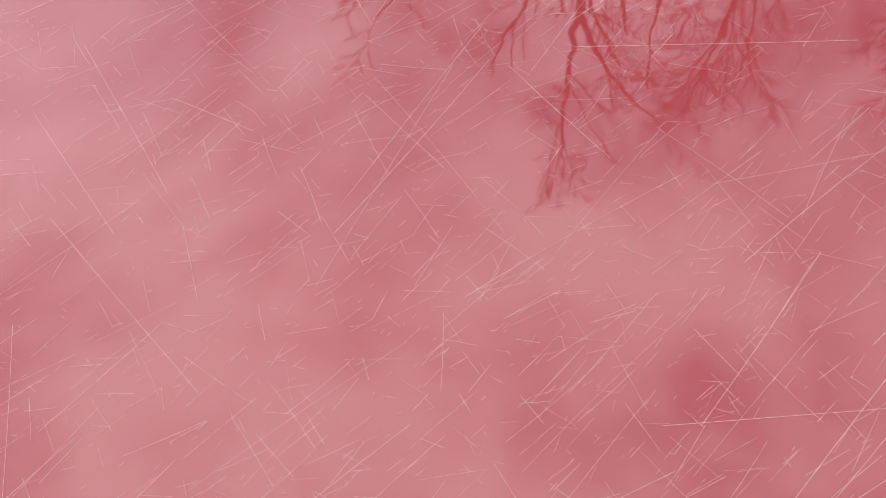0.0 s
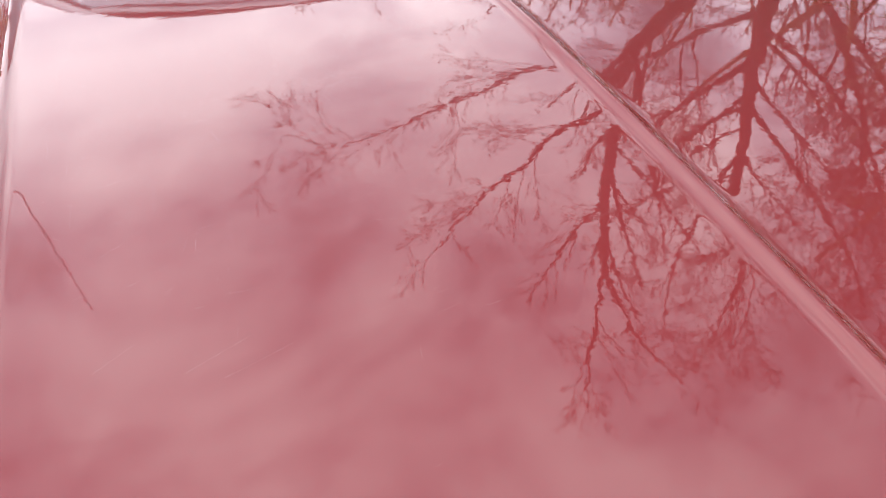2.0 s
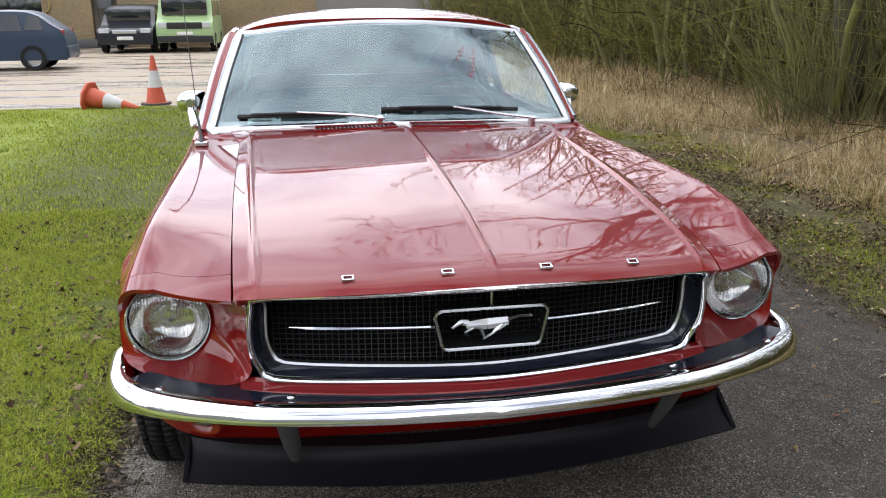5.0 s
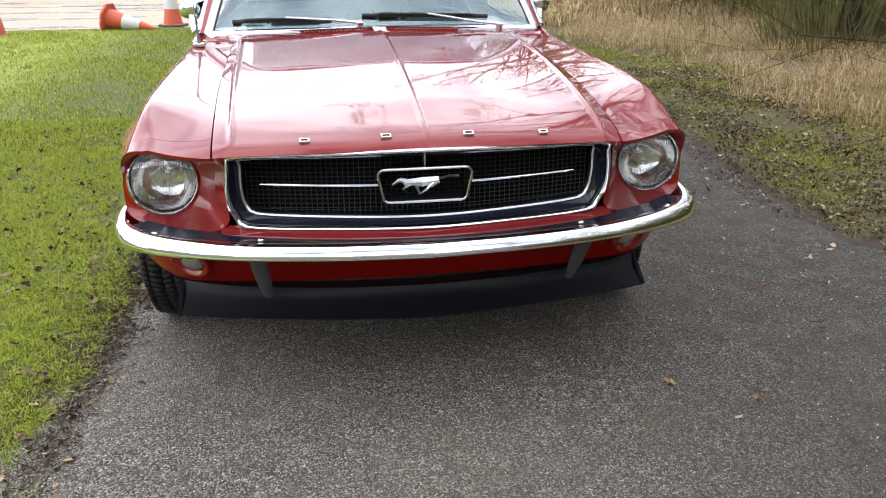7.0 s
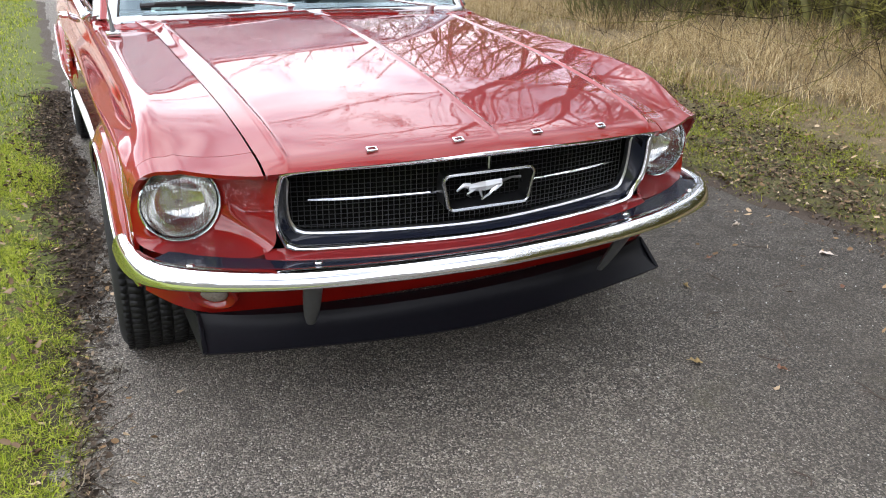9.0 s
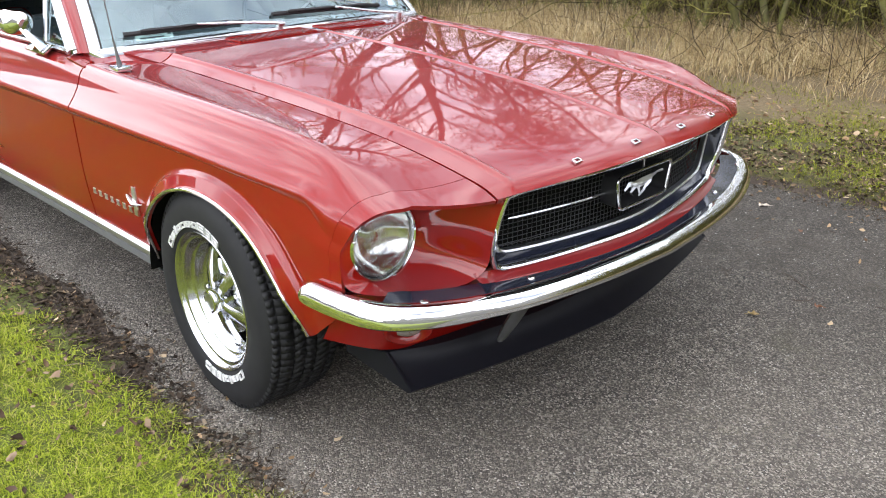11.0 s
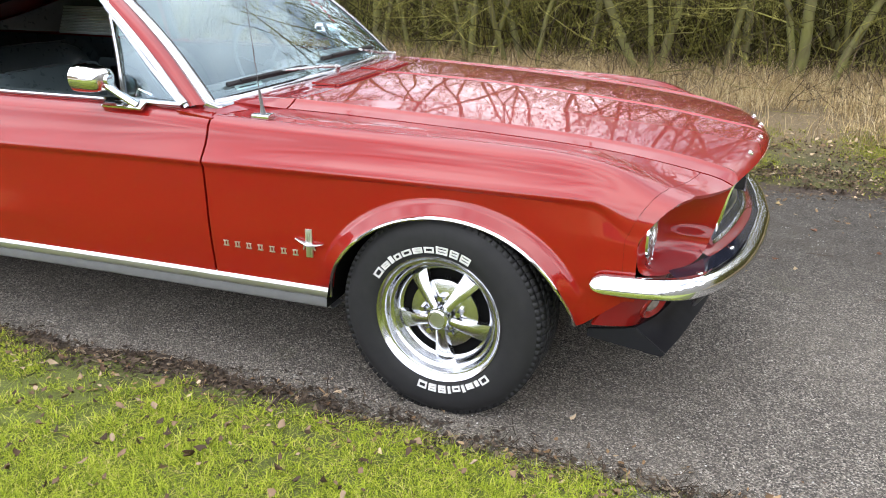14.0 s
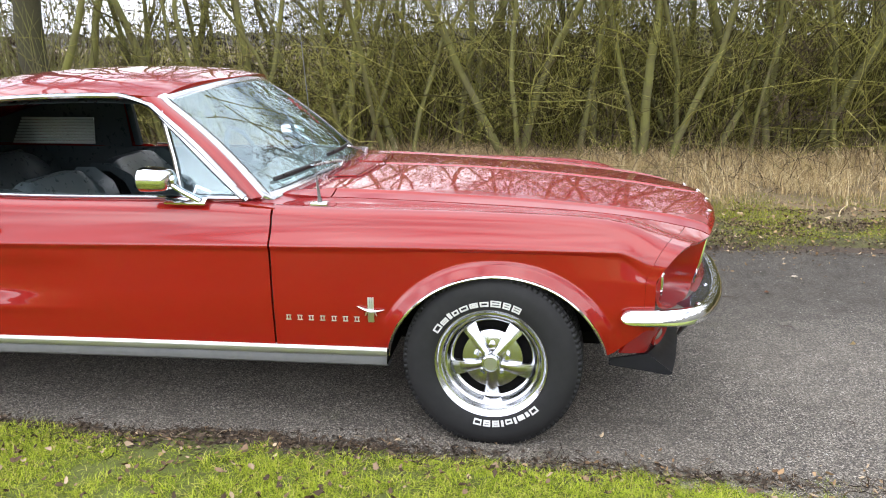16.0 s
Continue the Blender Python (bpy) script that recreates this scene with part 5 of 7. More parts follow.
for s in (-1, 1):
    bm = bmesh.new()
    m = Matrix.Translation((s * 0.832, 2.150, 0.968)) @ Matrix.Rotation(radians(s * 12), 4, "Z") @ Matrix.Rotation(radians(-90), 4, "Z")
    lathe(bm, [(0.055, -0.060), (0.059, -0.055), (0.058, -0.03), (0.055, 0.0), (0.051, 0.025), (0.047, 0.040), (0.040, 0.049), (0.028, 0.053), (0.001, 0.055)], 32, m @ Matrix.Diagonal((1, 1.05, 0.80, 1)))
    inv = m.inverted()
    for v in bm.verts:
        q = inv @ v.co
        r_ = math.hypot(q.y, q.z)
        if r_ > 0.005:
            f_ = 0.96 / ((abs(q.y) / r_) ** 2.8 + (abs(q.z) / r_) ** 2.8) ** (1 / 2.8)
            v.co = m @ Vector((q.x, q.y * f_, q.z * f_))
    mirror = part("door_mirror", bm, CHROME, car, "chrome door mirror on a slim stalk")
    bm = bmesh.new()
    lathe(bm, [(0.052, -0.0585), (0.001, -0.0585)], 28, m @ Matrix.Diagonal((1, 1.05, 0.82, 1)))
    part("mirror_glass", bm, mat("mirror_silver", (0.9, 0.9, 0.9), 0.01, 1.0), mirror)
    bm = bmesh.new()
    tube(bm, [(s * 0.832, 2.11, 0.955), (s * 0.822, 2.07, 0.925), (s * 0.806, 2.01, 0.888)], [0.016, 0.016, 0.020], 10, True, 0.7)
    tube(bm, [(s * 0.832, 2.098, 0.968), (s * 0.832, 2.086, 0.968)], [0.018, 0.016], 12)
    part("mirror_stalk", bm, CHROME, mirror)
    bm = bmesh.new()
    rows = []
    box(bm, (-0.022, -0.075, -0.004), (0.022, 0.085, 0.010), Matrix.Translation((s * 0.802, 2.06, 0.884)) @ Matrix.Rotation(radians(s * 32), 4, "Y"), 0.006)
    part("mirror_base", bm, CHROME, mirror)

bm = bmesh.new()
box(bm, (-0.024, -0.032, -0.004), (0.024, 0.032, 0.012), Matrix.Translation((-0.742, 1.575, 0.868)), 0.006)
aerial = part("aerial_base", bm, CHROME, car, "chrome radio aerial")
bm = bmesh.new()
tube(bm, [(-0.742, 1.575, 0.876), (-0.744, 1.577, 0.905), (-0.748, 1.581, 0.96)], [0.010, 0.006, 0.0035], 8)
tube(bm, [(-0.748, 1.581, 0.96), (-0.768, 1.602, 1.33), (-0.784, 1.626, 1.74)], [0.0018, 0.0016, 0.0011], 6)
part("aerial_mast", bm, mat("aerial_steel", (0.16, 0.16, 0.17), 0.3, 0.6), aerial)

for piv, tip, mid, lv in (((-0.078, 1.655, 0.920), (-0.60, 1.72, 0.958), (-0.39, 1.700, 0.962), (0.085, 0.075)), ((0.540, 1.685, 0.900), (-0.06, 1.700, 0.985), (0.22, 1.690, 0.968), (0.105, 0.085))):
    bm = bmesh.new()
    tube(bm, [piv, (piv[0], piv[1] - 0.01, piv[2] + 0.022)], [0.016, 0.012], 10)
    tube(bm, [(piv[0] + 0.02, piv[1], piv[2] + 0.016), (piv[0] - 0.10, piv[1] + 0.012, piv[2] + 0.030), mid], [0.015, 0.013, 0.009], 8, True, 0.5)
    wip = part("wiper_arm", bm, chrome_material("wiper_metal", (0.55, 0.56, 0.57), 0.2, 0.35), car, "metal wiper arm with black blade")
    bm = bmesh.new()
    d = Vector(mid) - Vector(tip)
    end = Vector(mid) + d * 0.95
    end.z -= 0.010
    a_, b_ = Vector(tip), end
    pts = []
    for k in np.linspace(0, 1, 9):
        p = a_ + (b_ - a_) * float(k)
        uu = p.x / 0.68
        vv = 0.10 if k in (0.0,) else 0.11
        q = Vector(screen_point(max(-1, min(1, uu)), lv[0] + (lv[1] - lv[0]) * float(k))) + Vector((0, -0.007, 0.007))
        pts.append(q)
    tube(bm, pts, 0.0065, 6, True, 1.4)
    pts2 = [p + Vector((0, -0.008, 0.008)) for p in pts[1:-1]]
    tube(bm, pts2, 0.0055, 6)
    part("wiper_blade", bm, BLACK_TRIM, wip)


def on_screen(u, v, off):
    p = screen_point(u, v)
    return np.array(p) + np.array((0, -0.66, 0.75)) * off


c = [on_screen(u, v, -0.005) for u, v in ((-0.825, 0.046), (-0.645, 0.044), (-0.645, 0.098), (-0.825, 0.102))]
sticker = mesh_object("window_notice", c, [(0, 1, 2, 3)], mat("notice_card", (0.62, 0.72, 0.70), 0.5), car, "pale green printed notice inside the windscreen", False)
INK_DARK = mat("notice_ink", (0.03, 0.035, 0.04), 0.6)
fc = bpy.data.curves.new("notice_heading", "FONT")
fc.body = "Do Not"
fc.size = 0.019
fc.align_x = "CENTER"
fc.extrude = 0.0002
fc.materials.append(INK_DARK)
heading = new("notice_heading", fc)
ux = Vector(on_screen(-0.66, 0.073, 0) - on_screen(-0.78, 0.075, 0)).normalized()
nz = Vector((0, -0.66, 0.75))
nz = (nz - ux * nz.dot(ux)).normalized()
uy = nz.cross(ux)
mm = Matrix((ux, uy, nz)).transposed().to_4x4()
mm.translation = Vector(on_screen(-0.74, 0.073, -0.0035))
heading.matrix_basis = mm
heading.parent = sticker
for a0, a1, b0, b1 in ((-0.672, -0.655, 0.070, 0.090), (-0.805, -0.775, 0.056, 0.066), (-0.770, -0.730, 0.055, 0.065), (-0.725, -0.690, 0.054, 0.064)):
    q = [on_screen(u, v, -0.0035) for u, v in ((a0, b0), (a1, b0 - 0.001), (a1, b1 - 0.001), (a0, b1))]
    mesh_object("print_bar", q, [(0, 1, 2, 3)], INK_DARK, sticker, "", False)
# faint red marks on the glass, two slanting rows of short strokes
RED_INK = mat("red_marker", (0.45, 0.05, 0.06), 0.5)
for (u0, v0), (u1, v1), n in (((0.445, 0.59), (0.51, 0.72), 4), ((0.58, 0.70), (0.50, 0.41), 7)):
    for k in range(n):
        q = k / (n - 1)
        u, v = u0 + (u1 - u0) * q, v0 + (v1 - v0) * q
        bm = bmesh.new()
        w_ = 0.016 + 0.006 * (k % 3)
        tube(bm, [on_screen(u - w_, v + 0.012 * (-1) ** k, 0.001), on_screen(u, v - 0.006, 0.001), on_screen(u + w_, v + 0.010, 0.001)], 0.0011, 4)
        tube(bm, [on_screen(u - 0.3 * w_, v - 0.018, 0.001), on_screen(u + 0.2 * w_, v + 0.018, 0.001)], 0.0009, 4)
        part("marker_stroke", bm, RED_INK, windscreen)


# ---- hairline scratches in the hood's lacquer ----
def hood_scratches():
    r = np.random.default_rng(77)
    V, F = [], []
    n = 11000
    for i in range(n):
        x, y = r.normal(-0.27, 0.11), r.normal(0.94, 0.12)
        if not (-0.50 < x < -0.015 and 0.45 < y < 1.3):
            continue
        kind = r.uniform()
        ang = r.normal(0.30, 0.16) if kind < 0.50 else r.normal(1.70, 0.22) if kind < 0.72 else r.normal(-0.32, 0.30)
        long_one = i < 420
        ln = r.uniform(0.012, 0.050) if long_one else float(np.clip(r.exponential(0.0035), 0.0008, 0.012))
        w = r.uniform(0.000012, 0.000028) if long_one else r.uniform(0.000007, 0.000020)
        m = 2 if ln < 0.01 else 5
        bend = r.normal(0, 0.03)
        k = len(V)
        for q in np.linspace(-0.5, 0.5, m):
            a_ = ang + bend * q
            px, py = x + math.cos(a_) * ln * q, y + math.sin(a_) * ln * q
            for sd in (-1, 1):
                qx, qy = px - math.sin(a_) * w * sd, py + math.cos(a_) * w * sd
                V.append((qx, qy, float(hood_z(qx, qy)) + 0.00010))
        F.extend([(k + 2 * i, k + 2 * i + 1, k + 2 * i + 3, k + 2 * i + 2) for i in range(m - 1)])
    m = mat("scratched_lacquer", (0.42, 0.22, 0.21), 0.4)
    ob = big_mesh("scratched_lacquer", V, F, m, hood)
    ob["kind"] = "stuff"
    ob["label"] = "fine pale hairline scratches"
    return ob


hood_scratches()

# ---- ground: lawn, verge and field as one sheet, with the lane laid on it ----
def hash_noise(x, y, scale, seed=0.0):
    return noise.noise((x * scale + seed, y * scale - seed, seed * 1.7))


def left_edge(y):
    return -1.06 - 0.004 * max(0, y - 2) + 0.05 * hash_noise(0, y, 1.3, 3.1) + 0.03 * hash_noise(0, y, 4.0, 7.7)


def right_edge(y):
    base = 2.02 + 0.12 * max(0, 1.2 - y) * (y > -0.5) + (0.20 if y <= -0.5 else 0) + 0.10 * max(0, y - 1.8) * 0.6
    return min(base, 2.75) + 0.06 * hash_noise(3, y, 1.1, 5.0) + 0.03 * hash_noise(3, y, 4.2, 1.0)


def ground_z(x, y):
    if x < 0.5:
        d = left_edge(y) - x
        rise = max(0.0, min(1.0, (d + 0.28 * max(0.2, min(1.3, 0.2 + 0.6 * y))) / 0.40))
        d += 0.10
    else:
        d = x - right_edge(y)
        rise = max(0.0, min(1.0, (d + 0.10) / 0.28))
    z = -0.03 + 0.075 * rise * rise * (3 - 2 * rise)
    near = math.exp(-((d - 0.05) / 0.14) ** 2)
    z += near * (0.020 * hash_noise(x, y, 7, 2.0) + 0.014 * hash_noise(x, y, 22, 4.0))
    z += 0.006 * rise * hash_noise(x, y, 0.8, 9.0)
    if x > 3.2:
        z += 0.10 * min(1, (x - 3.2) / 2.5)
    if y > 11.0 and x < 0.5:
        z -= 0.085 * min(1, (y - 11.0) / 0.8)
    return z


def ground_material():
    m = mat("lawn_and_soil", (0.06, 0.08, 0.02), 0.95)
    n, l, b = nodes(m)
    co = n.new("ShaderNodeTexCoord")
    v = co.outputs["Object"]
    sep = n.new("ShaderNodeSeparateXYZ")
    l.new(v, sep.inputs[0])
    big, mid, fine = noise_tex(n, l, v, 0.7, 5), noise_tex(n, l, v, 9, 5, 0.6), noise_tex(n, l, v, 90, 4, 0.7)
    green = mixc(n, l, noise_tex(n, l, v, 60, 5, 0.7), (0.024, 0.028, 0.008), (0.125, 0.150, 0.017))
    green = mixc(n, l, grey(n, l, big, -0.6, 0.9), green, mixc(n, l, fine, (0.020, 0.016, 0.009), (0.10, 0.105, 0.018)))
    moss = mixc(n, l, grey(n, l, noise_tex(n, l, v, 14, 8, 0.8), -0.8, 2.1), (0.024, 0.019, 0.011), (0.080, 0.076, 0.016))
    straw = mixc(n, l, noise_tex(n, l, v, 45, 6, 0.75), (0.035, 0.024, 0.012), (0.26, 0.19, 0.10))
    field = mixc(n, l, mid, (0.16, 0.125, 0.07), (0.22, 0.18, 0.10))
    soil = mixc(n, l, fine, (0.020, 0.014, 0.010), (0.085, 0.062, 0.044))

    def band(lo, hi):
        r = n.new("ShaderNodeMapRange")
        r.interpolation_type = "SMOOTHSTEP"
        r.inputs["From Min"].default_value, r.inputs["From Max"].default_value = lo, hi
        wob = n.new("ShaderNodeMath")
        wob.operation = "MULTIPLY_ADD"
        wob.inputs[1].default_value = 0.9
        l.new(mid, wob.inputs[0])
        l.new(sep.outputs["X"], wob.inputs[2])
        l.new(wob.outputs[0], r.inputs["Value"])
        return r.outputs["Result"]

    far_green = mixc(n, l, mid, (0.12, 0.15, 0.022), (0.29, 0.35, 0.050))
    c = mixc(n, l, band(-3.0, -1.7), far_green, green)
    c = mixc(n, l, band(1.6, 2.2), c, moss)
    c = mixc(n, l, band(3.2, 4.1), c, straw)
    c = mixc(n, l, band(8.5, 10.5), c, field)
    # bare soil at the lane's two margins
    hz = n.new("ShaderNodeMapRange")
    hz.interpolation_type = "SMOOTHSTEP"
    hz.inputs["From Min"].default_value, hz.inputs["From Max"].default_value = 0.031, 0.021
    add = n.new("ShaderNodeMath")
    add.operation = "MULTIPLY_ADD"
    add.inputs[1].default_value = 0.02
    add.inputs[2].default_value = -0.01
    l.new(mid, add.inputs[0])
    ad2 = n.new("ShaderNodeMath")
    ad2.operation = "ADD"
    l.new(add.outputs[0], ad2.inputs[0])
    l.new(sep.outputs["Z"], ad2.inputs[1])
    l.new(ad2.outputs[0], hz.inputs["Value"])
    c = mixc(n, l, hz.outputs["Result"], c, soil)
    l.new(c, b.inputs["Base Color"])
    bump(n, l, b, fine, 0.6, 0.02)
    return m


xs = np.unique(np.r_[np.linspace(-6, -1.6, 30), np.linspace(-1.6, -0.7, 46), np.linspace(-0.7, 1.6, 6), np.linspace(1.6, 3.2, 50), np.linspace(3.2, 9, 20), [-600, -200, -80, -40, -22, -14, -10, -8, 12, 20, 40, 80, 200, 600]])
ys = np.unique(np.r_[np.linspace(-3, 6, 200), np.linspace(6, 14, 50), np.linspace(-8, -3, 20), np.linspace(14, 40, 20), [-600, -150, -50, -20, -12, 60, 100, 200, 600]])
ground = tagged(sheet("ground", np.array([[(x, y, ground_z(x, y)) for x in xs] for y in ys]), ground_material(), None, "", 0, True), "green lawn, mossy verge and bare muddy lane edges", "ground", kind="structure")


def asphalt_material():
    m = mat("asphalt", (0.08, 0.08, 0.08), 0.85)
    n, l, b = nodes(m)
    v = coords(n, l)
    big = noise_tex(n, l, v, 1.1, 5, 0.6)
    mid = noise_tex(n, l, v, 7, 5, 0.65)
    vo = n.new("ShaderNodeTexVoronoi")
    vo.inputs["Scale"].default_value = 215
    l.new(v, vo.inputs["Vector"])
    chips = ramp(n, l, vo.outputs["Color"], [(0.0, (0.010, 0.009, 0.007)), (0.33, (0.050, 0.043, 0.034)), (0.60, (0.162, 0.142, 0.115)), (0.84, (0.38, 0.34, 0.285)), (1.0, (0.74, 0.69, 0.61))])
    c = mixc(n, l, grey(n, l, big, -0.55, 0.7), chips, (0.225, 0.195, 0.154))
    c = mixc(n, l, grey(n, l, mid, -0.9, 1.1), c, (0.088, 0.076, 0.061))
    moss = ramp(n, l, noise_tex(n, l, v, 2.3, 6, 0.7), [(0.60, (0, 0, 0)), (0.72, (1, 1, 1))])
    c = mixc(n, l, grey(n, l, moss, 0.0, 0.35), c, (0.11, 0.105, 0.045))
    # the colour is darker towards the hedge side, with a wavering edge
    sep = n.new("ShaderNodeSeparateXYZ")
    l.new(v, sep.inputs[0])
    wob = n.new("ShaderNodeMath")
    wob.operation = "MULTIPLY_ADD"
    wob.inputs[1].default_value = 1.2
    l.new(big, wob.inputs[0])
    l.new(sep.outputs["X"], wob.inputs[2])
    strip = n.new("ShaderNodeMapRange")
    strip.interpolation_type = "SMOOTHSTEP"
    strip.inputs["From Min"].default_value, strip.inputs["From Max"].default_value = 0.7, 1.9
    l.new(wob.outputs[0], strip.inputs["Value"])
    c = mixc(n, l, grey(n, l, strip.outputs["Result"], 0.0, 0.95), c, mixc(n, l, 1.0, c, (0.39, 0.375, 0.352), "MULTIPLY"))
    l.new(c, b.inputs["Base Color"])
    l.new(grey(n, l, mid, 0.55, 0.95), b.inputs["Roughness"])
    d = n.new("ShaderNodeMath")
    d.operation = "MULTIPLY_ADD"
    d.inputs[1].default_value = -1.0
    d.inputs[2].default_value = 1.0
    l.new(vo.outputs["Distance"], d.inputs[0])
    bump(n, l, b, d.outputs[0], 1.0, 0.010)
    return m


ys = np.unique(np.r_[np.linspace(-6, 8, 90), [-200, -60, -25, -12, 12, 18, 25, 40, 80, 200]])
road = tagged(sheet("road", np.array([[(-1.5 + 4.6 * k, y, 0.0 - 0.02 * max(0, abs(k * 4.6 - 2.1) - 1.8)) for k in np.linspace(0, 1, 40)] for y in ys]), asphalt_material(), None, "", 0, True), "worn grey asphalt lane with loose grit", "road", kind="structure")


def gravel_material():
    m = mat("gravel", (0.25, 0.21, 0.16), 0.9)
    n, l, b = nodes(m)
    v = coords(n, l)
    f, g = noise_tex(n, l, v, 30, 6, 0.7), noise_tex(n, l, v, 0.5, 5, 0.6, 0.6)
    c = mixc(n, l, f, (0.24, 0.195, 0.14), (0.52, 0.43, 0.32))
    wet = ramp(n, l, noise_tex(n, l, coords(n, l, 1.0, (0.22, 1.5, 1)), 0.9, 7, 0.7), [(0.47, (0, 0, 0)), (0.56, (1, 1, 1))])
    c = mixc(n, l, grey(n, l, wet, 0, 0.55), c, (0.13, 0.115, 0.10))
    l.new(c, b.inputs["Base Color"])
    l.new(grey(n, l, wet, 0.95, 0.16), b.inputs["Roughness"])
    bump(n, l, b, f, 0.4, 0.02)
    return m


tagged(sheet("car_park", np.array([[(x, y + 0.25 * hash_noise(x, 0, 0.8, 2.2) * (y < 14) - 0.28 * (x + 3) * (y < 14) * (-0.6), -0.010) for x in np.linspace(-40, 1.0, 80)] for y in np.r_[11.4, 13, 18, 24, 30, 36]]), gravel_material(), None, "", 0, True), "pale gravel car park with wet patches", "car park", kind="structure")


# ---- blades: grass, straw and litter ----
def blade_field(name, n, area, height, width, material, label, seed, lean=0.6, segs=2, clump=0.0, skip=None, kind_cat="grass"):
    rng = np.random.default_rng(seed)
    x = rng.uniform(area[0], area[1], n)
    y = rng.uniform(area[2], area[3], n)
    keep = np.ones(n, bool)
    if skip is not None:
        keep = skip(x, y, rng)
    x, y = x[keep], y[keep]
    n = len(x)
    z = np.array([ground_z(a_, b_) for a_, b_ in zip(x, y)]) - 0.004
    h = rng.uniform(height[0], height[1], n) * (0.6 + 0.8 * np.array([0.5 + 0.5 * hash_noise(a_, b_, 1.7, 1.1) for a_, b_ in zip(x, y)]))
    w = rng.uniform(width[0], width[1], n)
    t = rng.uniform(0, 2 * np.pi, n)
    d = np.stack([np.cos(t), np.sin(t), 0 * t], 1)
    sd = np.stack([-np.sin(t), np.cos(t), 0 * t], 1)
    tw = rng.uniform(-1, 1, n)[:, None]
    sd = sd + 0.5 * tw * d
    ln = (rng.uniform(0.1, 1.0, n) * lean)[:, None]
    base = np.stack([x, y, z], 1)
    up = np.array([[0, 0, 1.0]])
    rows = []
    for k in range(segs + 1):
        q = k / segs
        c = base + up * (h[:, None] * (q - 0.35 * ln * q * q)) + d * (h[:, None] * ln * q * q)
        ww = w[:, None] * (1 - q) ** 0.7 * 0.5
        rows += [c - sd * ww, c + sd * ww] if k < segs else [c]
    V = np.stack(rows, 1)
    m = V.shape[1]
    F = []
    for k in range(segs - 1):
        a_ = 2 * k
        F += [(a_, a_ + 1, a_ + 3), (a_, a_ + 3, a_ + 2)]
    a_ = 2 * (segs - 1)
    F += [(a_, a_ + 1, a_ + 2)]
    F = (np.array(F)[None] + (np.arange(n) * m)[:, None, None]).reshape(-1, 3)
    ob = big_mesh(name, V.reshape(-1, 3), F, material)
    return tagged(ob, label, kind_cat, kind="stuff")


LAWN = leaf_material("lawn_blades", [(0.0, (0.034, 0.050, 0.008)), (0.30, (0.185, 0.245, 0.020)), (0.70, (0.345, 0.415, 0.036)), (0.90, (0.44, 0.46, 0.075)), (1.0, (0.46, 0.38, 0.17))], trans=True, worn=(0.72, 0.70, 0.5))
VERGE = leaf_material("verge_blades", [(0.0, (0.055, 0.065, 0.008)), (0.45, (0.19, 0.215, 0.014)), (0.80, (0.32, 0.345, 0.030)), (1.0, (0.40, 0.33, 0.15))], trans=True)
STRAW = leaf_material("straw_blades", [(0.0, (0.12, 0.08, 0.036)), (0.4, (0.36, 0.26, 0.125)), (0.8, (0.56, 0.43, 0.235)), (1.0, (0.72, 0.61, 0.39))])


def lawn_keep(x, y, rng):
    e = np.array([left_edge(v) for v in y])
    d = e - x
    patch = np.array([hash_noise(a_, b_, 2.2, 8.0) for a_, b_ in zip(x, y)])
    fine = np.array([hash_noise(a_, b_, 13.0, 3.0) for a_, b_ in zip(x, y)])
    return rng.uniform(0, 1, len(x)) < np.clip((d + 0.035 + 0.06 * np.clip((1.3 - y) / 0.5, 0, 1) + 0.12 * patch + 0.06 * fine) / 0.10, 0, 1) * np.clip(0.66 + 0.7 * patch + 1.0 * fine, 0.06, 1) * np.clip(0.75 + 0.4 * d, 0.6, 1)


def verge_keep(x, y, rng):
    e = np.array([right_edge(v) for v in y])
    d = x - e
    patch = np.array([hash_noise(a_, b_, 1.6, 4.0) for a_, b_ in zip(x, y)])
    fine = np.array([hash_noise(a_, b_, 8.0, 5.0) for a_, b_ in zip(x, y)])
    return rng.uniform(0, 1, len(x)) < np.clip((d - 0.02 + 0.25 * patch) / 0.35, 0, 1) * np.clip(0.55 + 1.6 * patch + 1.1 * fine, 0.03, 1) * np.clip((4.2 - x) / 0.8, 0, 1)


blade_field("lawn_grass", 330000, (-2.3, -1.0, -1.2, 3.4), (0.016, 0.044), (0.0018, 0.0036), LAWN, "short bright green mown grass", 10, 2.6, 2, skip=lawn_keep)
blade_field("lawn_grass", 120000, (-4.4, -2.2, -1.2, 4.2), (0.022, 0.05), (0.0028, 0.005), LAWN, "short bright green mown grass", 11, 1.6, 2, skip=lawn_keep)
blade_field("lawn_grass", 26000, (-2.5, -1.0, 3.3, 4.3), (0.020, 0.045), (0.0026, 0.005), LAWN, "short bright green mown grass", 17, 1.6, 2, skip=lawn_keep)
blade_field("lawn_grass", 170000, (-8.0, -1.0, 4.2, 12.3), (0.020, 0.042), (0.005, 0.010), LAWN, "short bright green mown grass", 12, 0.9, 1, skip=lawn_keep)
blade_field("lawn_grass", 30000, (-8.0, -4.2, -1.5, 4.2), (0.03, 0.06), (0.008, 0.014), LAWN, "short bright green mown grass", 13, 0.9, 1, skip=lawn_keep)
blade_field("verge_grass", 280000, (1.9, 4.3, -3.0, 9.0), (0.012, 0.045), (0.0022, 0.0048), VERGE, "thin mossy verge grass", 14, 2.2, 2, skip=verge_keep)
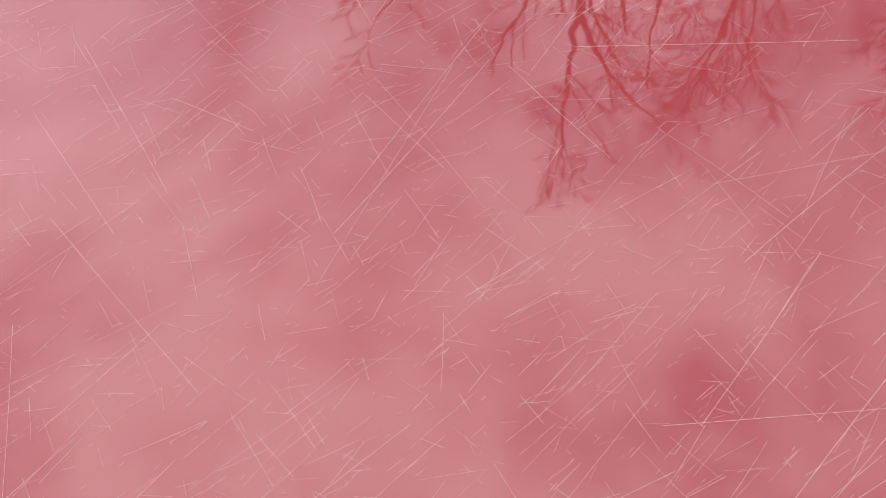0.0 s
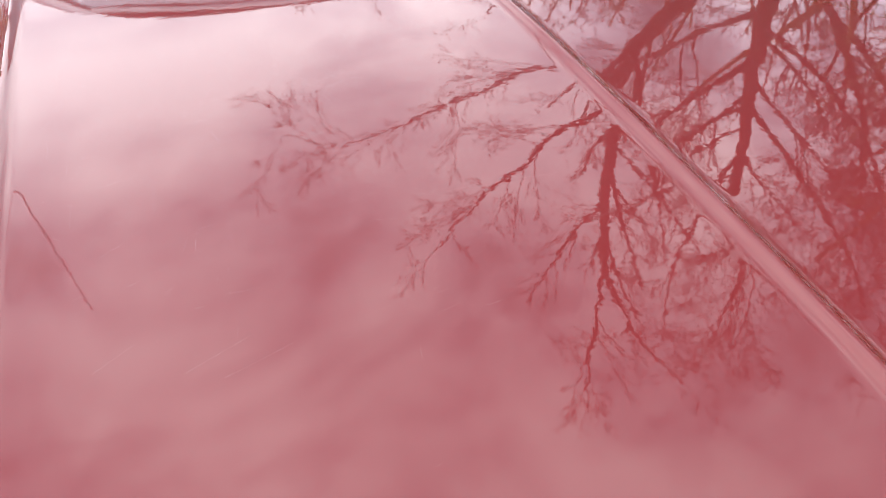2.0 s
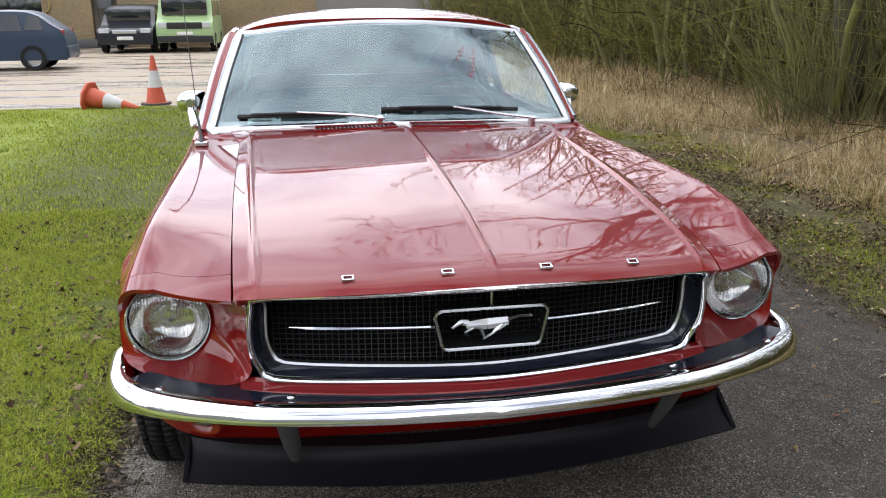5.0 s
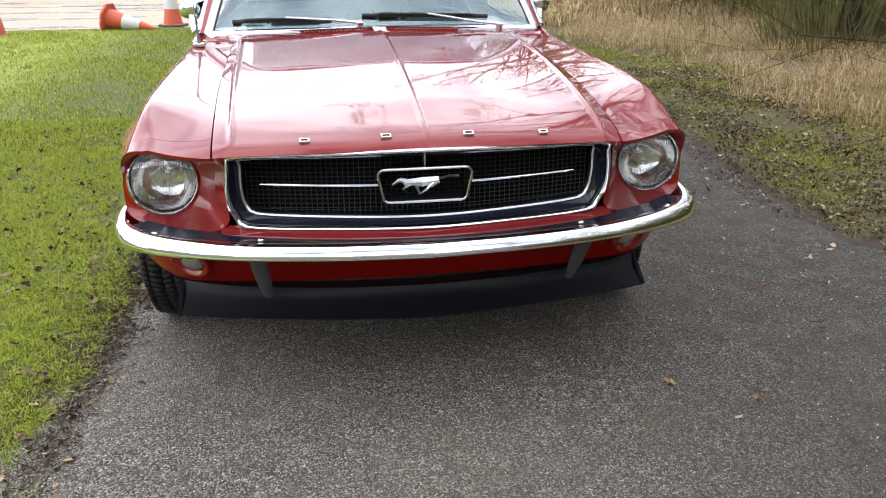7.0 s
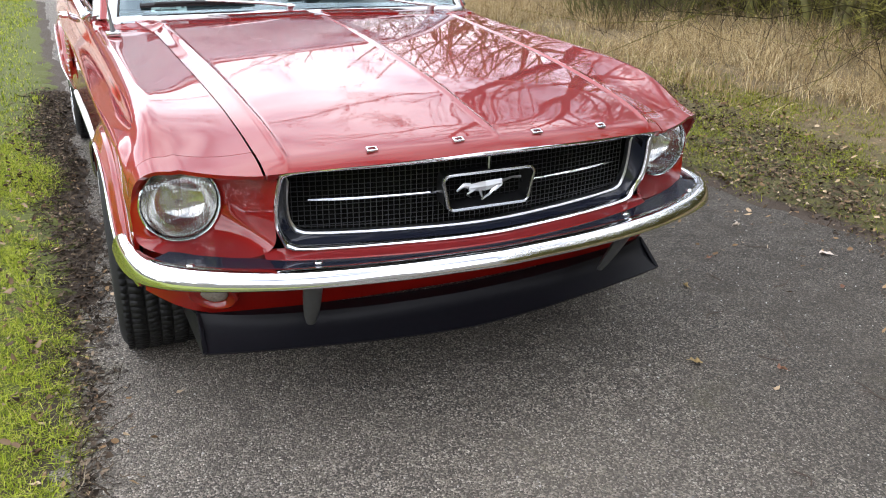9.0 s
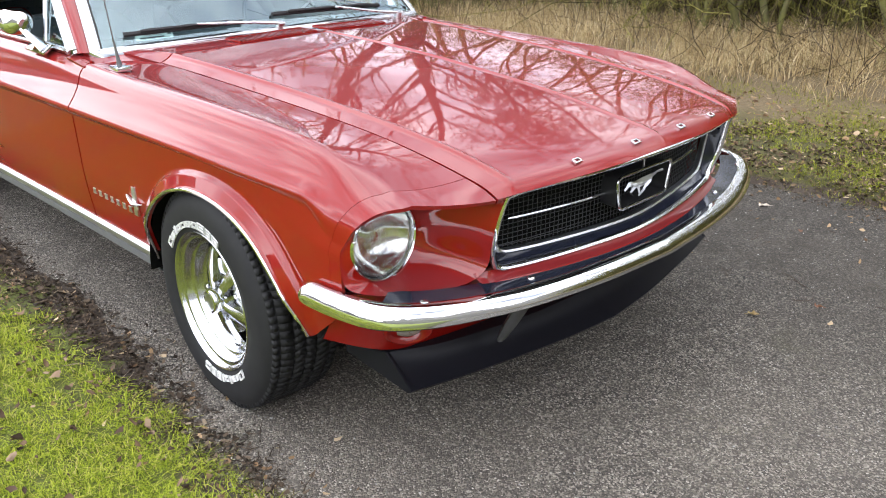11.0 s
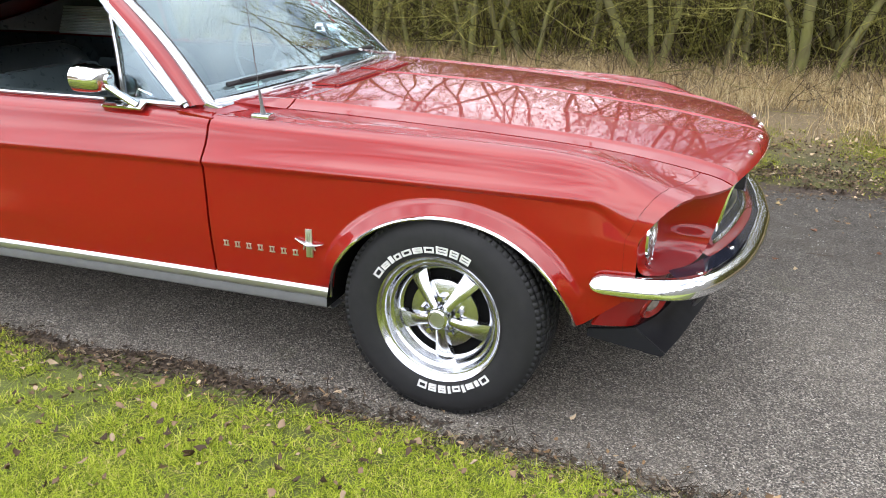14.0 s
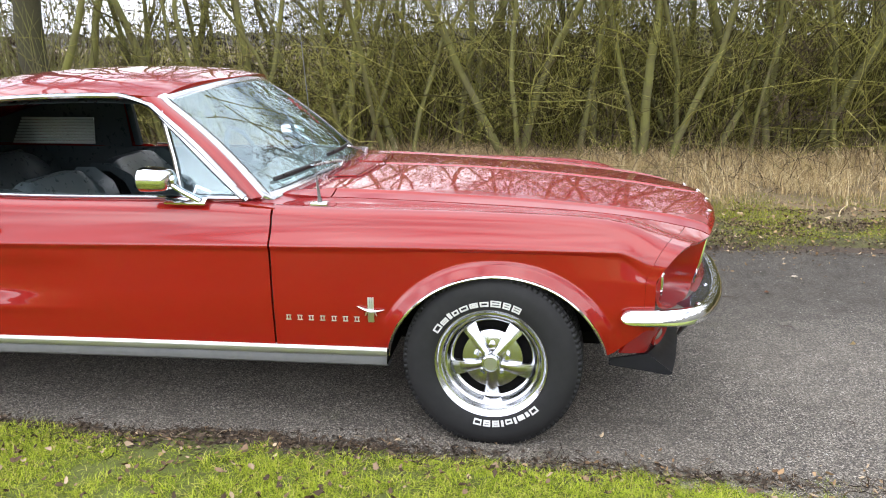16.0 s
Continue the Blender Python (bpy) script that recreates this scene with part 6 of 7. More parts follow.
def straw_keep(x, y, rng):
    clump = np.array([hash_noise(a_, b_, 1.9, 2.0) for a_, b_ in zip(x, y)])
    front = 3.75 - 0.10 * np.clip(y, 0, 8) + 0.35 * np.sin(y * 1.3)
    tuft = np.array([hash_noise(a_, b_, 6.0, 7.0) for a_, b_ in zip(x, y)])
    return rng.uniform(0, 1, len(x)) < np.clip((x - front + 0.5 * tuft) / 0.9, 0, 1) * np.clip(0.6 + 1.6 * clump + 1.2 * tuft, 0.05, 1)


blade_field("dry_grass", 150000, (2.9, 6.2, -6.0, 10.0), (0.05, 0.38), (0.0025, 0.0055), STRAW, "matted dead straw-coloured grass along the hedge", 15, 2.6, 4, skip=straw_keep)
blade_field("dry_grass", 26000, (2.6, 6.4, 10.0, 30.0), (0.2, 0.45), (0.010, 0.018), STRAW, "matted dead straw-coloured grass along the hedge", 16, 2.2, 3, skip=lambda x, y, r: x > 2.9 + 0.3 * np.sin(y))


def litter(name, n, pick, size, material, label, seed, lift=0.004, curl=0.35):
    """Small curled dead leaves, each of six triangles."""
    rng = np.random.default_rng(seed)
    V, F = [], []
    for _ in range(n):
        x, y, z = pick(rng)
        s_ = rng.uniform(*size)
        t = rng.uniform(0, 6.28)
        R = np.array(Euler((rng.normal(0, 0.35), rng.normal(0, 0.35), t)).to_matrix())
        pts = np.array([(0, 0, 0), (-1, 0, 0.2), (-0.45, 0.5, 0.25), (0.35, 0.55, 0.15), (1, 0, 0.25), (0.4, -0.5, 0.2), (-0.4, -0.52, 0.3)]) * (1, rng.uniform(0.6, 1.1), curl * rng.uniform(0.2, 1.6))
        pts[:, 2] += rng.uniform(-0.15, 0.4, 7) * curl * 2
        pts = (pts * s_ * rng.uniform(0.6, 1.25, (7, 1))) @ R.T + (x, y, z + lift)
        k = len(V)
        V.extend(pts)
        F.extend([(k, k + 1 + i, k + 1 + (i + 1) % 6) for i in range(6)])
    return tagged(big_mesh(name, V, F, material), label, "leaf litter", kind="stuff")


DEAD = leaf_material("dead_leaves", [(0.0, (0.035, 0.024, 0.016)), (0.4, (0.09, 0.058, 0.036)), (0.75, (0.18, 0.12, 0.075)), (1.0, (0.34, 0.26, 0.18))])


DEAD_PALE = leaf_material("pale_dead_leaves", [(0.0, (0.09, 0.055, 0.032)), (0.4, (0.19, 0.12, 0.065)), (0.75, (0.30, 0.20, 0.11)), (1.0, (0.48, 0.38, 0.26))])


def at_left_margin(r):
    y = r.uniform(-1.2, 5.0)
    x = left_edge(y) + r.normal(0.0, 0.10)
    return x, y, max(ground_z(x, y), 0.0)


def in_mud(r):
    y = r.uniform(0.0, 1.0) ** 0.55 * 5.2 - 0.3
    wide = min(1.0, max(0.0, (y - 0.3) / 0.9))
    x = left_edge(y) + r.normal(0.010 + 0.045 * wide, 0.030 + 0.025 * wide) + 0.03 * (y > 1.2)
    return x, y, max(ground_z(x, y), 0.0)


def on_lawn(r):
    x, y = -1.12 - 2.6 * r.uniform(0, 1) ** 1.8, r.uniform(-1, 4)
    return x, y, ground_z(x, y) + 0.018


def at_right_margin(r):
    y = r.uniform(-3.5, 9.0)
    x = right_edge(y) + r.normal(0.35, 0.45)
    return x, y, max(ground_z(x, y), 0.0) + 0.006


litter("leaf_litter", 520, at_left_margin, (0.006, 0.018), DEAD_PALE, "brown dead leaves on the muddy lane edge", 21)
litter("leaf_mulch", 5200, in_mud, (0.004, 0.015), leaf_material("dark_mulch", [(0.0, (0.030, 0.022, 0.016)), (0.6, (0.075, 0.055, 0.040)), (0.93, (0.14, 0.105, 0.075)), (1.0, (0.30, 0.24, 0.17))]), "dark rotting leaf mulch along the lane edge", 25, 0.003, 0.7)
litter("leaf_litter", 1300, on_lawn, (0.007, 0.020), DEAD, "brown dead leaves scattered on the lawn", 22, 0.002, 0.9)
litter("leaf_litter", 3600, at_right_margin, (0.006, 0.018), DEAD_PALE, "brown dead leaves on the mossy verge", 23)
def in_right_mud(r):
    y = r.uniform(-3.5, 9.0)
    x = right_edge(y) + abs(r.normal(0.0, 0.30)) - 0.12 + 0.45 * max(0.0, hash_noise(1, y, 0.9, 12.0))
    return x, y, max(ground_z(x, y), 0.0) + 0.003


litter("leaf_mulch", 11000, in_right_mud, (0.003, 0.011), bpy.data.materials["dark_mulch"], "dark rotting leaf mulch along the verge", 26, 0.003, 0.6)


def across_verge(r):
    y = r.uniform(-3.5, 6.0)
    x = right_edge(y) + r.uniform(0.05, 1.25)
    while hash_noise(x, y, 2.6, 17.0) + r.normal(0, 0.25) < 0.0:
        x = right_edge(y) + r.uniform(0.05, 1.25)
        y += r.normal(0, 0.05)
    return x, y, max(ground_z(x, y), 0.0) + 0.007


litter("leaf_mulch", 17000, across_verge, (0.005, 0.017), leaf_material("verge_mulch", [(0.0, (0.030, 0.021, 0.014)), (0.55, (0.085, 0.058, 0.036)), (0.88, (0.17, 0.12, 0.075)), (1.0, (0.36, 0.29, 0.20))]), "brown rotting leaves in patches among the verge grass", 27, 0.003, 0.7)
litter("leaf_litter", 4200, lambda r: (r.normal(3.75, 0.45), r.uniform(-5, 10), 0.06), (0.010, 0.028), DEAD_PALE, "brown dead leaves in the dry grass", 24)


# clods of mud and roots along the left margin
def clods():
    rng = random.Random(31)
    V, F = [], []
    for _ in range(1300):
        y = rng.uniform(0.7, 5.0)
        x = left_edge(y) + rng.gauss(0.05, 0.06)
        s_ = rng.uniform(0.002, 0.008)
        z = max(ground_z(x, y), 0.0)
        bm = bmesh.new()
        bmesh.ops.create_icosphere(bm, subdivisions=1, radius=s_)
        k = len(V)
        for v in bm.verts:
            q = v.co * rng.uniform(0.65, 1.25)
            V.append((x + q.x * 1.3, y + q.y * 1.3, z + q.z * 0.5 + s_ * 0.1))
        F.extend([tuple(k + v.index for v in f.verts) for f in bm.faces])
        bm.free()
    return tagged(big_mesh("mud_clods", V, F, speckled("wet_mud", (0.018, 0.013, 0.009), (0.055, 0.042, 0.03), 60, 0.6, 0.9, 0.5, 0.004)), "dark crumbled mud along the lane edge", "mud", kind="stuff")


clods()


def grit():
    rng = random.Random(33)
    V, F = [], []
    for _ in range(6500):
        x, y = rng.uniform(-1.1, 2.1), rng.uniform(-2.0, 3.6)
        s_ = rng.choice((0.0015, 0.002, 0.0025, 0.003, 0.0045))
        k = len(V)
        for q in ((1, 0, 0), (-0.6, 0.8, 0), (-0.5, -0.9, 0), (0.1, 0, 0.9)):
            V.append((x + q[0] * s_ * rng.uniform(0.7, 1.3), y + q[1] * s_ * rng.uniform(0.7, 1.3), 0.001 + q[2] * s_))
        F.extend([(k, k + 1, k + 3), (k + 1, k + 2, k + 3), (k + 2, k, k + 3)])
    return tagged(big_mesh("road_grit", V, F, leaf_material("grit", [(0, (0.12, 0.115, 0.11)), (0.6, (0.26, 0.25, 0.24)), (1, (0.55, 0.54, 0.52))])), "loose pale grit on the asphalt", "grit", kind="stuff")


grit()

# single leaves and twigs that lie on the lane
LEAF_TAN = speckled("tan_leaf", (0.22, 0.15, 0.055), (0.34, 0.25, 0.11), 80, 0.6, 0.8, 0.3, 0.001)
LEAF_PALE = speckled("pale_leaf", (0.40, 0.33, 0.26), (0.52, 0.45, 0.38), 80, 0.6, 0.8, 0.3, 0.001)
LEAF_RUST = speckled("rust_leaf", (0.13, 0.055, 0.03), (0.22, 0.11, 0.06), 80, 0.6, 0.8, 0.3, 0.001)


def fallen_leaf(x, y, size, material, label, seed):
    rng = random.Random(seed)
    bm = bmesh.new()
    n = 14
    ring = []
    for k in range(n):
        t = 2 * math.pi * k / n
        r = size * (0.72 + 0.28 * math.cos(3 * t) * 0.6) * rng.uniform(0.85, 1.1)
        ring.append(bm.verts.new((r * math.cos(t), 0.6 * r * math.sin(t), 0.006 + 0.010 * rng.random() * (0.5 + abs(math.sin(t))))))
    c = bm.verts.new((0, 0, 0.004))
    for k in range(n):
        bm.faces.new((c, ring[k], ring[(k + 1) % n]))
    tube(bm, [(size * 0.7, 0, 0.006), (size * 1.2, 0.1 * size, 0.004)], 0.0008, 4)
    ob = part("fallen_leaf", bm, material, None)
    ob.matrix_basis = pose(x, y, 0.001, 0, 0, rng.uniform(0, 360))
    return tagged(ob, label, "leaf", "leaves on the lane")


for k, (x, y, s_, mt, lb) in enumerate((
    (0.732, 0.055, 0.028, LEAF_TAN, "tan dead leaf lying on the asphalt"), (1.46, -0.27, 0.024, LEAF_RUST, "rust brown dead leaf on the asphalt"), (1.83, 0.55, 0.040, LEAF_PALE, "pale dry leaf on the asphalt"),
    (1.62, 0.28, 0.022, LEAF_RUST, "rust brown dead leaf on the asphalt"), (1.35, 0.70, 0.020, LEAF_RUST, "rust brown dead leaf on the asphalt"), (1.08, 0.52, 0.020, LEAF_TAN, "tan dead leaf lying on the asphalt"),
    (1.72, 0.95, 0.026, LEAF_PALE, "pale dry leaf on the asphalt"), (0.95, -0.08, 0.022, LEAF_RUST, "rust brown dead leaf on the asphalt"), (1.9, -0.1, 0.028, LEAF_TAN, "tan dead leaf lying on the asphalt"),
    (1.2, -0.55, 0.018, LEAF_RUST, "rust brown dead leaf on the asphalt"), (0.35, -0.75, 0.016, LEAF_TAN, "tan dead leaf lying on the asphalt"), (1.55, -0.8, 0.026, LEAF_PALE, "pale dry leaf on the asphalt"))):
    fallen_leaf(x, y, s_, mt, lb, 40 + k)
TWIG = speckled("twig_bark", (0.035, 0.024, 0.017), (0.08, 0.055, 0.04), 90, 0.7, 0.9, 0.4, 0.001)
for k, (x, y, ln, an) in enumerate(((1.02, 0.30, 0.10, 20), (1.12, 0.08, 0.14, 70), (0.98, -0.02, 0.09, -30), (1.45, 0.40, 0.12, 10), (1.62, 0.72, 0.10, 130), (1.25, 0.55, 0.08, 60), (1.75, 0.20, 0.09, 40), (1.10, -0.28, 0.12, 100), (-0.55, -0.45, 0.06, 15), (0.60, -0.5, 0.07, 80))):
    rng = random.Random(70 + k)
    bm = bmesh.new()
    pts = [(ln * (q - 0.5), 0.012 * math.sin(q * 5 + k), 0.004) for q in np.linspace(0, 1, 6)]
    tube(bm, pts, [0.0022, 0.002, 0.002, 0.0018, 0.0015, 0.001], 5)
    tube(bm, [pts[2], (pts[2][0] + 0.03, pts[2][1] + 0.025, 0.006)], 0.0012, 4)
    ob = part("twig", bm, TWIG, None)
    ob.matrix_basis = pose(x, y, 0.0, 0, 0, an)
    tagged(ob, "thin dark twig lying on the asphalt", "twig", "twigs on the lane")


# ---- trees ----
def bark_material(name, dark, light, moss):
    m = mat(name, dark, 0.9)
    n, l, b = nodes(m)
    v = coords(n, l, 1.0, (1, 1, 0.35))
    f = noise_tex(n, l, v, 45, 6, 0.65)
    g = noise_tex(n, l, coords(n, l), 3.5, 4)
    c = mixc(n, l, f, dark, light)
    c = mixc(n, l, grey(n, l, g, -0.5, 1.5), c, moss)
    l.new(c, b.inputs["Base Color"])
    bump(n, l, b, f, 0.7, 0.012)
    return m


BARK = bark_material("mossy_bark", (0.035, 0.030, 0.015), (0.14, 0.125, 0.060), (0.17, 0.17, 0.038))
BARK_DARK = bark_material("dark_bark", (0.020, 0.016, 0.010), (0.060, 0.050, 0.031), (0.060, 0.058, 0.022))
TWIGS = leaf_material("hedge_twigs", [(0.0, (0.022, 0.019, 0.010)), (0.3, (0.095, 0.085, 0.026)), (0.65, (0.22, 0.21, 0.046)), (1.0, (0.38, 0.36, 0.12))], 0.85)
TWIGS_BROWN = leaf_material("brown_twigs", [(0.0, (0.028, 0.020, 0.014)), (0.5, (0.08, 0.058, 0.036)), (1.0, (0.18, 0.14, 0.095))], 0.85)


class Wood:
    """Gathers tapering limbs as plain arrays."""

    def __init__(self, seed):
        self.rng, self.v, self.f, self.count, self.wobble = np.random.default_rng(seed), [], [], 0, 0.17

    def limb(self, pts, r0, r1, sides):
        pts = np.asarray(pts, float)
        n = len(pts)
        t = np.gradient(pts, axis=0)
        t /= np.linalg.norm(t, axis=1, keepdims=True) + 1e-9
        ref = np.where(np.abs(t[:, 2:3]) < 0.8, np.array([[0, 0, 1.0]]), np.array([[1.0, 0, 0]]))
        a_ = np.cross(t, ref)
        a_ /= np.linalg.norm(a_, axis=1, keepdims=True) + 1e-9
        b_ = np.cross(a_, t)
        r = np.linspace(r0, r1, n)[:, None, None]
        th = 2 * np.pi * np.arange(sides) / sides
        ring = pts[:, None] + r * (a_[:, None] * np.cos(th)[None, :, None] + b_[:, None] * np.sin(th)[None, :, None])
        self.v.append(ring.reshape(-1, 3))
        i, j = np.meshgrid(np.arange(n - 1), np.arange(sides), indexing="ij")
        k = (j + 1) % sides
        q = np.stack([i * sides + j, i * sides + k, (i + 1) * sides + k, (i + 1) * sides + j], -1).reshape(-1, 4)
        self.f.append(q + self.count)
        self.count += n * sides

    def wander(self, start, way, length, steps, jitter, lift=0.0):
        p, d = np.array(start, float), np.array(way, float)
        d /= np.linalg.norm(d)
        out = [p.copy()]
        for _ in range(steps):
            d = d + self.rng.normal(0, jitter, 3) + (0, 0, lift)
            d /= np.linalg.norm(d)
            p = p + d * length / steps
            out.append(p.copy())
        return np.array(out)

    def grow(self, pts, r0, r1, depth, kids, spread, shrink, twig_r=0.003, lift=0.02, start=0.25):
        """Side limbs along a limb, and theirs in turn."""
        n = len(pts)
        for k in range(kids):
            q = start + (1 - start) * (k + self.rng.uniform(0.1, 0.9)) / kids
            i = min(int(q * (n - 1)), n - 2)
            p = pts[i] + (pts[i + 1] - pts[i]) * (q * (n - 1) - i)
            along = pts[i + 1] - pts[i]
            along /= np.linalg.norm(along) + 1e-9
            side = self.rng.normal(0, 1, 3)
            side -= along * (side @ along)
            side /= np.linalg.norm(side) + 1e-9
            way = along * self.rng.uniform(0.5, 1.0) + side * spread * self.rng.uniform(0.6, 1.3)
            total = np.linalg.norm(pts[-1] - pts[0])
            length = total * shrink * self.rng.uniform(0.6, 1.25) * (1.15 - 0.55 * q)
            r = max(twig_r, (r0 + (r1 - r0) * q) * self.rng.uniform(0.42, 0.62))
            kid = self.wander(p, way, length, 6 if depth > 1 else 4, self.wobble, lift)
            self.limb(kid, r, max(twig_r * 0.6, r * 0.3), 5 if r > 0.02 else 4 if r > 0.009 else 3)
            if depth > 1:
                self.grow(kid, r, r * 0.3, depth - 1, max(3, int(kids * 0.8)), spread, shrink, twig_r, lift)

    def mesh(self, name, material, parent):
        ob = big_mesh(name, np.concatenate(self.v), np.concatenate(self.f), material, parent)
        ob.data.polygons.foreach_set("use_smooth", [True] * len(ob.data.polygons))
        return ob


# the great bare tree beside the lane, whose limbs reach over it
oak = thing("bare_tree", "large bare winter tree with dark spreading limbs beside the lane", "tree", at=(5.3, 6.5, 0))
base = np.array((5.3, 6.5, 0.0))
wood, crown = Wood(7), Wood(8)
crown.wobble = 0.10
trunk = catmull([(0, 0, -0.1), (0.06, -0.04, 0.6), (0.02, 0.02, 1.4), (-0.06, -0.06, 2.3)], 14)
wood.limb(trunk, 0.165, 0.14, 14)
wood.limb(catmull([(0, 0, -0.05), (0.1, 0.05, 0.3)], 4), 0.24, 0.16, 14)
limbs = [
    ([(-0.05, -0.05, 2.1), (-0.6, -0.25, 2.4), (-1.05, -0.4, 2.6), (-1.65, -0.5, 3.3), (-1.85, -0.55, 3.9), (-2.05, -0.6, 4.65), (-2.2, -0.8, 5.8), (-2.15, -0.9, 7.0)], 0.15, 0.045),
    ([(-0.06, -0.06, 2.2), (-0.35, -0.4, 3.2), (-0.2, -0.5, 4.5), (-0.15, -0.6, 5.3), (-0.2, -0.9, 6.6), (-0.3, -1.2, 8.0)], 0.15, 0.02),
    ([(-2.15, -0.9, 7.0), (-2.2, -0.95, 8.0), (-2.25, -1.0, 9.0), (-2.1, -1.0, 10.2)], 0.05, 0.008),
    ([(-2.15, -0.9, 7.0), (-1.8, -0.9, 7.8), (-1.3, -0.9, 8.8), (-0.5, -1.0, 10.0)], 0.05, 0.008),
    ([(-2.05, -0.6, 4.65), (-2.7, -0.7, 4.8), (-3.4, -0.8, 5.3), (-4.2, -0.9, 6.0)], 0.05, 0.008),
    ([(-1.85, -0.55, 3.9), (-3.0, -0.6, 4.0), (-3.8, -0.7, 4.2), (-4.9, -0.9, 4.3), (-5.4, -0.9, 4.0)], 0.04, 0.005),
    ([(0.0, 0.0, 2.0), (0.5, -0.3, 2.9), (0.75, -0.5, 3.5), (1.2, -0.8, 4.6), (1.4, -1.2, 6.0)], 0.10, 0.012),
    ([(-0.2, -0.5, 4.5), (0.5, -1.2, 5.5), (0.9, -1.9, 6.4), (1.0, -2.6, 7.4)], 0.06, 0.01),
    ([(-0.35, -0.4, 3.2), (0.2, -0.9, 3.8), (0.5, -1.5, 4.4), (0.4, -2.4, 5.2)], 0.06, 0.01),
    ([(0.5, -0.3, 2.9), (1.3, -1.2, 4.2), (1.9, -2.2, 5.6), (2.2, -3.0, 7.0)], 0.06, 0.01),
    ([(-0.15, -0.6, 5.3), (-0.9, -0.9, 5.9), (-1.4, -1.2, 6.8), (-1.5, -1.4, 8.0)], 0.04, 0.008),
    ([(-0.3, -0.3, 3.0), (-0.6, 0.8, 4.4), (-0.9, 1.6, 5.6), (-1.1, 2.0, 7.0)], 0.07, 0.01),
]
for kk, (pts, r0, r1) in enumerate(limbs):
    p = catmull(pts, 4 * len(pts))
    p = p + crown.rng.normal(0, 0.018, p.shape)
    wood.limb(p, r0 * 0.72, r1, 9)
    dense = kk in (1, 6, 7, 8, 9)
    crown.grow(p, r0 * 0.5, r1, 3, 20 if dense else 13, 0.85 if dense else 0.75, 0.40 if dense else 0.36, 0.0030 if dense else 0.0024, 0.02, 0.35 if kk == 0 else 0.2)
wood.mesh("trunk", BARK_DARK, oak)
crown.mesh("crown", BARK_DARK, oak)


def hedge_tree(k, tall, stems, twigs):
    """A slim mossy hedgerow tree about the origin."""
    t = thing("hedge_tree", "slim mossy hedgerow tree with a tangle of bare twigs", "tree", "hedgerow trees")
    w, c = Wood(100 + k), Wood(200 + k)
    c.wobble = 0.30
    for _ in range(stems):
        a_ = w.rng.uniform(0, 6.28)
        lean = w.rng.uniform(0.05, 0.38)
        st = w.wander((0.16 * math.cos(a_), 0.16 * math.sin(a_), -0.1), (lean * math.cos(a_), lean * math.sin(a_), 1), tall * w.rng.uniform(0.8, 1.15), 12, 0.14, 0.04)
        r = w.rng.uniform(0.020, 0.052)
        w.limb(st, r * 1.15, r * 0.35, 8)
        c.grow(st, r * 0.48, r * 0.2, 3, twigs, 1.15, 0.24, 0.0034, 0.0, 0.05)
    w.mesh("trunk", BARK, t)
    c.mesh("crown", TWIGS_BROWN if k % 6 == 4 else TWIGS, t)
    return t


variants = [hedge_tree(k, 5.0 + 0.4 * (k % 3), 2 + k % 2, 16) for k in range(6)]
rng = random.Random(17)
spots = []
y = -9.0
while y < 34:
    spots.append((rng.uniform(5.6, 6.4) - (0.1 if y > 6 else 0), y))
    y += rng.uniform(0.42, 0.72)
y = -12.0
while y < 34:
    spots.append((rng.uniform(6.7, 7.8), y))
    y += rng.uniform(0.8, 1.4)
for k, (x, y) in enumerate(spots):
    if abs(y - 6.5) < 0.6 and x < 6.2:
        continue
    thin = 2.0 < y < 7.5
    z = 0.05
    s_ = rng.uniform(0.9, 1.25) * (0.78 if thin and k % 3 else 1.0)
    if k < 6:
        ob = variants[k]
        ob.matrix_basis = Matrix.Translation((x, y, z)) @ Matrix.Rotation(rng.uniform(0, 6.28), 4, "Z")
    else:
        src = variants[rng.randrange(6)]
        ob = copy_thing(src, Matrix.Translation((x, y, z)) @ Matrix.Rotation(rng.uniform(0, 6.28), 4, "Z"))
        ob.scale = (s_, s_, s_ * rng.uniform(0.95, 1.2))


# low thicket of thin stems filling the hedge's foot, and dead stalks before it
def thicket(name, n, xr, yr, hr, r, material, label, seed):
    w = Wood(seed)
    for _ in range(n):
        x, y = w.rng.uniform(*xr), w.rng.uniform(*yr)
        st = w.wander((x, y, 0.02), (w.rng.normal(0, 0.45), w.rng.normal(0, 0.45), 1), w.rng.uniform(*hr), 7, 0.28, 0.02)
        w.limb(st, w.rng.uniform(*r), 0.0015, 3)
    return tagged(w.mesh(name, material, None), label, "undergrowth", kind="stuff")


thicket("hedge_undergrowth", 8500, (6.2, 8.6), (-12, 3.2), (1.5, 5.8), (0.003, 0.008), TWIGS, "dense tangle of thin hedge stems", 301)
thicket("hedge_undergrowth", 6500, (6.0, 8.6), (3.0, 22), (0.9, 3.2), (0.003, 0.008), TWIGS, "dense tangle of thin hedge stems", 304)
thicket("hedge_undergrowth", 6500, (6.5, 9.0), (-12, 34), (0.9, 3.3), (0.004, 0.010), TWIGS_BROWN, "dense tangle of brown hedge stems", 302)
thicket("dead_stalks", 1300, (4.2, 6.0), (-7, 14), (0.4, 1.1), (0.002, 0.004), TWIGS_BROWN, "thin dead stalks standing in the dry grass", 303)

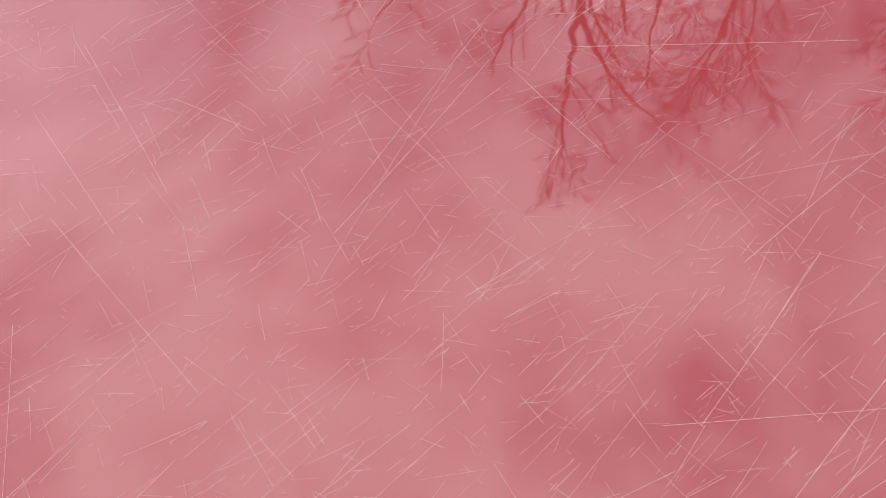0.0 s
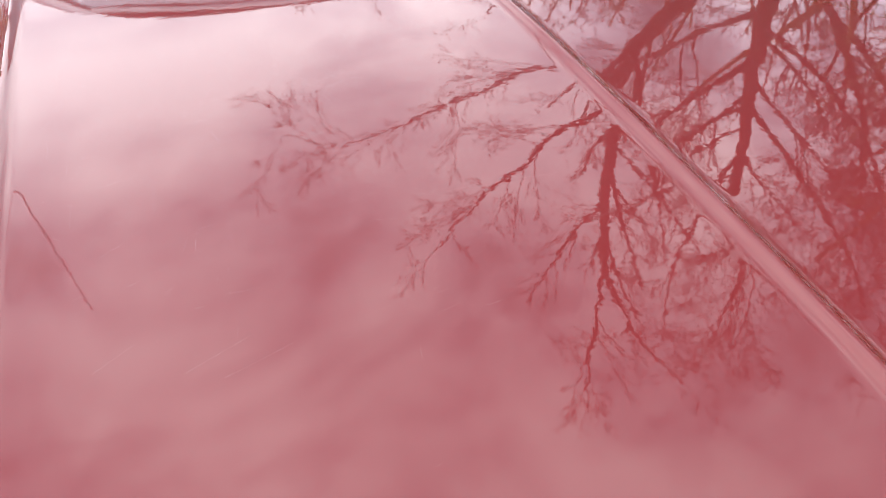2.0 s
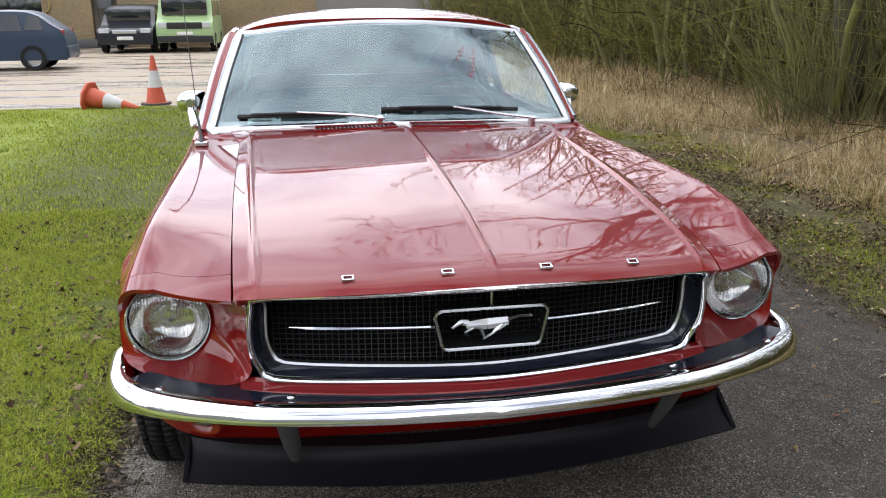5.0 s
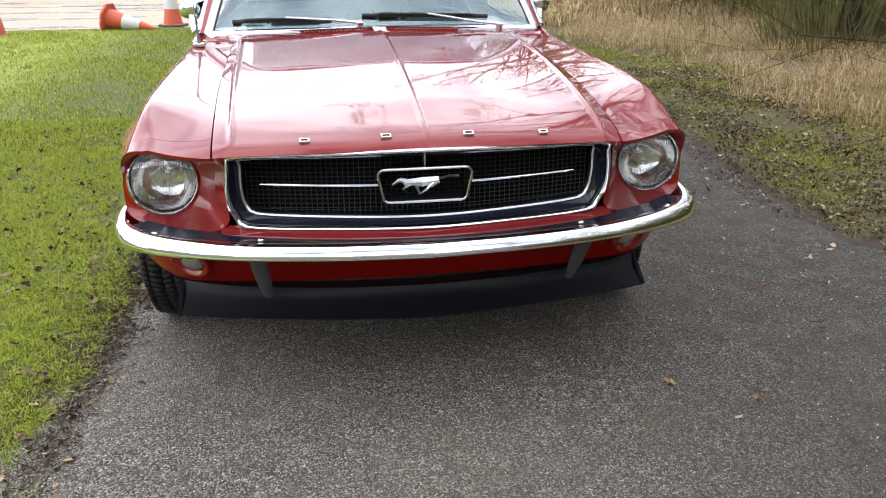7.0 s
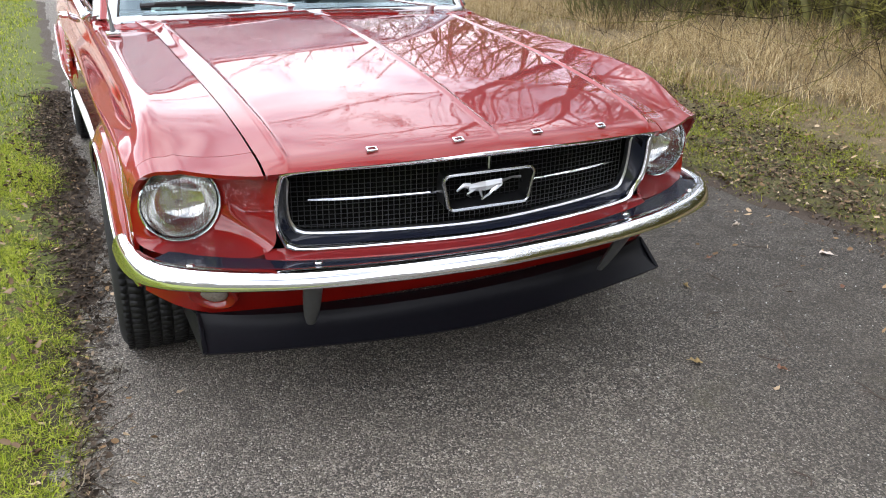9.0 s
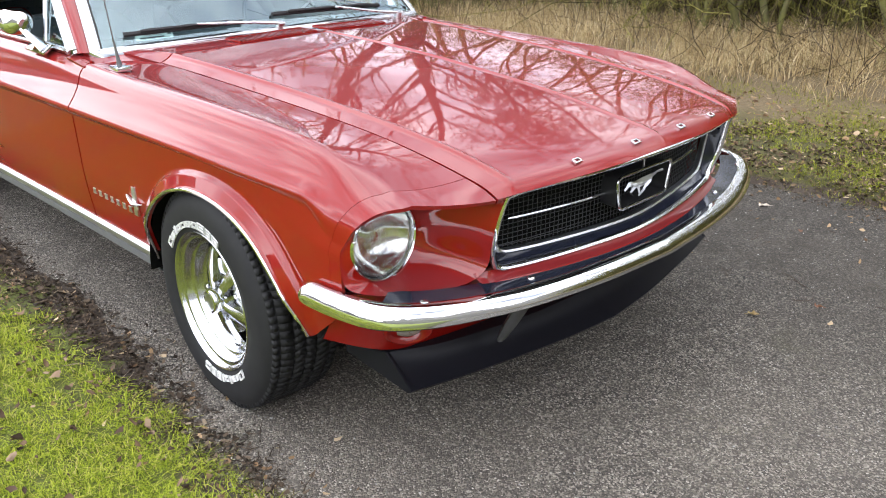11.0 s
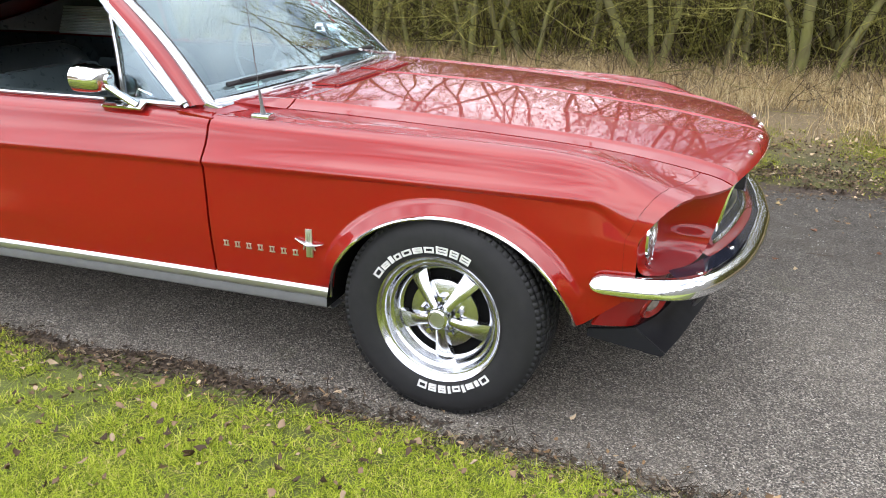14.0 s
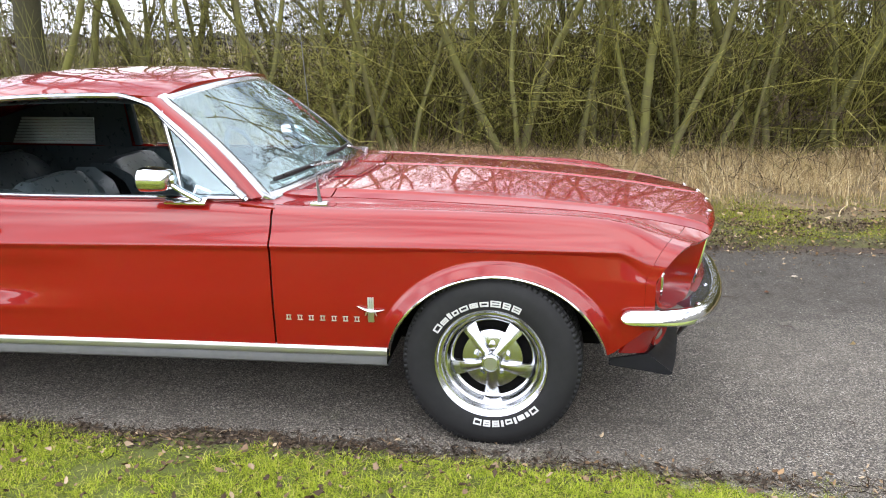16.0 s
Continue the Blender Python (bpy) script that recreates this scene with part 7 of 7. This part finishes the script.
# shoots and leaning stems about the great tree's foot
w = Wood(306)
for _ in range(260):
    a_, q_ = w.rng.uniform(0, 6.28), w.rng.uniform(0.1, 0.75)
    st = w.wander((5.3 + q_ * math.cos(a_), 6.5 + q_ * math.sin(a_), 0.0), (0.25 * math.cos(a_), 0.25 * math.sin(a_), 1), w.rng.uniform(0.8, 3.0), 7, 0.16, 0.02)
    w.limb(st, w.rng.uniform(0.004, 0.012), 0.002, 4)
for a_, lean, ln in ((0.6, 0.5, 3.4), (2.4, 0.35, 3.0), (3.9, 0.55, 3.2), (5.2, 0.4, 3.6)):
    st = w.wander((5.3 + 0.2 * math.cos(a_), 6.5 + 0.2 * math.sin(a_), 0.0), (lean * math.cos(a_), lean * math.sin(a_), 1), ln, 10, 0.12, 0.03)
    w.limb(st, 0.06, 0.02, 8)
tagged(w.mesh("hedge_undergrowth", BARK, None), "mossy shoots and leaning stems round the tree's foot", "undergrowth", kind="stuff")


# dark bramble leaves deep in the hedge; their near-black also paints its shade
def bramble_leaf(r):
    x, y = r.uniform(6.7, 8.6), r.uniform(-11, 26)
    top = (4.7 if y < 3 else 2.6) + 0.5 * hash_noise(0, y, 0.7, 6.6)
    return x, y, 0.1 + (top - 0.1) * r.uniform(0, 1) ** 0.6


litter("bramble_leaves", 32000, bramble_leaf, (0.022, 0.055), leaf_material("bramble_leaf", [(0.0, (0.012, 0.012, 0.007)), (0.5, (0.034, 0.034, 0.016)), (0.85, (0.075, 0.068, 0.028)), (1.0, (0.16, 0.13, 0.06))]), "bramble and ivy leaves, dark to put shade deep in the hedge", 311, 0.0, 0.5)

# dry leaves and buds caught in the hedge
def hedge_leaf(r):
    x, y = r.uniform(5.9, 8.0), r.uniform(-10, 24)
    return x, y, r.uniform(0.15, 1.0) ** 0.8 * (4.6 if y < 3 else 3.0)


litter("hedge_leaves", 15000, hedge_leaf, (0.008, 0.024), leaf_material("dry_hedge_leaves", [(0.0, (0.05, 0.036, 0.02)), (0.5, (0.17, 0.14, 0.06)), (0.85, (0.30, 0.26, 0.14)), (1.0, (0.5, 0.44, 0.34))]), "dry leaves and buds caught in the hedge", 310)


# roots, bark scraps and twigs trodden into the muddy margin
def trash():
    w = Wood(320)
    for _ in range(3200):
        y = w.rng.uniform(0.0, 1.0) ** 0.6 * 6.0 - 1.2
        wide = min(1.0, max(0.0, (y - 0.3) / 0.9))
        x = left_edge(y) + w.rng.normal(0.005 + 0.04 * wide, 0.035 + 0.035 * wide)
        a_ = w.rng.uniform(0, 6.28)
        z = max(ground_z(x, y), 0.0) + 0.003
        st = w.wander((x, y, z), (math.cos(a_), math.sin(a_), w.rng.normal(0.05, 0.12)), w.rng.uniform(0.015, 0.075), 3, 0.35)
        st[:, 2] = np.maximum(st[:, 2], z - 0.001)
        w.limb(st, w.rng.uniform(0.0008, 0.0024), 0.0006, 4)
    return tagged(w.mesh("twig_litter", leaf_material("mud_twigs", [(0.0, (0.018, 0.013, 0.010)), (0.6, (0.06, 0.043, 0.03)), (0.92, (0.12, 0.09, 0.06)), (1.0, (0.30, 0.25, 0.19))]), None), "small dark twigs and roots on the muddy lane edge", "twig litter", kind="stuff")


trash()

# far side of the field: a long low line of bare woodland
# lighter than bare wood: distance haze is put into this colour
FAR = speckled("hazy_woodland", (0.15, 0.145, 0.135), (0.22, 0.21, 0.19), 0.6, 0.9, 1.0, 0.0)
rng = random.Random(5)
# the tall last row is unseen, added to block low sky before the car
for name, pts in (("far_treeline", [(260 + 8 * math.sin(k * 0.2), -330 + 4 * k, 3.6 + 1.0 * math.sin(k * 0.37) + rng.uniform(-0.9, 0.9)) for k in range(200)]), ("far_treeline", [(-160 + 6 * k, 150, 7 + rng.uniform(-2, 2)) for k in range(45)]), ("far_treeline", [(-90 + 5 * math.sin(k), 160 - 6 * k, 7 + rng.uniform(-2, 2)) for k in range(70)]), ("far_treeline", [(-120 + 6 * k, -56, 17 + rng.uniform(-4, 4)) for k in range(45)])):
    V, F = [], []
    for k, (x, y, h) in enumerate(pts):
        V += [(x, y, -0.2), (x, y, h * 0.6), (x, y, h), (x + 4 * (abs(x) > 80), y + 4, h * 0.5), (x + 4, y + 4, -0.2)]
        if k:
            a_, b_ = 5 * (k - 1), 5 * k
            F += [(a_ + i, b_ + i, b_ + i + 1, a_ + i + 1) for i in range(4)]
    tagged(mesh_object(name, V, F, FAR, None, "", False), "grey-brown bare woodland round the fields, its tall row added unseen", "woodland", kind="structure")

# ---- traffic cones ----
CONE_ORANGE = speckled("cone_orange", (0.56, 0.095, 0.035), (0.42, 0.075, 0.035), 12, 0.45, 0.65, 0.1, 0.002)
CONE_WHITE = speckled("cone_white", (0.62, 0.62, 0.60), (0.40, 0.39, 0.37), 10, 0.4, 0.6, 0.1, 0.002)
CONE_BASE = speckled("cone_base_rubber", (0.03, 0.03, 0.03), (0.06, 0.055, 0.05), 20, 0.7, 0.9)


def traffic_cone(m, label):
    c = thing("traffic_cone", label, "traffic cone", "traffic cones")
    up = Matrix.Rotation(radians(-90), 4, "Y")
    rad = lambda z: 0.155 - 0.125 * z / 0.72
    for name, z0, z1, mt, ex in (("lower_body", 0.035, 0.27, CONE_ORANGE, 0), ("reflective_band", 0.27, 0.52, CONE_WHITE, 0.002), ("upper_body", 0.52, 0.74, CONE_ORANGE, 0)):
        bm = bmesh.new()
        prof = [(rad(z) + ex, z) for z in np.linspace(z0, z1, 5)]
        if name == "upper_body":
            prof += [(0.020, 0.745), (0.001, 0.745)]
        if name == "lower_body":
            prof = [(0.19, 0.035), (0.17, 0.045)] + prof
        lathe(bm, prof, 28, up)
        part(name, bm, mt, c)
    bm = bmesh.new()
    ring = [bm.verts.new((0.235 * math.cos(radians(22.5 + 45 * k)), 0.235 * math.sin(radians(22.5 + 45 * k)), 0)) for k in range(8)]
    bm.faces.new(ring)
    r = bmesh.ops.extrude_face_region(bm, geom=bm.faces[:])
    for e in r["geom"]:
        if isinstance(e, bmesh.types.BMVert):
            e.co.z += 0.04
    bmesh.ops.bevel(bm, geom=bm.edges[:], offset=0.006, segments=1, affect="EDGES")
    part("base", bm, CONE_ORANGE if "fallen" in label else CONE_BASE, c)
    c.matrix_basis = m
    return c


traffic_cone(pose(-2.44, 12.0, -0.02), "orange and white traffic cone standing at the lawn's edge")
traffic_cone(pose(-4.62, 10.6, 0.01), "orange and white traffic cone standing on the lawn")
traffic_cone(pose(-3.22, 11.1, 0.20, 0, 101, -18), "fallen orange and white traffic cone lying on the lawn")


# ---- parked vehicles by the building ----
def vehicle(name, label, category, length, width, side, glass_rows, colour, wheels, front_parts, m, roof_in=0.12):
    """side: (along, height) outline of the upper body; lofted across with a narrower roof."""
    v = thing(name, label, category)
    P = catmull([(a_, 0, h) for a_, h in side], 70)
    top = max(p[2] for p in P)
    rows = []
    for u in np.linspace(-1, 1, 15):
        row = []
        for a_, _, h in P:
            k = max(0, (h - 0.85) / (top - 0.85)) if top > 0.9 else 0
            hw = width / 2 * (1 - roof_in * k ** 1.3) * (1 - 0.03 * (h < 0.4))
            rnd = 0.05 * (abs(u) ** 6)
            row.append((a_, hw * u, h - rnd * (0.3 + 0.7 * k)))
        rows.append(row)
    body = sheet("body", np.array(rows), colour, v, "", 0)
    for s in (-1, 1):
        rows = []
        for q in np.linspace(0, 1, 8):
            rows.append([(a_, s * (width / 2 * (1 - roof_in * max(0, (0.25 + (h - 0.25) * q - 0.85) / max(0.1, top - 0.85)) ** 1.3) - 0.004), 0.25 + (h - 0.05 - 0.25) * q) for a_, _, h in P])
        sheet("side_panel", np.array(rows), colour, v, "", 0, flip=s > 0)
        for a0, a1, h0, h1 in glass_rows:
            hw = lambda h: width / 2 * (1 - roof_in * max(0, (h - 0.85) / (top - 0.85)) ** 1.3) + 0.006
            mesh_object("side_window", [(a0, s * hw(h0), h0), (a1, s * hw(h0), h0), (a1 - 0.06, s * hw(h1), h1), (a0 + 0.10, s * hw(h1), h1)], [(0, 1, 2, 3)], bpy.data.materials["dark_rear_glass"], v, "", False)
    for wx, r in wheels:
        for s in (-1, 1):
            bm = bmesh.new()
            mm = Matrix.Translation((wx, s * (width / 2 - 0.09), r)) @ Matrix.Rotation(radians(90), 4, "Z")
            lathe(bm, [(r * 0.66, -0.10), (r * 0.95, -0.10), (r, -0.06), (r, 0.06), (r * 0.95, 0.10), (r * 0.66, 0.10)], 28, mm)
            t = part("tyre", bm, TYRE, v)
            bm = bmesh.new()
            lathe(bm, [(r * 0.66, -0.08), (r * 0.55, -0.03), (r * 0.2, -0.05), (0.001, -0.05)], 28, mm)
            lathe(bm, [(r * 0.66, 0.08), (r * 0.55, 0.03), (r * 0.2, 0.05), (0.001, 0.05)], 28, mm)
            part("rim", bm, SATIN, t)
    for pname, lo, hi, mt in front_parts:
        bm = bmesh.new()
        box(bm, lo, hi, None, 0.015)
        part(pname, bm, mt, v)
    v.matrix_basis = m
    return v


def plain_paint(name, c):
    return speckled(name, c, tuple(k * 1.15 for k in c), 6, 0.25, 0.35, 0.0, 0.001)


LAMP_CLEAR = mat("lamp_clear", (0.6, 0.62, 0.64), 0.1, 0.3)
PLATE = mat("plate_white", (0.7, 0.7, 0.66), 0.5)
TAIL_RED = bpy.data.materials["tail_lens_red"]
NAVY, GREEN, WHITE, INK = plain_paint("navy_paint", (0.018, 0.035, 0.065)), plain_paint("pale_green_paint", (0.30, 0.42, 0.20)), plain_paint("white_paint", (0.62, 0.64, 0.63)), plain_paint("black_paint", (0.008, 0.010, 0.014))
GLASS_DARK = bpy.data.materials["dark_rear_glass"]
vehicle("hatchback_car", "dark blue hatchback parked on the gravel", "car", 4.1, 1.73, [(0.02, 0.3), (0.0, 0.62), (0.08, 0.74), (0.95, 0.92), (1.75, 1.38), (2.5, 1.45), (3.35, 1.42), (3.85, 1.10), (4.08, 0.90), (4.12, 0.5), (4.05, 0.28)], [(1.35, 2.35, 0.95, 1.34), (2.42, 3.15, 0.95, 1.34), (3.2, 3.62, 0.97, 1.30)], NAVY, ((0.82, 0.31), (3.33, 0.31)), [("tail_lamp", (3.98, -0.80, 0.82), (4.09, -0.60, 0.98), TAIL_RED), ("tail_lamp", (3.98, 0.60, 0.82), (4.09, 0.80, 0.98), TAIL_RED), ("rear_bumper", (4.0, -0.84, 0.30), (4.17, 0.84, 0.58), NAVY)], pose(-9.95, 21.6, -0.01, 0, 0, 4))
vehicle("people_carrier", "black people carrier parked facing out by the building", "car", 4.6, 1.85, [(0.02, 0.3), (0.0, 0.6), (0.10, 0.82), (0.85, 1.02), (1.75, 1.58), (2.6, 1.68), (3.9, 1.66), (4.5, 1.2), (4.6, 0.8), (4.58, 0.3)], [(1.3, 2.4, 1.02, 1.52), (2.5, 3.5, 1.02, 1.54), (3.55, 4.2, 1.04, 1.5)], INK, ((0.85, 0.32), (3.65, 0.32)), [("headlight", (-0.01, 0.52, 0.70), (0.16, 0.86, 0.86), LAMP_CLEAR), ("headlight", (-0.01, -0.86, 0.70), (0.16, -0.52, 0.86), LAMP_CLEAR), ("number_plate", (-0.04, -0.27, 0.46), (-0.01, 0.27, 0.58), PLATE), ("grille", (-0.03, -0.40, 0.68), (0.02, 0.40, 0.80), SATIN), ("windscreen", (0.98, -0.74, 1.10), (1.62, 0.74, 1.50), GLASS_DARK)], pose(-5.95, 30.0, -0.01, 0, 0, 90))
vehicle("camper_van", "pale green van parked facing out by the building", "van", 4.8, 1.95, [(0.02, 0.35), (0.0, 0.7), (0.06, 1.05), (0.42, 1.22), (0.95, 1.95), (1.3, 2.12), (4.5, 2.12), (4.78, 1.6), (4.8, 0.5), (4.76, 0.35)], [(0.75, 1.5, 1.25, 1.80), (1.7, 2.9, 1.28, 1.80), (3.1, 4.4, 1.28, 1.80)], GREEN, ((0.95, 0.34), (3.7, 0.34)), [("headlight", (-0.02, 0.62, 0.86), (0.10, 0.88, 1.04), LAMP_CLEAR), ("headlight", (-0.02, -0.88, 0.86), (0.10, -0.62, 1.04), LAMP_CLEAR), ("grille", (-0.03, -0.60, 0.82), (0.06, 0.60, 1.04), BLACK_TRIM), ("number_plate", (-0.05, -0.27, 0.60), (-0.02, 0.27, 0.72), PLATE), ("front_bumper", (-0.07, -0.95, 0.36), (0.10, 0.95, 0.58), BLACK_TRIM), ("windscreen", (0.40, -0.78, 1.30), (0.90, 0.78, 1.86), GLASS_DARK)], pose(-3.95, 30.2, -0.01, 0, 0, 90), 0.10)
vehicle("panel_van", "white panel van parked by the building", "van", 5.0, 2.0, [(0.02, 0.35), (0.0, 0.8), (0.15, 1.08), (0.75, 1.25), (1.35, 2.05), (1.8, 2.35), (4.7, 2.38), (4.98, 2.0), (5.0, 0.5), (4.96, 0.35)], [(1.0, 1.75, 1.25, 1.85)], WHITE, ((0.95, 0.34), (3.9, 0.34)), [("headlight", (-0.02, 0.62, 0.80), (0.12, 0.92, 1.02), LAMP_CLEAR), ("headlight", (-0.02, -0.92, 0.80), (0.12, -0.62, 1.02), LAMP_CLEAR), ("grille", (-0.03, -0.55, 0.78), (0.05, 0.55, 0.96), BLACK_TRIM), ("front_bumper", (-0.07, -0.97, 0.36), (0.10, 0.97, 0.62), SILL_GREY), ("windscreen", (0.72, -0.80, 1.30), (1.30, 0.80, 1.92), GLASS_DARK), ("green_panel", (2.2, -1.003, 1.75), (3.6, -0.990, 2.0), GREEN)], pose(-8.8, 30.2, -0.01, 0, 0, 142), 0.08)


def brick_material():
    m = mat("buff_brick", (0.34, 0.26, 0.14), 0.85)
    n, l, b = nodes(m)
    co = n.new("ShaderNodeTexCoord")
    mp = n.new("ShaderNodeMapping")
    mp.inputs["Rotation"].default_value = (radians(90), 0, 0)
    l.new(co.outputs["Object"], mp.inputs["Vector"])
    br = n.new("ShaderNodeTexBrick")
    br.inputs["Color1"].default_value = (0.36, 0.26, 0.13, 1)
    br.inputs["Color2"].default_value = (0.27, 0.19, 0.10, 1)
    br.inputs["Mortar"].default_value = (0.30, 0.27, 0.22, 1)
    br.inputs["Scale"].default_value = 4.4
    br.inputs["Mortar Size"].default_value = 0.012
    l.new(mp.outputs["Vector"], br.inputs["Vector"])
    st = noise_tex(n, l, co.outputs["Object"], 0.8, 5, 0.65)
    l.new(mixc(n, l, grey(n, l, st, -0.3, 0.9), br.outputs["Color"], (0.17, 0.135, 0.08)), b.inputs["Base Color"])
    bump(n, l, b, br.outputs["Fac"], -0.4, 0.01)
    return m


barn = thing("brick_building", "old buff brick building behind the parked vehicles", "building", at=(0, 36, 0))
BRICK = brick_material()
bm = bmesh.new()
for lo, hi in (((-26, -0.2, -0.1), (-8.15, 0.2, 4.2)), ((-7.15, -0.2, -0.1), (0.5, 0.2, 4.2)), ((-8.15, -0.2, 2.15), (-7.15, 0.2, 4.2))):
    box(bm, lo, hi)
part("wall", bm, BRICK, barn, "buff brick wall", False)
bm = bmesh.new()
box(bm, (-26, 7.6, -0.1), (0.5, 8.0, 4.2))
box(bm, (-26.2, -0.2, -0.1), (-26, 8.0, 4.2))
box(bm, (0.5, -0.2, -0.1), (0.9, 8.0, 4.2))
part("wall", bm, BRICK, barn, "", False)
bm = bmesh.new()
vv = [bm.verts.new(p) for p in ((-26.6, -0.6, 4.1), (1.2, -0.6, 4.1), (1.2, 3.9, 7.0), (-26.6, 3.9, 7.0), (-26.6, 8.4, 4.1), (1.2, 8.4, 4.1))]
bm.faces.new(vv[:4])
bm.faces.new((vv[3], vv[2], vv[5], vv[4]))
r = bmesh.ops.extrude_face_region(bm, geom=bm.faces[:])
for e in r["geom"]:
    if isinstance(e, bmesh.types.BMVert):
        e.co.z += 0.12
part("roof", bm, speckled("slate", (0.06, 0.06, 0.065), (0.11, 0.105, 0.10), 5, 0.5, 0.7), barn, "grey slate roof", False)
bm = bmesh.new()
for k in range(5):
    box(bm, (-8.12 + 0.2 * k, 0.02, 0.0), (-7.94 + 0.2 * k, 0.08, 2.12), None, 0.006)
part("door", bm, speckled("weathered_board", (0.10, 0.085, 0.07), (0.17, 0.15, 0.12), 18, 0.7, 0.9), barn, "weathered plank door", False)
bm = bmesh.new()
box(bm, (-7.9, -0.26, 1.55), (-7.35, -0.2, 2.3), None, 0.01)
part("wall_sign", bm, SILL_GREY, barn)
bm = bmesh.new()
box(bm, (-9.0, -0.6, 0.0), (-6.9, -0.25, 0.35), None, 0.06)
part("trough", bm, SILL_GREY, barn)
bm = bmesh.new()
tube(bm, [(-10.0 + 0.28 * math.cos(t), -0.24, 1.7 + 0.32 * math.sin(t)) for t in np.linspace(0, 6.28, 24)], 0.045, 8, False)
part("hose_coil", bm, speckled("hose_yellow", (0.25, 0.19, 0.06), (0.33, 0.26, 0.1), 20, 0.6, 0.8), barn)
